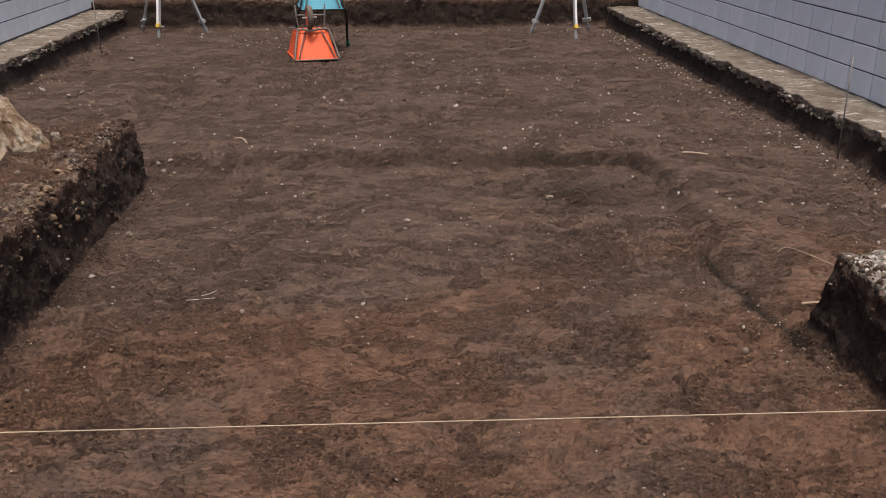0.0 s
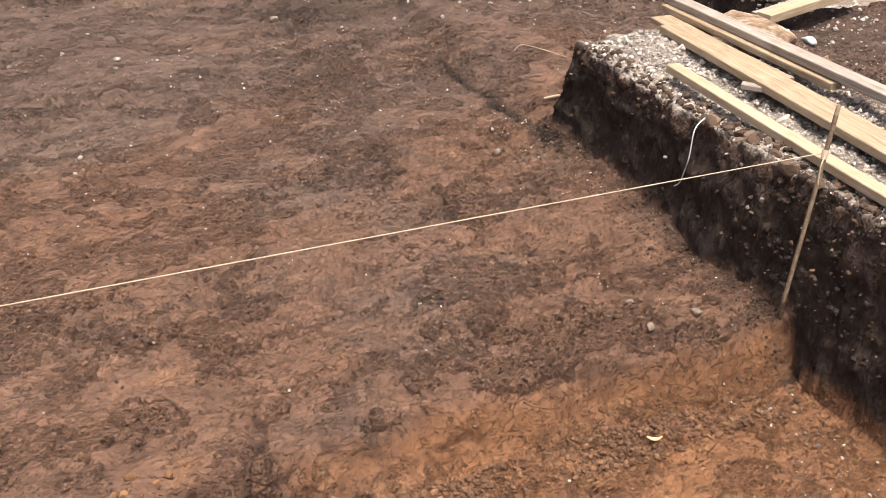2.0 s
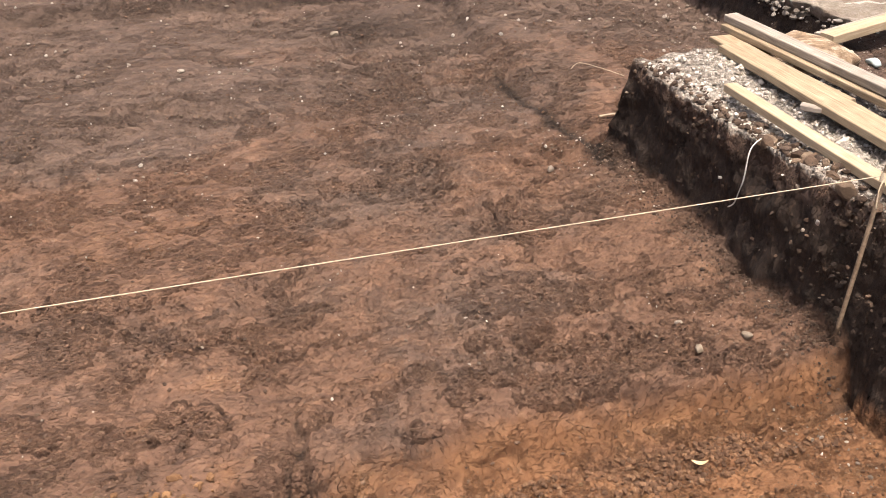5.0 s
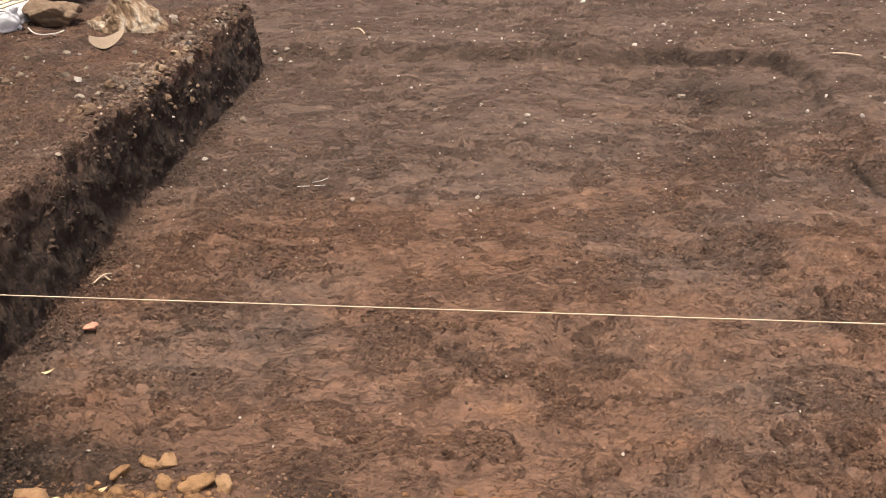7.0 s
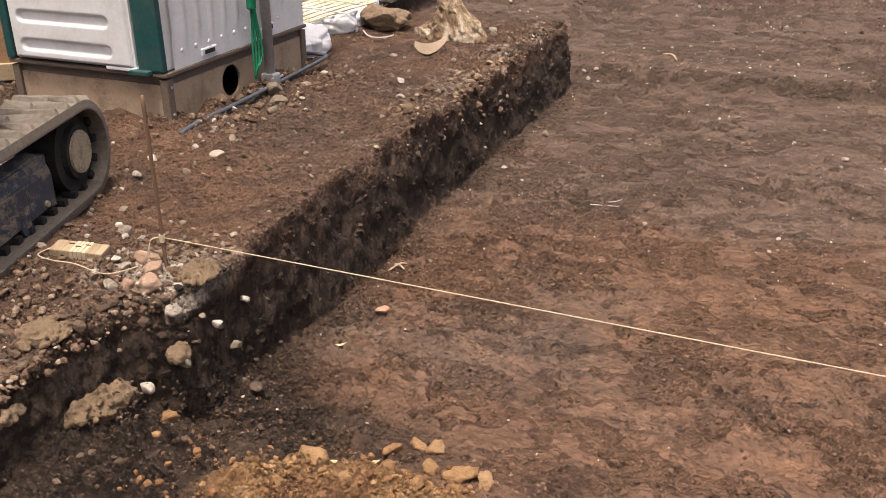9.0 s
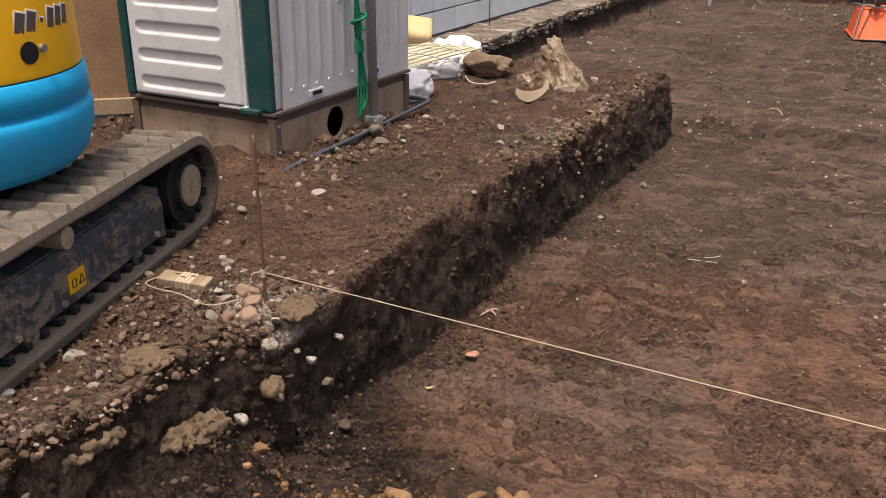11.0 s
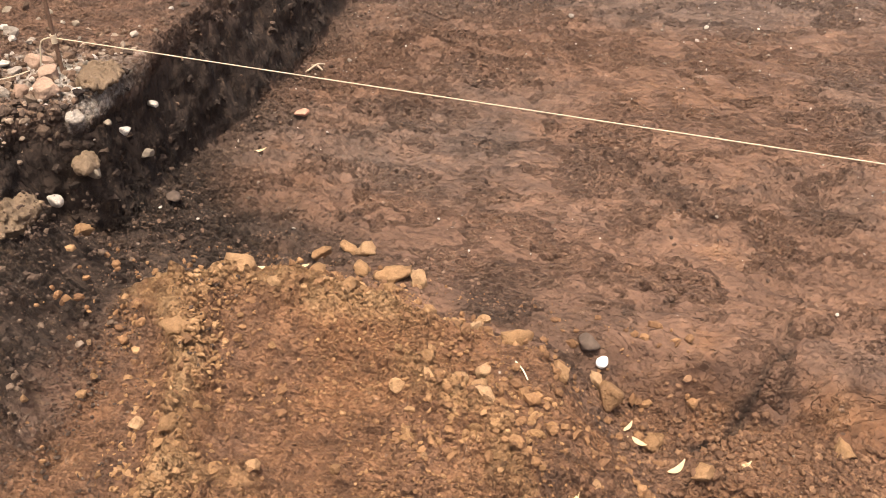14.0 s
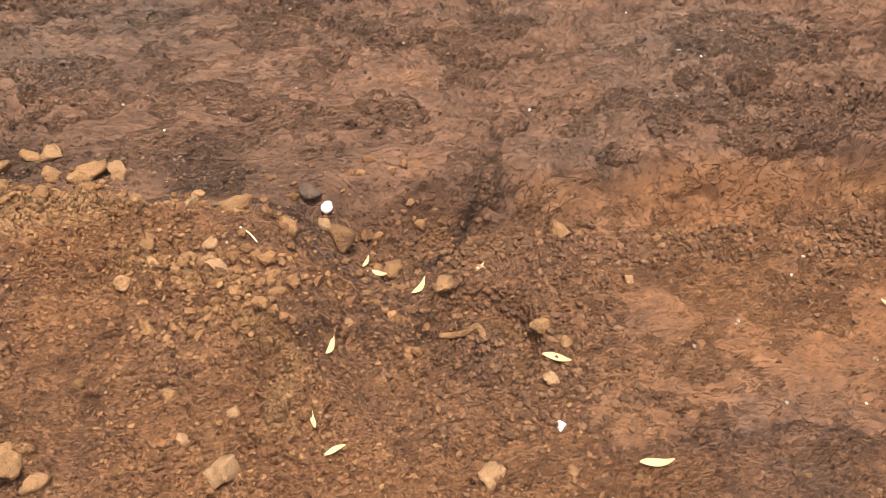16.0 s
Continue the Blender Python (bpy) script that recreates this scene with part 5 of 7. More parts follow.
stone(2.52, 3.42, 0.14, TAN_STONE, "tan cobble on the far edge of the baulk", "", 853)


def leaf_mesh(length, width, curl, seed):
    bm = bmesh.new()
    rows, n = [], 9
    for i in range(n):
        t = i / (n - 1)
        w = width * math.sin(math.pi * min(1, t * 0.94 + 0.03)) ** 0.8 * (1 - 0.35 * t)
        z = curl * (t - 0.45) ** 2 * 4 * length * 0.25
        row = []
        for k in (-1, -0.5, 0, 0.5, 1):
            row.append(bm.verts.new(((t - 0.5) * length, k * w / 2 + 0.12 * length * math.sin(3 * t + seed), z + abs(k) * w * 0.28)))
        rows.append(row)
    for a, b in zip(rows, rows[1:]):
        for k in range(4):
            bm.faces.new((a[k], a[k + 1], b[k + 1], b[k]))
    geom = bmesh.ops.extrude_face_region(bm, geom=list(bm.faces))["geom"]
    for v in geom:
        if isinstance(v, bmesh.types.BMVert):
            v.co.z += 0.0012
    bmesh.ops.recalc_face_normals(bm, faces=bm.faces)
    return bm


LEAVES = [(-1.0, 1.965, 0.060, 30), (-0.068, 1.772, 0.058, -12), (-0.097, 1.817, 0.040, 80), (0.026, 1.736, 0.060, 55), (-0.18, 1.53, 0.055, 60), (-0.208, 1.302, 0.040, 85), (-0.165, 1.236, 0.050, 15),
          (0.322, 1.49, 0.075, -20), (0.477, 1.21, 0.075, 10), (1.308, 1.843, 0.050, -22), (0.186, 1.815, 0.03, 30), (-1.404, 2.55, 0.045, 10), (-1.348, 1.811, 0.055, -30), (-1.085, 1.93, 0.045, 0), (1.137, 1.603, 0.035, -50)]
for i, (x, y, s, turn) in enumerate(LEAVES):
    solid("dry_leaf", leaf_mesh(s * 0.9, s * 0.30, 0.9, i), LEAF, pose(x, y, ground_z(x, y) + 0.008, 8, -6, turn), "curled pale yellow dry leaf on the earth", "leaf", "fallen leaves", smooth=True)


def wand(name, pts, r, material, label, category, group=""):
    """A bent stick or root lying on the earth."""
    lifted = [(x, y, ground_z(x, y) + r + dz) for x, y, dz in pts]
    return solid(name, tube(lifted, r, 6), material, Matrix(), label, category, group, smooth=True)


wand("root", [(0.073, 1.641, 0.0), (0.124, 1.62, 0.006), (0.158, 1.607, 0.004), (0.170, 1.580, 0.0)], 0.0085, TAN_STONE, "short knobbly root lying in the trench", "root")
wand("root", [(2.07, 4.38, 0.008), (2.13, 4.41, 0.016), (2.20, 4.31, 0.012), (2.27, 4.18, 0.010)], 0.0020, ROOT, "thin pale root lying across the floor", "root")
wand("twig", [(1.905, 3.72, 0.006), (1.97, 3.735, 0.012), (2.03, 3.742, 0.006)], 0.006, ROOT, "short whitish twig on the floor", "twig")
wand("twig", [(2.16, 6.27, 0.0), (2.23, 6.24, 0.008), (2.32, 6.2, 0.0)], 0.008, ROOT, "pale stick lying on the floor", "twig")
wand("twig", [(-1.10, 6.93, 0.0), (-1.03, 6.89, 0.012), (-0.98, 6.8, 0.0)], 0.006, ROOT, "pale bent stick lying on the floor", "twig")
wand("twig", [(-0.93, 4.11, 0.0), (-0.87, 4.14, 0.008), (-0.80, 4.13, 0.004)], 0.0022, WHITE_STRING, "forked pale straw lying on the floor", "twig")
wand("twig", [(-0.86, 4.13, 0.004), (-0.83, 4.19, 0.012), (-0.80, 4.21, 0.0)], 0.0018, WHITE_STRING, "forked pale straw lying on the floor", "twig")
wand("twig", [(-1.52, 3.16, 0.0), (-1.49, 3.21, 0.02), (-1.47, 3.25, 0.0)], 0.004, ROOT, "pale dry sprig on the floor", "twig")
wand("twig", [(-1.53, 3.24, 0.0), (-1.49, 3.21, 0.015), (-1.45, 3.17, 0.0)], 0.004, ROOT, "pale dry sprig on the floor", "twig")
wand("straw", [(-0.37, 1.765, 0.006), (-0.35, 1.755, 0.010), (-0.333, 1.738, 0.002)], 0.0018, STRAW, "curled pale straw on the spoil heap", "straw")

# ---------- string line, stakes and winder ----------
stake_foot, stake_top = Vector((-1.783, 2.18, 0.33)), Vector((-1.79, 2.19, 0.91))
left_stake = solid("iron_stake", tube([stake_foot, (stake_foot + stake_top) / 2, stake_top], 0.0058, 8), RUST, Matrix(), "thin rusty iron stake standing in the baulk", "stake", smooth=True)
solid("wooden_stake", tube([(1.814, 1.984, 0.05), (1.86, 2.01, 0.33), (1.926, 2.055, 0.655)], 0.0066, 8), STAKE_WOOD, Matrix(), "slim brown stake leaning on the cut face", "stake", smooth=True)
line = [Vector((-1.786, 2.182, 0.477)).lerp(Vector((1.908, 2.045, 0.519)), i / 8) for i in range(9)]
line = [tuple(p) for p in line]
setting_line = thing("string_line", Matrix(), "cream cotton setting-out string stretched taut between two stakes", "string")
part("cord", tube(line, 0.0016, 6), STRING, setting_line, smooth=True)
part("knot", rod((-1.786, 2.182, 0.462), (-1.786, 2.182, 0.487), 0.0085), STRING, setting_line)
part("loop", tube([(-1.79, 2.175, 0.48), (-1.815, 2.165, 0.47), (-1.825, 2.16, 0.43), (-1.83, 2.155, 0.39)], 0.0022, 6), STRING, setting_line, smooth=True)
part("knot", rod((1.894, 2.034, 0.506), (1.901, 2.039, 0.531), 0.0095), STRING, setting_line)
part("tail", tube([(1.893, 2.03, 0.518), (1.875, 2.02, 0.49), (1.87, 2.01, 0.44)], 0.0022, 6), STRING, setting_line, smooth=True)
winder = thing("string_winder", pose(-2.035, 2.10, ground_z(-2.035, 2.10) + 0.012, 3, 4, 16), "small pale wooden string winder lying on the baulk", "winder")
part("block", box(0.165, 0.065, 0.026, (0, 0, 0), 0.004), OLD_PINE, winder)
for k in range(4):
    part("winding", box(0.011, 0.068, 0.0275, (-0.014 + 0.013 * k, 0, -0.0005), 0.002), STRING, winder, "cream string wound on")
for k in range(3):
    part("mark", box(0.016, 0.004, 0.0012, (-0.03 + 0.026 * k, 0.012 - 0.014 * (k % 2), 0.0275)), INK, winder, "black ink mark")
loose = [(-2.11, 2.06), (-2.10, 2.0), (-2.03, 1.985), (-1.95, 1.99), (-1.87, 2.02), (-1.81, 2.09)]
solid("loose_string", tube([(x, y, ground_z(x, y) + 0.026) for x, y in loose], 0.0018, 6), STRING, Matrix(), "slack cream string running from the winder", "string", smooth=True)
solid("hanging_cord", tube([(1.90, 2.58, 0.415), (1.85, 2.56, 0.39), (1.828, 2.54, 0.30), (1.828, 2.555, 0.24), (1.832, 2.575, 0.19), (1.83, 2.60, 0.165)], 0.0025, 6), WHITE_STRING, Matrix(),
      "white cord hanging down the dark cut face", "cord", smooth=True)
for foot, top, label in (((3.372, 6.39, -0.02), (3.375, 6.40, 0.735), "thin grey rod standing beside the ledge"), ((-3.40, 11.75, -0.02), (-3.42, 11.75, 0.62), "thin grey rod standing beside the ledge"),
                         ((3.36, 13.62, -0.02), (3.40, 13.62, 0.75), "thin grey rod standing in the far corner"), ((-3.95, 8.25, 0.2), (-3.95, 8.25, 0.8), "thin grey rod standing on the ledge")):
    solid("marker_rod", rod(foot, top, 0.006, segs=8), TUBE_GREY, Matrix(), label, "rod", "marker rods", smooth=True)

# ---------- boards on the right baulk ----------


def plank(p, q, width, thick, material, label, seed, tilt=0.0):
    """A sawn board lying from p to q (middle of its upper face)."""
    p, q = Vector(p), Vector(q)
    d = q - p
    length, n = d.length, 14
    bm = bmesh.new()
    rows = []
    rng = random.Random(seed)
    warp, bow = rng.uniform(-0.006, 0.006), rng.uniform(-0.006, 0.006)
    b = 0.003
    ring = [(-1, -b, 0), (-1, 0, -b), (1, 0, -b), (1, -b, 0)]
    for i in range(n + 1):
        t = i / n
        off, up = bow * math.sin(math.pi * t), warp * math.sin(math.pi * t)
        hw = width / 2
        sec = [(-hw, -b), (-hw + b, 0), (hw - b, 0), (hw, -b), (hw, -thick + b), (hw - b, -thick), (-hw + b, -thick), (-hw, -thick + b)]
        y = t * length + (rng.uniform(-0.004, 0.004) if i in (0, n) else 0)
        rows.append([bm.verts.new((x + off, y, z + up)) for x, z in sec])
    for r, s in zip(rows, rows[1:]):
        for k in range(8):
            bm.faces.new((r[k], s[k], s[(k + 1) % 8], r[(k + 1) % 8]))
    bm.faces.new(rows[0]), bm.faces.new(rows[-1][::-1])
    bmesh.ops.recalc_face_normals(bm, faces=bm.faces)
    yaw = math.degrees(math.atan2(-d.x, d.y))
    pitch = math.degrees(math.atan2(d.z, math.hypot(d.x, d.y)))
    return solid("wooden_board", bm, material, pose(*p, pitch, tilt, yaw), label, "board", "boards on the baulk")


plank((2.05, 3.0, 0.447), (1.98, 0.9, 0.455), 0.052, 0.030, PINE, "fresh pine batten lying on the gravelly baulk", 1)
plank((2.31, 3.38, 0.456), (2.16, 0.9, 0.458), 0.125, 0.030, OLD_PINE, "broad stained pine plank lying on gravel", 2)
plank((2.36, 3.55, 0.438), (2.33, 2.72, 0.445), 0.10, 0.022, OLD_PINE, "split pine offcut tucked under other boards", 3)
plank((2.46, 3.64, 0.500), (2.51, 0.9, 0.490), 0.062, 0.032, GREY_WOOD, "weathered grey timber lying over other boards", 4, 3)
plank((2.43, 3.62, 0.465), (2.46, 2.6, 0.455), 0.05, 0.026, OLD_PINE, "stained pine batten under a grey timber", 5)
plank((2.70, 3.30, 0.480), (3.35, 3.42, 0.520), 0.07, 0.04, PINE, "pale pine batten lying across the baulk", 6)
plank((2.72, 3.37, 0.46), (3.35, 3.48, 0.50), 0.06, 0.03, GREY_WOOD, "weathered batten beside a pale one", 7)
plank((2.17, 2.74, 0.447), (2.26, 2.64, 0.455), 0.035, 0.02, GREY_WOOD, "short weathered wood scrap among gravel", 8)
solid("sherd", leaf_mesh(0.06, 0.022, 0.7, 3), PALE_STONE, pose(1.835, 2.19, 0.315, 70, 20, 60), "white curved shell-like chip in the cut face", "sherd", smooth=True)

# ---------- portable toilet on its brown base ----------


def plate_with_hole(w, h, cx, cz, r, t, segs=40):
    """An upright plate in the yz plane with a round hole; its outer face at x = 0."""
    bm = bmesh.new()
    inner, outer = [], []
    for k in range(segs):
        a = 2 * math.pi * (k + 0.5) / segs
        c, s = math.cos(a), math.sin(a)
        reach = min(((w - cx) if c > 0 else cx) / max(abs(c), 1e-6), ((h - cz) if s > 0 else cz) / max(abs(s), 1e-6))
        inner.append(bm.verts.new((0, cx + r * c, cz + r * s)))
        outer.append(bm.verts.new((0, cx + reach * c, cz + reach * s)))
    for k in range(segs):
        j = (k + 1) % segs
        bm.faces.new((inner[k], outer[k], outer[j], inner[j]))
        if abs(outer[k].co.y - outer[j].co.y) > 1e-4 and abs(outer[k].co.z - outer[j].co.z) > 1e-4:
            corner = bm.verts.new((0, w if outer[k].co.y + outer[j].co.y > w else 0, h if outer[k].co.z + outer[j].co.z > h else 0))
            bm.faces.new((outer[k], corner, outer[j]))
    geom = bmesh.ops.extrude_face_region(bm, geom=list(bm.faces))["geom"]
    for v in geom:
        if isinstance(v, bmesh.types.BMVert):
            v.co.x -= t
    bmesh.ops.recalc_face_normals(bm, faces=bm.faces)
    return bm


def build_toilet():
    W, D, B, TOP = 0.86, 1.16, 0.225, 2.35
    t = thing("portable_toilet", pose(-2.60, 3.29, 0.40), "grey-white portable toilet with dark green corner posts", "toilet")
    base = part("base", box(W - 0.04, D - 0.04, 0.05, (-W / 2, D / 2, B - 0.055)), DARK_STEEL, t, "brown painted steel base")
    part("base_plate", box(W - 0.04, 0.012, B - 0.03, (-W / 2, 0.018, -0.01)), BROWN_STEEL, base)
    part("base_plate", plate_with_hole(D - 0.05, B - 0.03, 0.455, 0.112, 0.074, 0.012), BROWN_STEEL, base, at=pose(-0.012, 0.025, -0.01))
    part("base_plate", box(0.012, D - 0.05, B - 0.03, (-W + 0.018, D / 2, -0.01)), BROWN_STEEL, base)
    part("base_plate", box(W - 0.05, 0.012, B - 0.03, (-W / 2, D - 0.018, -0.01)), BROWN_STEEL, base)
    for x, y in ((-0.018, 0.018), (-W + 0.018, 0.018), (-0.018, D - 0.018), (-W + 0.018, D - 0.018)):
        part("base_post", box(0.040, 0.040, B + 0.02, (x, y, -0.03), 0.003), DARK_STEEL, base, "dark steel angle post")
    for z in (0.06, 0.18):
        part("bolt", rod((0.0, 0.018, z), (0.010, 0.018, z), 0.007, segs=6), BRIGHT, base, "steel bolt")
    part("sill", box(W + 0.015, D + 0.015, 0.018, (-W / 2, D / 2, B), 0.004), DARK_STEEL, t, "dark steel sill")
    z0 = B + 0.02
    part("body", box(W - 0.03, D - 0.03, TOP - z0, (-W / 2, D / 2, z0), 0.01), PANEL, t)
    door = part("front_panel", box(W - 0.19, 0.022, TOP - z0 - 0.04, (-W / 2 - 0.05, 0.004, z0 + 0.01), 0.006), PANEL, t, "ribbed grey-white front panel")
    # the panel's pressed grooves
    gw, gz = W - 0.21, np.linspace(z0 + 0.015, z0 + 1.72, 300)
    gx = np.linspace(-W / 2 - 0.05 - gw / 2, -W / 2 - 0.05 + gw / 2, 90)
    GXX, GZZ = np.meshgrid(gx, gz)
    k = np.round((GZZ - z0 - 0.075) / 0.125)
    away = np.hypot(np.clip(np.abs(GXX + W / 2 + 0.075) - 0.225, 0, None), GZZ - z0 - 0.075 - 0.125 * k)
    GY2 = -0.021 + 0.011 * ease(0.029 - away, 0.0, 0.010)
    rim = np.minimum(np.minimum(GXX - gx[0], gx[-1] - GXX), GZZ - gz[0])
    GY2 = np.where(rim < 0.004, -0.006, GY2)
    ribs = new("pressed_sheet", sheet("pressed_sheet", np.stack([GXX, GY2, GZZ], -1).reshape(-1, 3), GXX.shape, PANEL))
    ribs.parent = door
    part("drip_edge", box(0.16, 0.03, 0.016, (-0.22, -0.004, z0 - 0.002), 0.004), PANEL, t)
    part("corner_post", box(0.13, 0.035, TOP - z0, (-0.068, 0.006, z0), 0.01), TEAL, t, "dark green corner post")
    part("corner_post", box(0.045, 0.05, TOP - z0, (-W + 0.012, 0.012, z0), 0.01), TEAL, t, "dark green corner post")
    part("foot_bracket", box(0.10, 0.05, 0.022, (-0.11, -0.018, z0 - 0.012), 0.005), TEAL, t, "dark green bracket")
    # the side: a sheet with upright swages
    n = 120
    ys = np.linspace(0.06, D - 0.01, n)
    bulge = 0.008 * np.clip(np.cos((ys - 0.06) / 0.098 * 2 * np.pi) * 1.6 - 0.5, 0, 1)
    zs = np.array([z0, z0 + 0.11, z0 + 0.16, TOP])
    lift = np.array([0.0, 0.0, 1.0, 1.0])
    Y, Z = np.meshgrid(ys, zs)
    X = 0.002 + bulge[None, :] * lift[:, None]
    me = sheet("side_panel", np.stack([X, Y, Z], -1).reshape(-1, 3), X.shape, PANEL)
    side = new("side_panel", me)
    side.parent = t
    for k in range(9):
        bm = bmesh.new()
        bmesh.ops.create_icosphere(bm, subdivisions=2, radius=0.011)
        part("dimple", bm, PANEL, side, at=Matrix.Translation((0.002, 0.125 + 0.098 * k, z0 + 0.075)) @ Matrix.Diagonal((0.45, 1, 1, 1)), smooth=True)
    for y, z in ((0.31, z0 + 0.018), (0.80, z0 + 0.03), (0.56, z0 + 0.42)):
        slot = part("latch", box(0.012, 0.11, 0.034, (0.004, y, z), 0.004), PANEL, side)
        part("slot", box(0.006, 0.075, 0.018, (0.009, y, z + 0.008)), INK, slot, "dark slot")
    part("roof", box(W + 0.05, D + 0.05, 0.06, (-W / 2, D / 2, TOP), 0.02), PANEL, t)
    return t


build_toilet()
pole = thing("steel_pole", pose(-2.555, 4.02, 0.36), "galvanised scaffold pole standing against the toilet", "pole")
part("tube", rod((0, 0, 0), (0, 0, 2.3), 0.0243, segs=20), ZINC, pole, smooth=True)
clamp = part("clamp", box(0.075, 0.07, 0.05, (0, 0, 0.075), 0.012), ZINC, pole, "steel scaffold clamp")
part("bolt", rod((0.03, -0.055, 0.10), (0.03, 0.06, 0.10), 0.007, segs=8), BRIGHT, clamp)
part("nut", rod((0.03, -0.05, 0.10), (0.03, -0.035, 0.10), 0.013, segs=6), BRIGHT, clamp)
rope = thing("green_rope", pose(-2.53, 3.87, 0.40), "green rope hanging knotted beside the toilet pole", "rope")
for k in range(4):
    w = 0.007 * (k - 1.5)
    part("strand", tube([(w * 0.3, 0.02 * math.sin(k), 2.1), (w, 0.015 * math.cos(k * 2), 1.3), (w * 0.6, -0.012 * k, 0.80), (w * 1.8, 0.03 * math.sin(k * 1.9), 0.55), (w, 0.01, 0.40), (w * 1.4, 0.012 * k, 0.22), (w, 0.0, 0.09 + 0.02 * k)], 0.0055, 6), ROPE_GREEN, rope, smooth=True)
part("knot", tube([(-0.02, 0.0, 0.62), (0.02, 0.035, 0.60), (0.03, -0.02, 0.585), (-0.015, -0.035, 0.57), (-0.01, 0.03, 0.55), (0.02, 0.02, 0.53)], 0.008, 6), ROPE_GREEN, rope, smooth=True)
part("knot", box(0.03, 0.05, 0.07, (0.0, 0.0, 0.42), 0.012), ROPE_GREEN, rope)
solid("water_pipe", tube([(-2.51, 3.22, 0.41), (-2.505, 3.35, 0.425), (-2.50, 3.7, 0.435), (-2.525, 4.2, 0.44), (-2.53, 4.50, 0.45), (-2.56, 4.585, 0.45), (-2.66, 4.60, 0.45), (-2.8, 4.6, 0.44)], 0.0105, 12), PIPE, Matrix(),
      "blue-grey plastic pipe lying along the toilet base", "pipe", smooth=True)
hoarding = thing("plywood_hoarding", pose(-3.86, 3.62, 0.36, 0, 0, 40), "tan plywood hoarding with a timber foot rail", "hoarding")
part("sheet", box(2.2, 0.02, 2.0, (-0.9, 0, 0.10)), PLYWOOD, hoarding)
part("foot_rail", box(2.2, 0.045, 0.085, (-0.9, -0.012, 0.07), 0.004), PINE, hoarding)
part("ground_rail", box(2.2, 0.05, 0.075, (-0.9, -0.005, -0.02), 0.004), DARK_STEEL, hoarding)

# ---------- mini excavator on the left baulk ----------


def belt_path(n=96, y0=-0.62, y1=0.62, r=0.152, zc=0.178):
    """Points and outward normals round a rubber track, evenly spaced."""
    straight = y1 - y0
    total = 2 * straight + 2 * math.pi * r
    out = []
    for i in range(n):
        s = i / n * total
        if s < straight:
            out.append(((y0 + s, zc - r), (0, -1)))
        elif s < straight + math.pi * r:
            a = -math.pi / 2 + (s - straight) / r
            out.append(((y1 + r * math.cos(a), zc + r * math.sin(a)), (math.cos(a), math.sin(a))))
        elif s < 2 * straight + math.pi * r:
            out.append(((y1 - (s - straight - math.pi * r), zc + r), (0, 1)))
        else:
            a = math.pi / 2 + (s - 2 * straight - math.pi * r) / r
            out.append(((y0 + r * math.cos(a), zc + r * math.sin(a)), (math.cos(a), math.sin(a))))
    return out


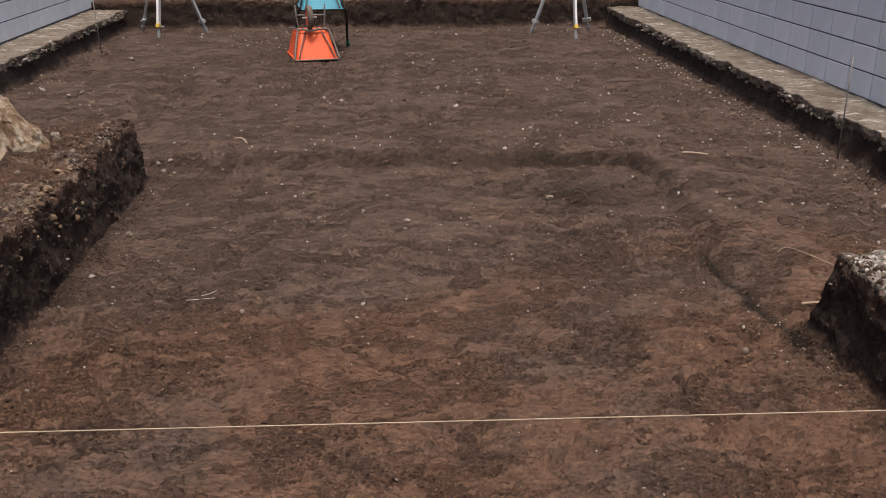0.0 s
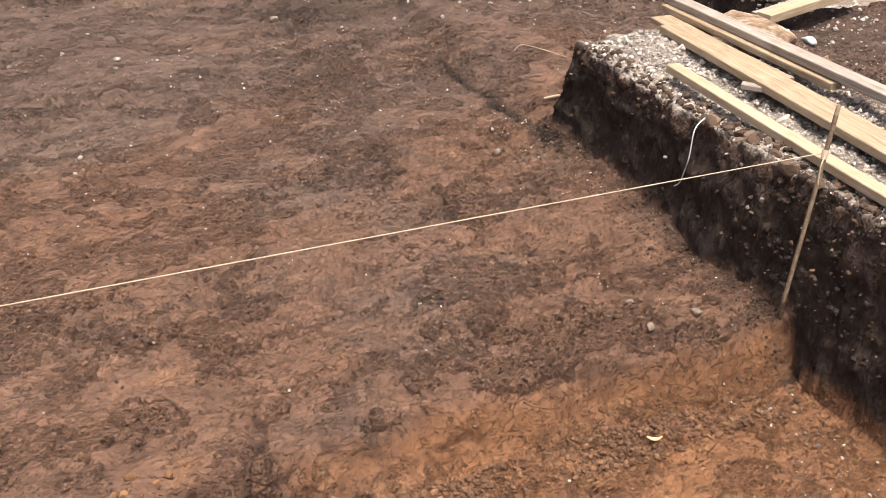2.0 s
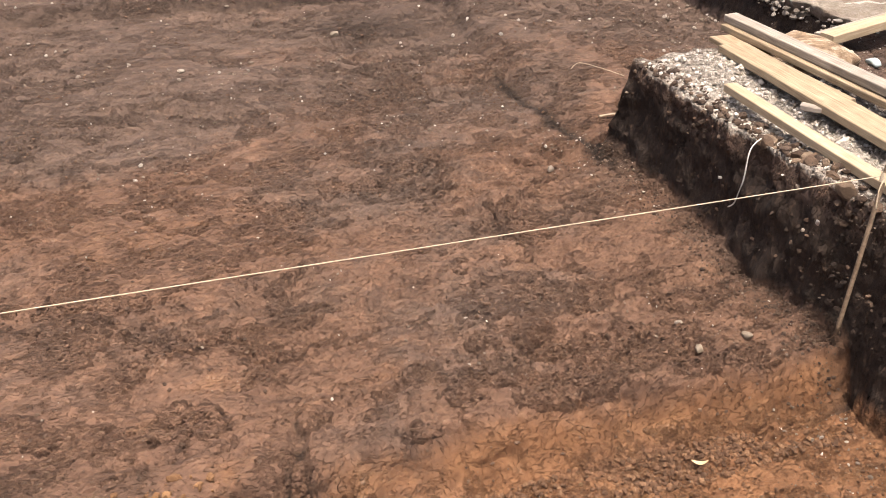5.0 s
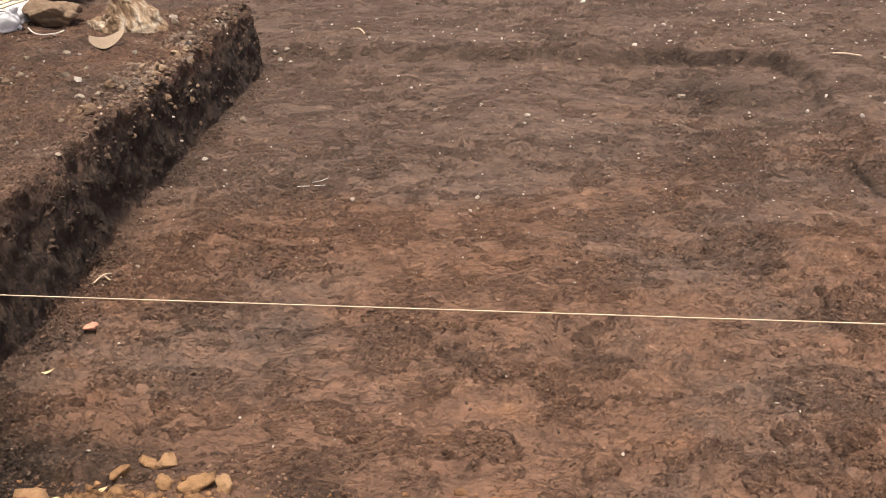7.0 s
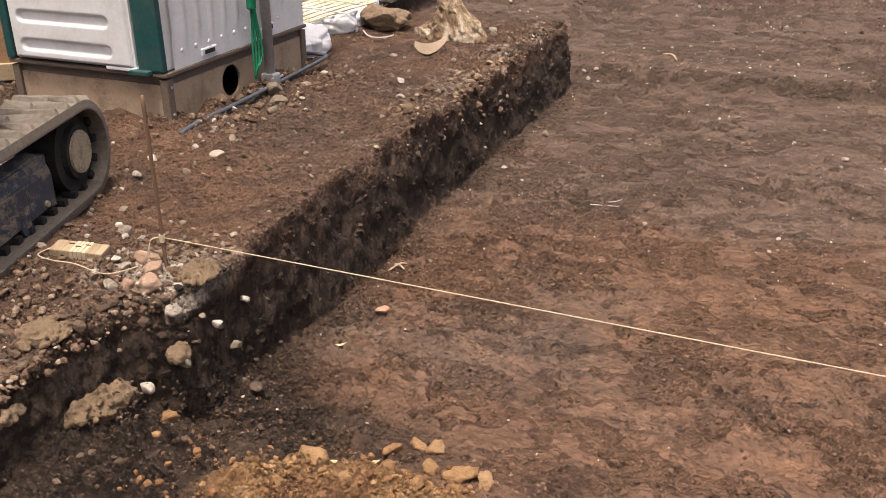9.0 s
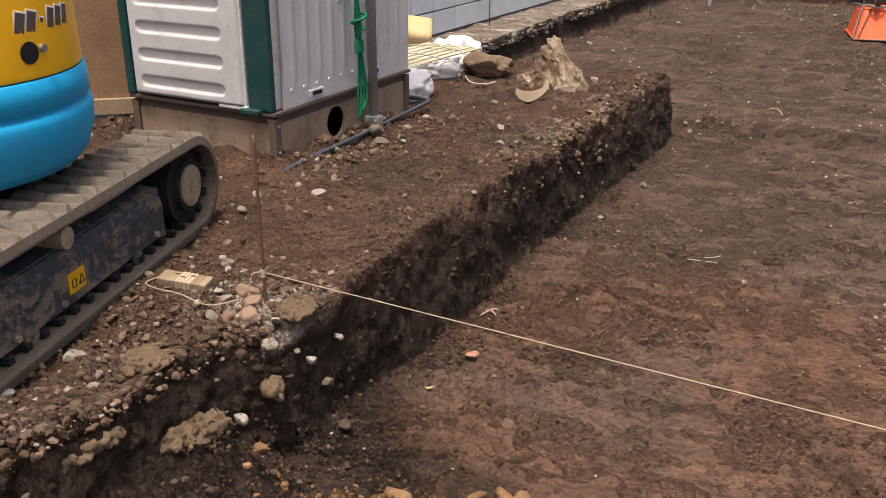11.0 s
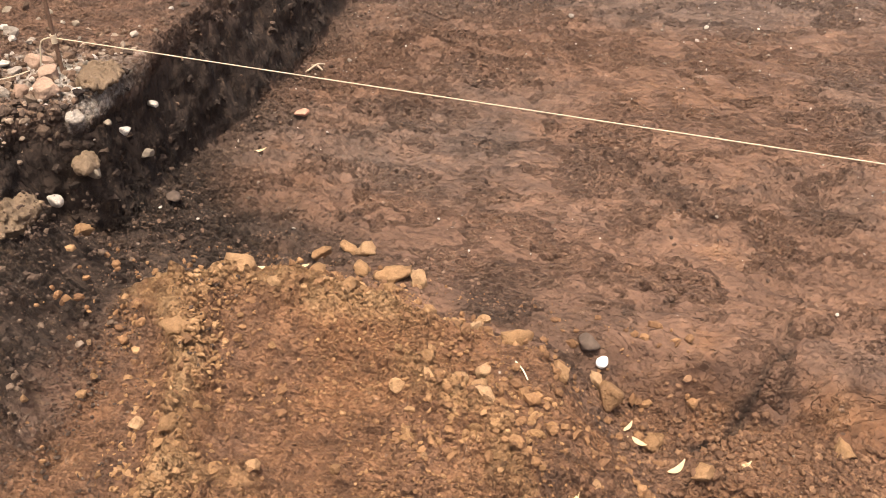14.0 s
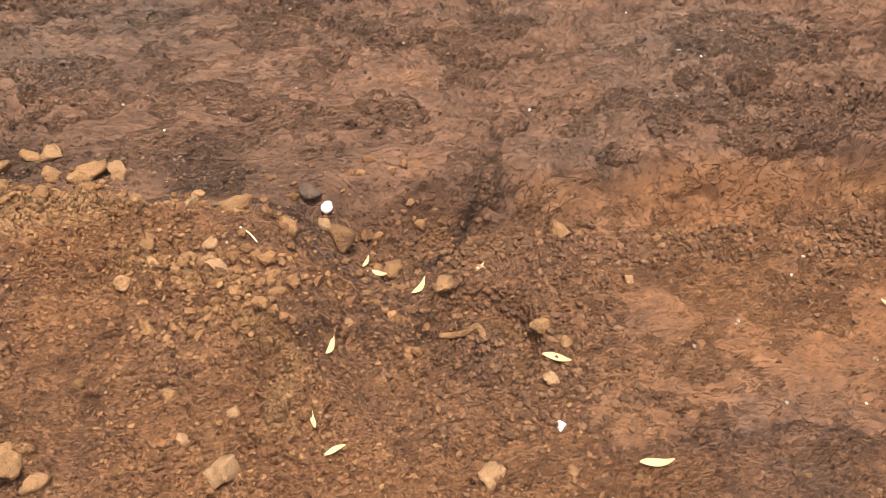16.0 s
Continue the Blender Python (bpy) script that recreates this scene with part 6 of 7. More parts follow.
def build_track(parent, side):
    """One running gear; side +1 looks to local +x."""
    xc, w = 0.40 * side, 0.25
    bm = bmesh.new()
    rings = []
    for (y, z), (ny, nz) in belt_path():
        sag = 0.0
        sec = [(-w / 2, 0.0), (-w / 2 + 0.006, 0.026), (w / 2 - 0.006, 0.026), (w / 2, 0.0), (w / 2, -0.006), (-w / 2, -0.006)]
        rings.append([bm.verts.new((xc + x, y + ny * d, z + nz * d - sag)) for x, d in sec])
    for a, b in zip(rings, rings[1:] + rings[:1]):
        for k in range(6):
            bm.faces.new((a[k], b[k], b[(k + 1) % 6], a[(k + 1) % 6]))
    bmesh.ops.recalc_face_normals(bm, faces=bm.faces)
    belt = part("rubber_track", bm, RUBBER, parent, "dusty grey-brown rubber track")
    lug_mes = []
    for k in range(4):
        lug = bmesh.new()
        rng = random.Random(40 + k)
        pts = [(-0.060, -0.038), (0.056, -0.014), (0.058, 0.020), (0.014, 0.026), (-0.060, 0.000)]
        lo = [lug.verts.new((x, y, 0)) for x, y in pts]
        hi = [lug.verts.new((x * 0.80 + rng.uniform(-0.008, 0.008), y * 0.45 + rng.uniform(-0.005, 0.005), 0.022 + rng.uniform(-0.011, 0.004))) for x, y in pts]
        lug.faces.new(hi), lug.faces.new(lo[::-1])
        for j in range(5):
            lug.faces.new((lo[j], lo[(j + 1) % 5], hi[(j + 1) % 5], hi[j]))
        bmesh.ops.recalc_face_normals(lug, faces=lug.faces)
        bmesh.ops.bevel(lug, geom=[e for e in lug.edges if max(v.co.z for v in e.verts) > 0.005], offset=0.003, segments=1, affect="EDGES")
        lug_mes.append(mesh_of(lug, "tread_lug", RUBBER))
    tooth = mesh_of(box(0.05, 0.028, 0.026, (0, 0, -0.03), 0.005), "drive_tooth", BLACK)
    for i, ((y, z), (ny, nz)) in enumerate(belt_path(44)):
        turn = Matrix(((1, 0, 0), (0, nz, ny), (0, -ny, nz))).to_4x4()
        for s in (1, -1):
            ob = new("tread_lug", lug_mes[(3 * i + s) % 4])
            ob.parent = belt
            ob.matrix_local = Matrix.Translation((xc + 0.060 * s, y + ny * 0.024, z + nz * 0.024)) @ turn @ Matrix.Diagonal((s, 1 if (i % 2) else -1, 1, 1))
        ob = new("drive_tooth", tooth)
        ob.parent = belt
        ob.matrix_local = Matrix.Translation((xc + 0.06 * side, y, z)) @ turn
    # roller frame: a folded side plate
    prof = [(-0.03, 0.250), (0.025, 0.235), (0.046, 0.185), (0.046, 0.062), (-0.03, 0.055)]
    bm = bmesh.new()
    ends = [(-0.50, 0.0), (-0.46, 0.0), (0.385, 0.0), (0.43, -0.012)]
    rows = [[bm.verts.new((xc + side * (0.03 + x), y, z + dz)) for x, z in prof] for y, dz in ends]
    for a, b in zip(rows, rows[1:]):
        for k in range(5):
            bm.faces.new((a[k], b[k], b[(k + 1) % 5], a[(k + 1) % 5]))
    bm.faces.new(rows[0]), bm.faces.new(rows[-1][::-1])
    bmesh.ops.recalc_face_normals(bm, faces=bm.faces)
    bmesh.ops.bevel(bm, geom=list(bm.edges), offset=0.006, segments=2, affect="EDGES")
    frame_ob = part("roller_frame", bm, NAVY, parent, "mud-smeared navy steel roller frame")
    xf = xc + side * 0.078
    sign = part("warning_label", box(0.003, 0.085, 0.062, (xf, -0.125, 0.095), 0.001), SIGN_YELLOW, frame_ob, "yellow warning label with black signs")
    for k in (0, 1):
        bm = bmesh.new()
        if k:
            tube([(xf + side * 0.003, -0.152, 0.112), (xf + side * 0.003, -0.152, 0.136), (xf + side * 0.003, -0.133, 0.136), (xf + side * 0.003, -0.133, 0.112), (xf + side * 0.003, -0.152, 0.112)], 0.0018, 4, bm, 1)
        else:
            tube([(xf + side * 0.003, -0.118, 0.112), (xf + side * 0.003, -0.103, 0.138), (xf + side * 0.003, -0.090, 0.112), (xf + side * 0.003, -0.118, 0.112)], 0.0018, 4, bm, 1)
        part("sign", bm, INK, sign, "black line sign")
    for y in (-0.42, -0.20, 0.36):
        part("bolt", rod((xf - side * 0.002, y, 0.085), (xf + side * 0.008, y, 0.085), 0.011, segs=6), HUB, frame_ob)
    for y in (-0.40, -0.14, 0.12, 0.30):
        part("track_roller", rod((xc - 0.05, y, 0.080), (xc + side * 0.060, y, 0.080), 0.050, segs=20), BLACK, parent, smooth=False)
    for y in (-0.36, 0.22):
        part("guard", rod((xc + side * 0.070, y, 0.062), (xc + side * 0.079, y, 0.062), 0.030, segs=20), NAVY, frame_ob)
    part("carrier_roller", rod((xc - 0.02, -0.19, 0.285), (xc + side * 0.115, -0.19, 0.285), 0.032, segs=20), HUB, parent, "muddy carrier roller")
    idler = part("idler_wheel", rod((xc - 0.07, 0.615, 0.178), (xc + side * 0.07, 0.615, 0.178), 0.138, segs=36), BLACK, parent)
    bm = rod((xc + side * 0.07, 0.615, 0.178), (xc + side * 0.098, 0.615, 0.178), 0.080, 0.074, segs=32)
    part("hub", bm, HUB, idler, "mud-covered pale round hub")
    ring = part("hub_ring", rod((xc + side * 0.06, 0.615, 0.178), (xc + side * 0.090, 0.615, 0.178), 0.098, 0.094, segs=32), BLACK, idler)
    sprocket = part("sprocket", rod((xc - 0.06, -0.615, 0.178), (xc + side * 0.07, -0.615, 0.178), 0.132, segs=24), BLACK, parent)
    part("hub", rod((xc + side * 0.07, -0.615, 0.178), (xc + side * 0.10, -0.615, 0.178), 0.085, segs=24), NAVY, sprocket)
    part("tension_arm", box(0.07, 0.30, 0.07, (xc, 0.45, 0.145), 0.01), NAVY, parent)


def shell(profile, cx, squeeze, back):
    """A lathed shell whose far side is drawn out by back."""
    bm = bmesh.new()
    segs, rings = 72, []
    for z, r in profile:
        row = []
        for k in range(segs):
            a = 2 * math.pi * k / segs
            x, y = r * math.cos(a), r * math.sin(a) * squeeze
            row.append(bm.verts.new((cx + (x if x > 0 else x * back), y, z)))
        rings.append(row)
    for a, b in zip(rings, rings[1:]):
        for k in range(segs):
            bm.faces.new((a[k], a[(k + 1) % segs], b[(k + 1) % segs], b[k]))
    bm.faces.new(rings[0][::-1]), bm.faces.new(rings[-1])
    bmesh.ops.recalc_face_normals(bm, faces=bm.faces)
    return bm


def build_excavator():
    ex = thing("mini_excavator", pose(-2.651, 1.772, 0.395, 0, 0, 17.8), "yellow and blue mini excavator on dusty rubber tracks", "excavator")
    build_track(ex, 1)
    build_track(ex, -1)
    part("centre_frame", box(0.52, 0.62, 0.16, (0, 0, 0.14), 0.02), NAVY, ex)
    part("slew_ring", rod((0, 0, 0.29), (0, 0, 0.42), 0.24, segs=40), BLACK, ex)
    tail = part("counterweight", shell([(0.395, 0.33), (0.415, 0.395), (0.45, 0.43), (0.52, 0.452), (0.575, 0.457), (0.597, 0.452), (0.603, 0.443), (0.612, 0.443), (0.618, 0.452), (0.66, 0.452), (0.695, 0.447), (0.702, 0.438)], 0.0, 1.0, 1.35), BLUE, ex, "sky-blue rounded counterweight", smooth=True)
    hood = part("engine_cover", shell([(0.702, 0.436), (0.704, 0.440), (0.708, 0.4412), (0.714, 0.4413), (0.74, 0.441), (0.78, 0.440), (0.85, 0.438), (1.05, 0.425), (1.22, 0.40), (1.30, 0.34), (1.33, 0.2)], 0.0, 1.0, 1.35), YELLOW, ex, "orange-yellow engine cover", smooth=True)
    part("cover_seam", shell([(0.699, 0.440), (0.706, 0.440)], 0.0, 1.0, 1.35), INK, ex, "black rubber seam", smooth=True)

    def on_cover(deg, z, r=0.4385):
        a = radians(deg)
        return Matrix.Translation((r * math.cos(a), r * math.sin(a), z)) @ Matrix.Rotation(a, 4, "Z")

    lock = part("key_recess", rod((-0.012, 0, 0), (0.004, 0, 0), 0.030, segs=24), INK, hood, "dark round recess", at=on_cover(-13, 0.775))
    knob = part("lock_knob", rod((0, 0, 0), (0.012, 0, 0), 0.011, segs=16), BRIGHT, hood, "small steel lock knob", at=on_cover(-7, 0.782))
    # the machine's lettering, as plain slanted bars
    for k, (w, h) in enumerate(((0.032, 0.055), (0.032, 0.055), (0.014, 0.012), (0.030, 0.055), (0.030, 0.055), (0.030, 0.055))):
        m = on_cover(-15 + 5.2 * k, 0.85, 0.4345) @ Matrix.Rotation(radians(-14), 4, "X")
        part("emblem_bar", box(0.006, w + 0.008, h + 0.008, (0, 0, -h / 2), 0.002), WHITE, hood, "plain white and grey emblem bar", at=m)
        part("emblem_bar", box(0.008, w, h, (0, 0, -h / 2 + 0.004), 0.002), DARK_STEEL, hood, "plain white and grey emblem bar", at=m)
    part("cab_floor", box(0.7, 0.5, 0.10, (-0.35, -0.45, 0.42), 0.03), BLUE, ex)
    part("seat", box(0.4, 0.4, 0.45, (-0.35, -0.35, 0.52), 0.06), BLACK, ex)
    return ex


build_excavator()

# ---------- stones, sacks and other finds on the left baulk ----------


def rock(name, m, sx, sy, sz, seed, material, label, sub=4, rough=0.35):
    bm = stone_mesh(seed, sub, 1.0, rough, True)
    co = np.array([v.co[:] for v in bm.verts])
    k = 1 + 0.10 * fbm(co[:, 0] * 7, co[:, 1] * 7, co[:, 2] * 7 + seed, 3, seed + 4)
    for v, f in zip(bm.verts, k):
        v.co = Vector((v.co.x * sx * f, v.co.y * sy * f, max(v.co.z, -0.3) * sz * f))
    low = min(v.co.z for v in bm.verts)
    bmesh.ops.translate(bm, vec=(0, 0, -low - 0.015), verts=bm.verts)
    return solid(name, bm, material, m, label, "rock", smooth=True)




def peaked_rock(m):
    """A broad-footed boulder drawn up to a knobbed peak, crusted with loam."""
    bm = stone_mesh(903, 6, 1.0, 0.30, True)
    co = np.array([v.co[:] for v in bm.verts])
    t = np.clip((co[:, 2] + 0.35) / 0.9, 0, 1)
    thin = 1.15 - 0.60 * ease(t, 0.05, 0.80) + 0.10 * ease(t, 0.80, 0.95)
    ridge = 0.45 * np.abs(fbm(co[:, 0] * 3.1, co[:, 1] * 3.1, co[:, 2] * 3.1, 3, 905)) + 0.16 * np.abs(fbm(co[:, 0] * 12, co[:, 1] * 12, co[:, 2] * 12, 3, 906)) - 0.05
    x = co[:, 0] * 0.40 * thin * (0.9 + ridge) - 0.05 * ease(t, 0.3, 1.0)
    y = co[:, 1] * 0.38 * thin * (0.9 + ridge)
    z = (np.clip(co[:, 2], -0.3, 1) + 0.3) * 0.44 - 0.02
    for v, p in zip(bm.verts, zip(x, y, z)):
        v.co = Vector(p)
    return solid("peaked_rock", bm, CLAY_ROCK, m, "peaked orange-brown rock crusted with pale loam", "rock", smooth=True)


peaked_rock(pose(-2.12, 5.46, 0.40, 0, 0, 15))
rock("flat_rock", pose(-2.34, 5.50, 0.40, 0, 0, 40), 0.16, 0.12, 0.10, 901, CLAY_ROCK, "flat brown stone lying beside a peaked rock", sub=5)
rock("brown_rock", pose(-2.72, 5.62, 0.40, 0, 0, 10), 0.33, 0.24, 0.20, 907, BROWN_ROCK, "dark brown boulder lying on the baulk", sub=5, rough=0.5)
for i, (x, y, s) in enumerate([(-2.33, 5.60, 0.09), (-2.30, 5.72, 0.07), (-2.37, 5.50, 0.06), (-2.36, 5.63, 0.05), (-1.98, 5.72, 0.06), (-1.95, 5.64, 0.05)]):
    stone(x, y, s, GREY_ROCK if i % 2 else PALE_STONE, "small cobble beside the loam-crusted rocks", "cobbles by the rocks", 910 + i)


def crescent_sherd():
    """A thin, bowed crescent broken from a curved tile."""
    bm = bmesh.new()
    rows, n = [], 16
    for i in range(n + 1):
        t = i / n
        x = -0.10 + 0.21 * t
        low = -0.095 * math.sin(math.pi * min(1.0, t * 0.92 + 0.06)) ** 0.7 + 0.035 * t ** 2
        high = 0.012 - 0.030 * math.sin(math.pi * t) + 0.040 * t ** 2
        bow = 0.05 * (2 * t - 1) ** 2
        rows.append([bm.verts.new((x, bow + 0.02 * k, low + (high - low) * k)) for k in (0.0, 0.33, 0.67, 1.0)])
    for a, b in zip(rows, rows[1:]):
        for k in range(3):
            bm.faces.new((a[k], a[k + 1], b[k + 1], b[k]))
    geom = bmesh.ops.extrude_face_region(bm, geom=list(bm.faces))["geom"]
    for v in geom:
        if isinstance(v, bmesh.types.BMVert):
            v.co.y += 0.011
    bmesh.ops.recalc_face_normals(bm, faces=bm.faces)
    return bm


solid("tile_sherd", crescent_sherd(), make_plain("buff_tile", (0.28, 0.215, 0.15), (0.36, 0.285, 0.21), 0.8, dirty=0.4), pose(-2.12, 5.00, 0.475, -16, 0, 14) @ Matrix.Diagonal((0.9, 0.9, 0.8, 1)), "broken curved buff tile lying on the baulk", "sherd", smooth=False)


def sack(name, m, sx, sy, sz, seed, label):
    """A slumped, wrinkled bag."""
    bm = bmesh.new()
    bmesh.ops.create_icosphere(bm, subdivisions=5, radius=0.5)
    co = np.array([v.co[:] for v in bm.verts])
    d = np.sign(co) * np.abs(co / 0.5) ** 0.8 * 0.5
    crease = np.abs(vnoise(co[:, 0] * 3.0 + 1.5 * co[:, 1], co[:, 1] * 3.5, co[:, 2] * 2.5 + seed, seed + 2))
    fine = np.abs(vnoise(co[:, 0] * 7 + 3 * co[:, 2], co[:, 1] * 5, co[:, 2] * 7 + seed, seed + 3))
    fold = 0.10 * fbm(co[:, 0] * 2, co[:, 1] * 2, co[:, 2] * 2 + seed, 2, seed) + 0.17 * crease - 0.06 + 0.06 * fine
    d = d * (1 + fold[:, None] * 2.2)
    for v, p in zip(bm.verts, d):
        v.co = Vector((p[0] * sx, p[1] * sy, max(p[2], -0.32) * sz))
    low = min(v.co.z for v in bm.verts)
    bmesh.ops.translate(bm, vec=(0, 0, -low - 0.01), verts=bm.verts)
    return solid(name, bm, SACKING, m, label, "sack", "white sacks", smooth=True)


sack("white_sack", pose(-2.86, 4.86, 0.40, 0, 0, 20), 0.30, 0.42, 0.17, 921, "slumped white woven sack beside the toilet")
sack("white_sack", pose(-3.02, 5.42, 0.40, 0, 0, -30), 0.42, 0.36, 0.20, 925, "crumpled white woven sack under bamboo sticks")
sack("white_sack", pose(-2.98, 5.72, 0.42, 10, 0, 15), 0.30, 0.34, 0.22, 929, "bulging white woven sack beside a boulder")
bundle = thing("bamboo_bundle", pose(-2.98, 5.22, 0.53, 0, 0, 0), "bundle of split pale bamboo sticks on sacks", "sticks")
for k in range(12):
    x = -0.20 + 0.035 * k
    part("stick", tube([(x - 0.14, -0.26 + 0.02 * (k % 3), -0.01), (x, 0.0, 0.03 + 0.006 * (k % 2)), (x + 0.14, 0.26 - 0.02 * (k % 4), 0.07)], 0.0065, 6), STRAW, bundle, smooth=True)
for y, z in ((-0.10, 0.052), (0.12, 0.068)):
    part("binding", tube([(-0.26, y, z - 0.02), (0.0, y + 0.01, z + 0.008), (0.28, y, z - 0.01)], 0.004, 6), WHITE_STRING, bundle, smooth=True)
solid("cord_piece", tube([(-2.72, 5.36, 0.43), (-2.66, 5.30, 0.415), (-2.60, 5.27, 0.412), (-2.53, 5.29, 0.415), (-2.50, 5.34, 0.42)], 0.0045, 6), WHITE_STRING, Matrix(), "white cord end lying beside a boulder", "cord", smooth=True)
solid("foam_block", box(0.30, 0.36, 0.26, (0, 0, -0.13), 0.045, segs=4), FOAM, pose(-3.42, 5.85, 0.53, 12, 8, 30), "yellow foam lump behind the white sacks", "foam", smooth=True)
# ---------- wheelbarrows turned over on the far floor ----------


def tray(w0, l0, w1, l1, h, t=0.006):
    """A pressed tray, upside down: rim at z = 0, bottom at z = h."""
    bm = bmesh.new()

    def ring(w, l, z, shift, r):
        pts = []
        for sx, sy, a0 in ((1, 1, 0), (-1, 1, 90), (-1, -1, 180), (1, -1, 270)):
            for k in range(5):
                a = radians(a0 + 22.5 * k)
                pts.append(bm.verts.new((sx * (w / 2 - r) + r * math.cos(a), shift + sy * (l / 2 - r) + r * math.sin(a), z)))
        return pts
    levels = [ring(w0 + 0.03, l0 + 0.03, 0.0, 0, 0.05), ring(w0 + 0.03, l0 + 0.03, 0.018, 0, 0.05), ring(w0, l0, 0.02, 0, 0.05),
              ring(w1 + 0.05, l1 + 0.05, h - 0.03, 0.05, 0.06), ring(w1, l1, h, 0.05, 0.06)]
    for a, b in zip(levels, levels[1:]):
        for k in range(20):
            bm.faces.new((a[k], a[(k + 1) % 20], b[(k + 1) % 20], b[k]))
    bm.faces.new(levels[-1])
    bmesh.ops.recalc_face_normals(bm, faces=bm.faces)
    geom = bmesh.ops.solidify(bm, geom=list(bm.faces), thickness=t)
    return bm


def wheelbarrow(m, paint, paint_label, label, stands, tube_mat):
    """Turned over on its tray; or, where it stands, propped over another on its handles."""
    wb = thing("wheelbarrow", m, label, "wheelbarrow", "turned-over wheelbarrows")
    part("tray", tray(0.52, 0.76, 0.36, 0.46, 0.31), paint, wb, paint_label, smooth=False)
    part("frame_hoop", tube([(-0.285, -0.40, 0.012), (-0.245, -0.30, 0.17), (-0.20, -0.20, 0.325), (-0.16, -0.185, 0.35), (-0.06, -0.20, 0.345), (0.06, -0.20, 0.345), (0.16, -0.185, 0.35), (0.20, -0.20, 0.325), (0.245, -0.30, 0.17), (0.285, -0.40, 0.012)], 0.012, 8), tube_mat, wb, "steel tube", smooth=True)
    part("rim_tube", rod((-0.285, -0.40, 0.010), (0.285, -0.40, 0.010), 0.009, segs=8), tube_mat, wb, "steel tube")
    for s in (-1, 1):
        part("brace", tube([(0.10 * s, -0.205, 0.325), (0.17 * s, -0.315, 0.17), (0.225 * s, -0.405, 0.03)], 0.008, 6), DARK_STEEL, wb, "dark steel strap", smooth=True)
        part("leg", tube([(0.16 * s, -0.02, 0.32), (0.18 * s, -0.02, 0.48), (0.19 * s, 0.02, 0.62)], 0.011, 8), tube_mat, wb, "steel tube", smooth=True)
        if stands:
            part("handle", tube([(0.28 * s, -0.30, 0.03), (0.32 * s, -0.22, -0.10), (0.335 * s, -0.08, -0.32), (0.35 * s, 0.0, -0.475)], 0.016, 8), tube_mat, wb, "black steel tube", smooth=True)
            part("grip", rod((0.345 * s, -0.02, -0.43), (0.362 * s, 0.06, -0.49), 0.026, segs=10), GRIP, wb, "green rubber grip")
        else:
            part("handle", tube([(0.17 * s, -0.16, 0.34), (0.19 * s, 0.1, 0.33), (0.22 * s, 0.40, 0.30)], 0.012, 8), tube_mat, wb, "steel tube", smooth=True)
    part("front_hoop", tube([(-0.13, -0.19, 0.36), (-0.10, -0.25, 0.345), (-0.04, -0.27, 0.34), (0.02, -0.25, 0.345), (0.05, -0.19, 0.36)], 0.012, 8), tube_mat, wb, "steel tube", smooth=True)
    part("cross_bar", rod((-0.18, -0.02, 0.50), (0.18, -0.02, 0.50), 0.009), tube_mat, wb, "steel tube")
    wheel = part("wheel", rod((-0.075, -0.20, 0.49), (-0.015, -0.20, 0.49), 0.10, segs=28), ORANGE, wb, "orange steel wheel")
    bm = bmesh.new()
    R, r, big, sml = 0.110, 0.036, 36, 10
    vs = [[bm.verts.new((-0.045 + r * math.sin(b), -0.20 + (R + r * math.cos(b)) * math.cos(a), 0.49 + (R + r * math.cos(b)) * math.sin(a)))
           for b in (2 * math.pi * j / sml for j in range(sml))] for a in (2 * math.pi * i / big for i in range(big))]
    for i in range(big):
        for j in range(sml):
            bm.faces.new((vs[i][j], vs[(i + 1) % big][j], vs[(i + 1) % big][(j + 1) % sml], vs[i][(j + 1) % sml]))
    bmesh.ops.recalc_face_normals(bm, faces=bm.faces)
    part("tyre", bm, RUBBER, wheel, "dusty grey tyre", smooth=True)
    part("axle", rod((-0.13, -0.20, 0.49), (0.05, -0.20, 0.49), 0.010), BRIGHT, wheel)
    return wb


wheelbarrow(pose(-0.785, 11.24, 0.015, 0, 0, 13) @ Matrix.Diagonal((0.93, 0.93, 0.96, 1)), ORANGE, "orange painted steel tray", "orange wheelbarrow turned upside down on its tray", False, TUBE_GREY)
wheelbarrow(pose(-0.71, 11.98, 0.50, 0, 0, 8) @ Matrix.Diagonal((0.95, 0.95, 1, 1)), TRAY_BLUE, "light blue steel tray", "light blue wheelbarrow propped up behind an orange one", True, BLACK)

# ---------- survey tripods by the far face ----------


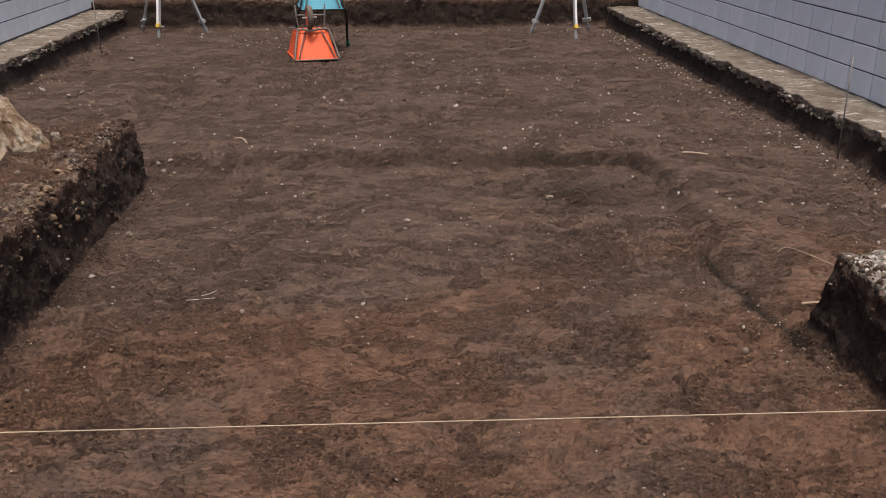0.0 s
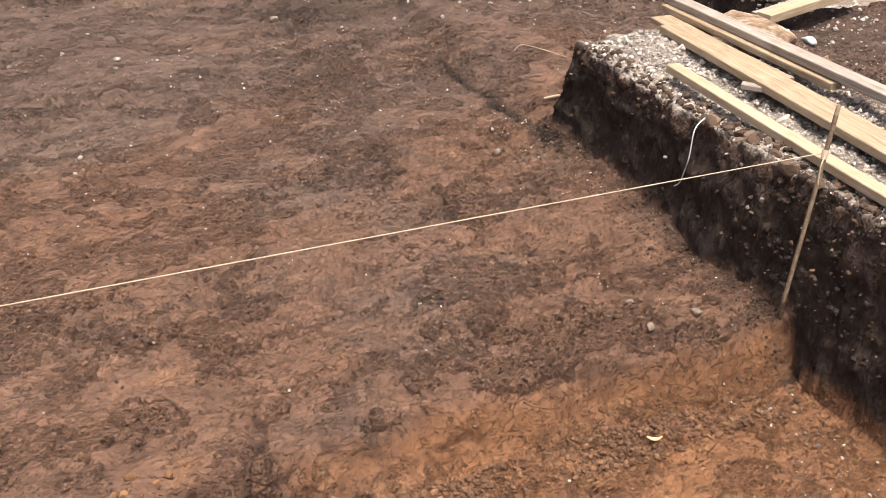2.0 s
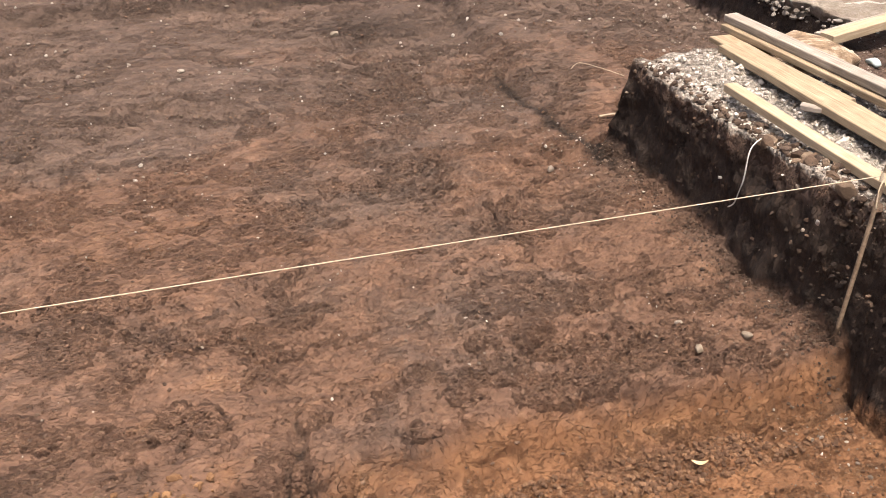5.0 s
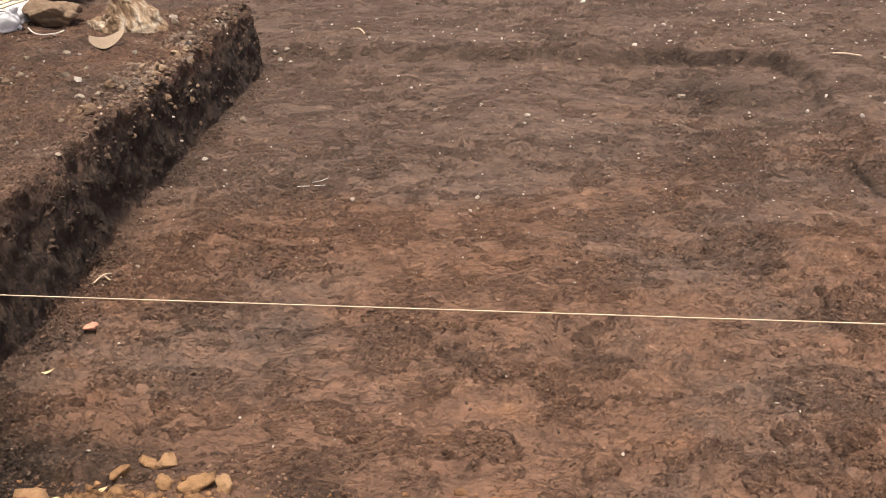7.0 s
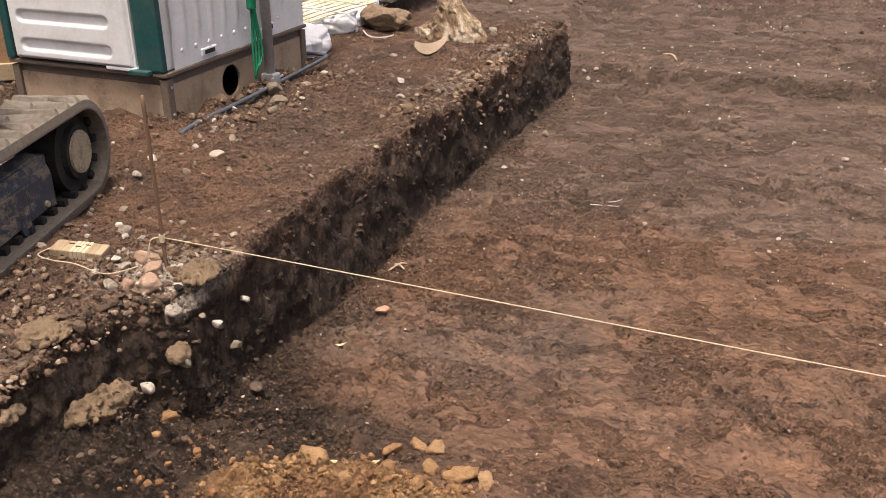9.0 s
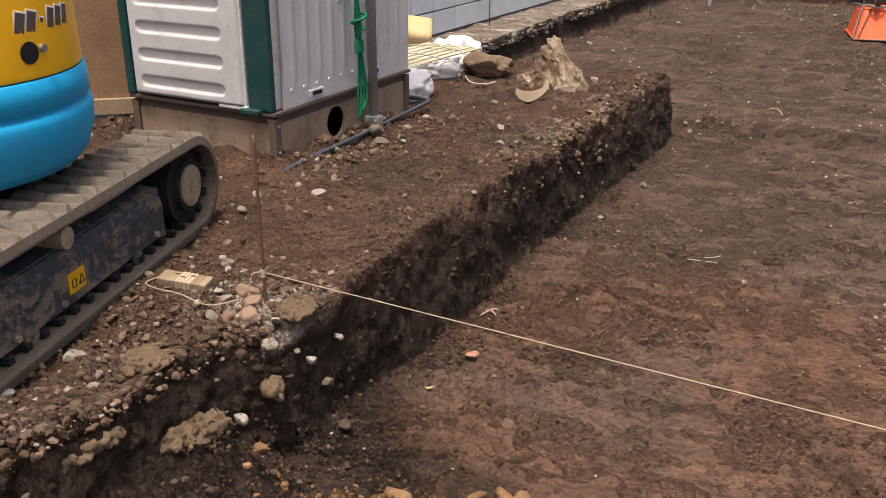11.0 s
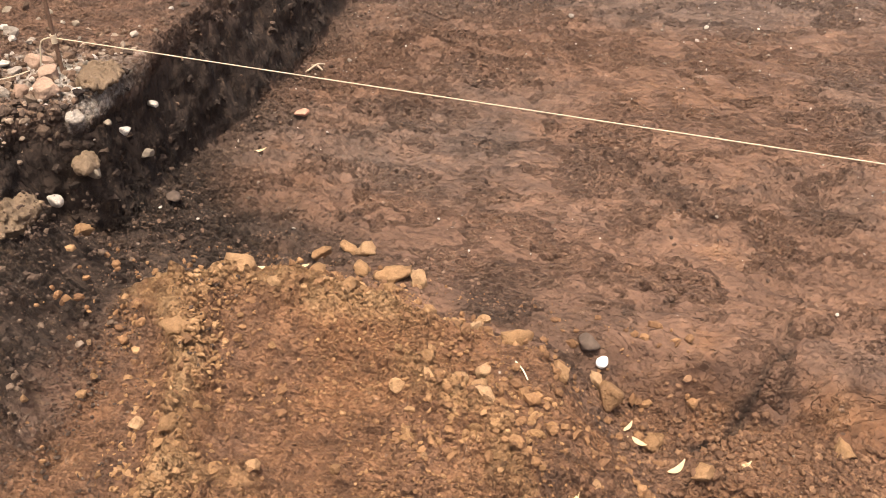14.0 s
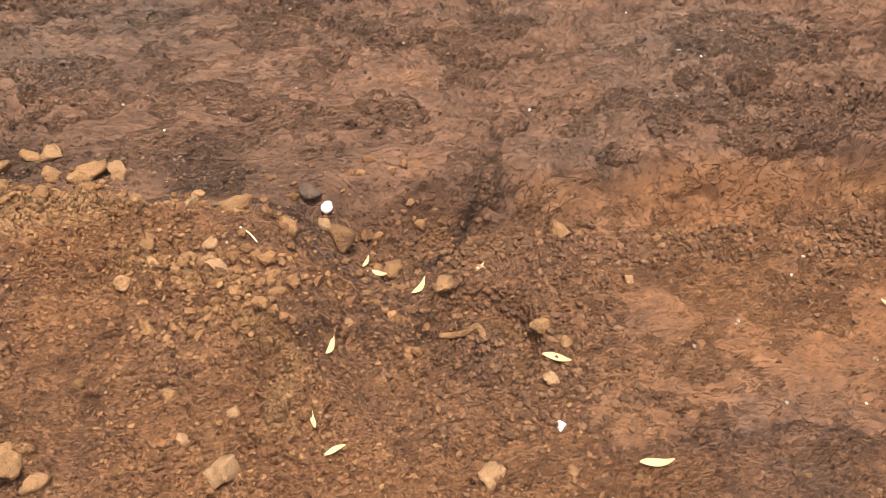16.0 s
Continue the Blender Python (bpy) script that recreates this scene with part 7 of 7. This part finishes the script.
def tripod(feet, apex, label):
    base = Vector((apex[0], apex[1], 0.0))
    tp = thing("survey_tripod", Matrix.Translation(base), label, "tripod", "survey tripods")
    top = Vector(apex) - base
    for k, f in enumerate(feet):
        f = Vector((*f, 0.0)) - base
        d = (top - f).normalized()
        leg = part("leg", bmesh.new(), WHITE if k == 0 else ZINC, tp, "white enamelled leg" if k == 0 else "grey metal leg")
        yaw = math.atan2(f.y, f.x)
        axis = f + d * 0.17
        span = (top - axis).length
        bm = box(0.032, 0.115 if k == 0 else 0.05, span, (0, 0, 0), 0.006)
        turn = d.to_track_quat("Z", "X").to_matrix().to_4x4()
        side = Matrix.Rotation(0, 4, "Z")
        bmesh.ops.transform(bm, matrix=Matrix.Translation(axis) @ turn @ Matrix.Rotation(math.pi / 2 if k == 0 else 0.6, 4, "Z"), verts=bm.verts)
        bm.to_mesh(leg.data)
        bm.free()
        leg.data.materials.append(WHITE if k == 0 else ZINC)
        clampb = box(0.05, 0.12, 0.05, (0, 0, 0), 0.006)
        bmesh.ops.transform(clampb, matrix=Matrix.Translation(f + d * 0.14) @ turn @ Matrix.Rotation(math.pi / 2 if k == 0 else 0.6, 4, "Z"), verts=clampb.verts)
        part("clamp", clampb, CLAMP if k == 0 else ZINC, leg, "yellow locking clamp" if k == 0 else "")
        part("lower_leg", rod(f + d * 0.04, f + d * 0.24, 0.020, segs=10), ZINC, leg)
        part("shoe", rod(f - d * 0.05, f + d * 0.07, 0.008, 0.034, segs=10), ZINC, leg, "grey pointed shoe")
        step = d.cross(Vector((0, 0, 1))).normalized()
        part("foot_step", rod(f + d * 0.16, f + d * 0.16 + step * 0.07, 0.010, segs=8), ZINC, leg)
    part("head", rod(top - Vector((0, 0, 0.03)), top + Vector((0, 0, 0.04)), 0.09, segs=20), CLAMP, tp)


tripod([(-2.96, 12.94), (-2.41, 13.50), (-3.36, 13.74)], (-2.93, 13.45, 1.45), "survey tripod with white legs on the earth floor")
tripod([(2.68, 12.52), (2.18, 13.22), (3.04, 13.40)], (2.68, 13.15, 1.45), "survey tripod with white legs on the earth floor")

# ---------- rubble along the top of the far face ----------
rng_far = np.random.default_rng(77)
far_pts, far_sizes = strew(rng_far, 900, -3.6, 3.4, 14.02, 14.5, 0.015, 0.09, None, 2.5)
scatter("far_rubble", far_pts, far_sizes, RUBBLE, TINY, 78, "pale stones along the far edge of the pit", "rubble")
CHIPS = make_stone("broken_concrete_chips", ((0.0, (0.10, 0.085, 0.068)), (0.5, (0.22, 0.195, 0.165)), (1.0, (0.38, 0.355, 0.315))), True, 25.0)


def edge_chips(count, x, spread, y0, y1, seed):
    """Broken bits of concrete hanging along a ledge's free edge."""
    rng = np.random.default_rng(seed)
    y = rng.uniform(y0, y1, count)
    gap = fbm(y * 1.6, 0 * y, 0, 3, seed) > -0.22
    y = y[gap]
    m = len(y)
    z = 0.155 + 0.10 * rng.uniform(0, 1, m) ** 0.7
    px = x + spread * rng.normal(0, 0.018, m) + 0.02 * fbm(y * 4, 0 * y, 0, 2, seed + 1)
    scatter("ledge_rubble", np.stack([px, y, z], -1), 0.012 + 0.045 * rng.uniform(0, 1, m) ** 2.6, CHIPS, SMALL[:6], seed, "pale broken concrete bits along the ledge edge", "rubble")


edge_chips(800, 3.445, 1.0, 3.6, 13.9, 79)
edge_chips(760, -3.635, 1.0, 6.3, 13.9, 80)
# orange-brown crust crumbling from the end of the left baulk
lip_rng = np.random.default_rng(90)
lip_pts, lip_sizes = strew(lip_rng, 900, LEFT_EDGE - 0.22, LEFT_EDGE + 0.005, 3.6, 6.12, 0.012, 0.06, lambda x, y: ease(y, 3.4, 5.2) * np.clip(0.4 + 1.3 * fbm(x * 3, y * 3, 0, 2, 91), 0.05, 1), 2.6)
scatter("lip_crust", lip_pts, lip_sizes, make_stone("tan_crust", ((0.0, (0.08, 0.052, 0.034)), (0.5, (0.16, 0.108, 0.068)), (1.0, (0.31, 0.235, 0.160))), True, 22.0), SMALL, 92, "lumpy tan crust crumbling along the baulk edge", "soil", sink=0.35)
right_pts, right_sizes = strew(lip_rng, 420, 1.925, 2.06, 1.6, 2.75, 0.012, 0.085, lambda x, y: np.clip(0.9 - (x - 1.88) / 0.16, 0, 1) * np.clip(0.3 + 0.9 * ease(y, 1.9, 2.2), 0, 1), 2.4)
scatter("lip_crust", right_pts, right_sizes, make_stone("brown_crust", ((0.0, (0.06, 0.038, 0.026)), (0.7, (0.12, 0.080, 0.052)), (1.0, (0.22, 0.165, 0.115))), True, 22.0), SMALL, 93, "brown crumbling crust hanging over the baulk edge", "soil", sink=0.35)
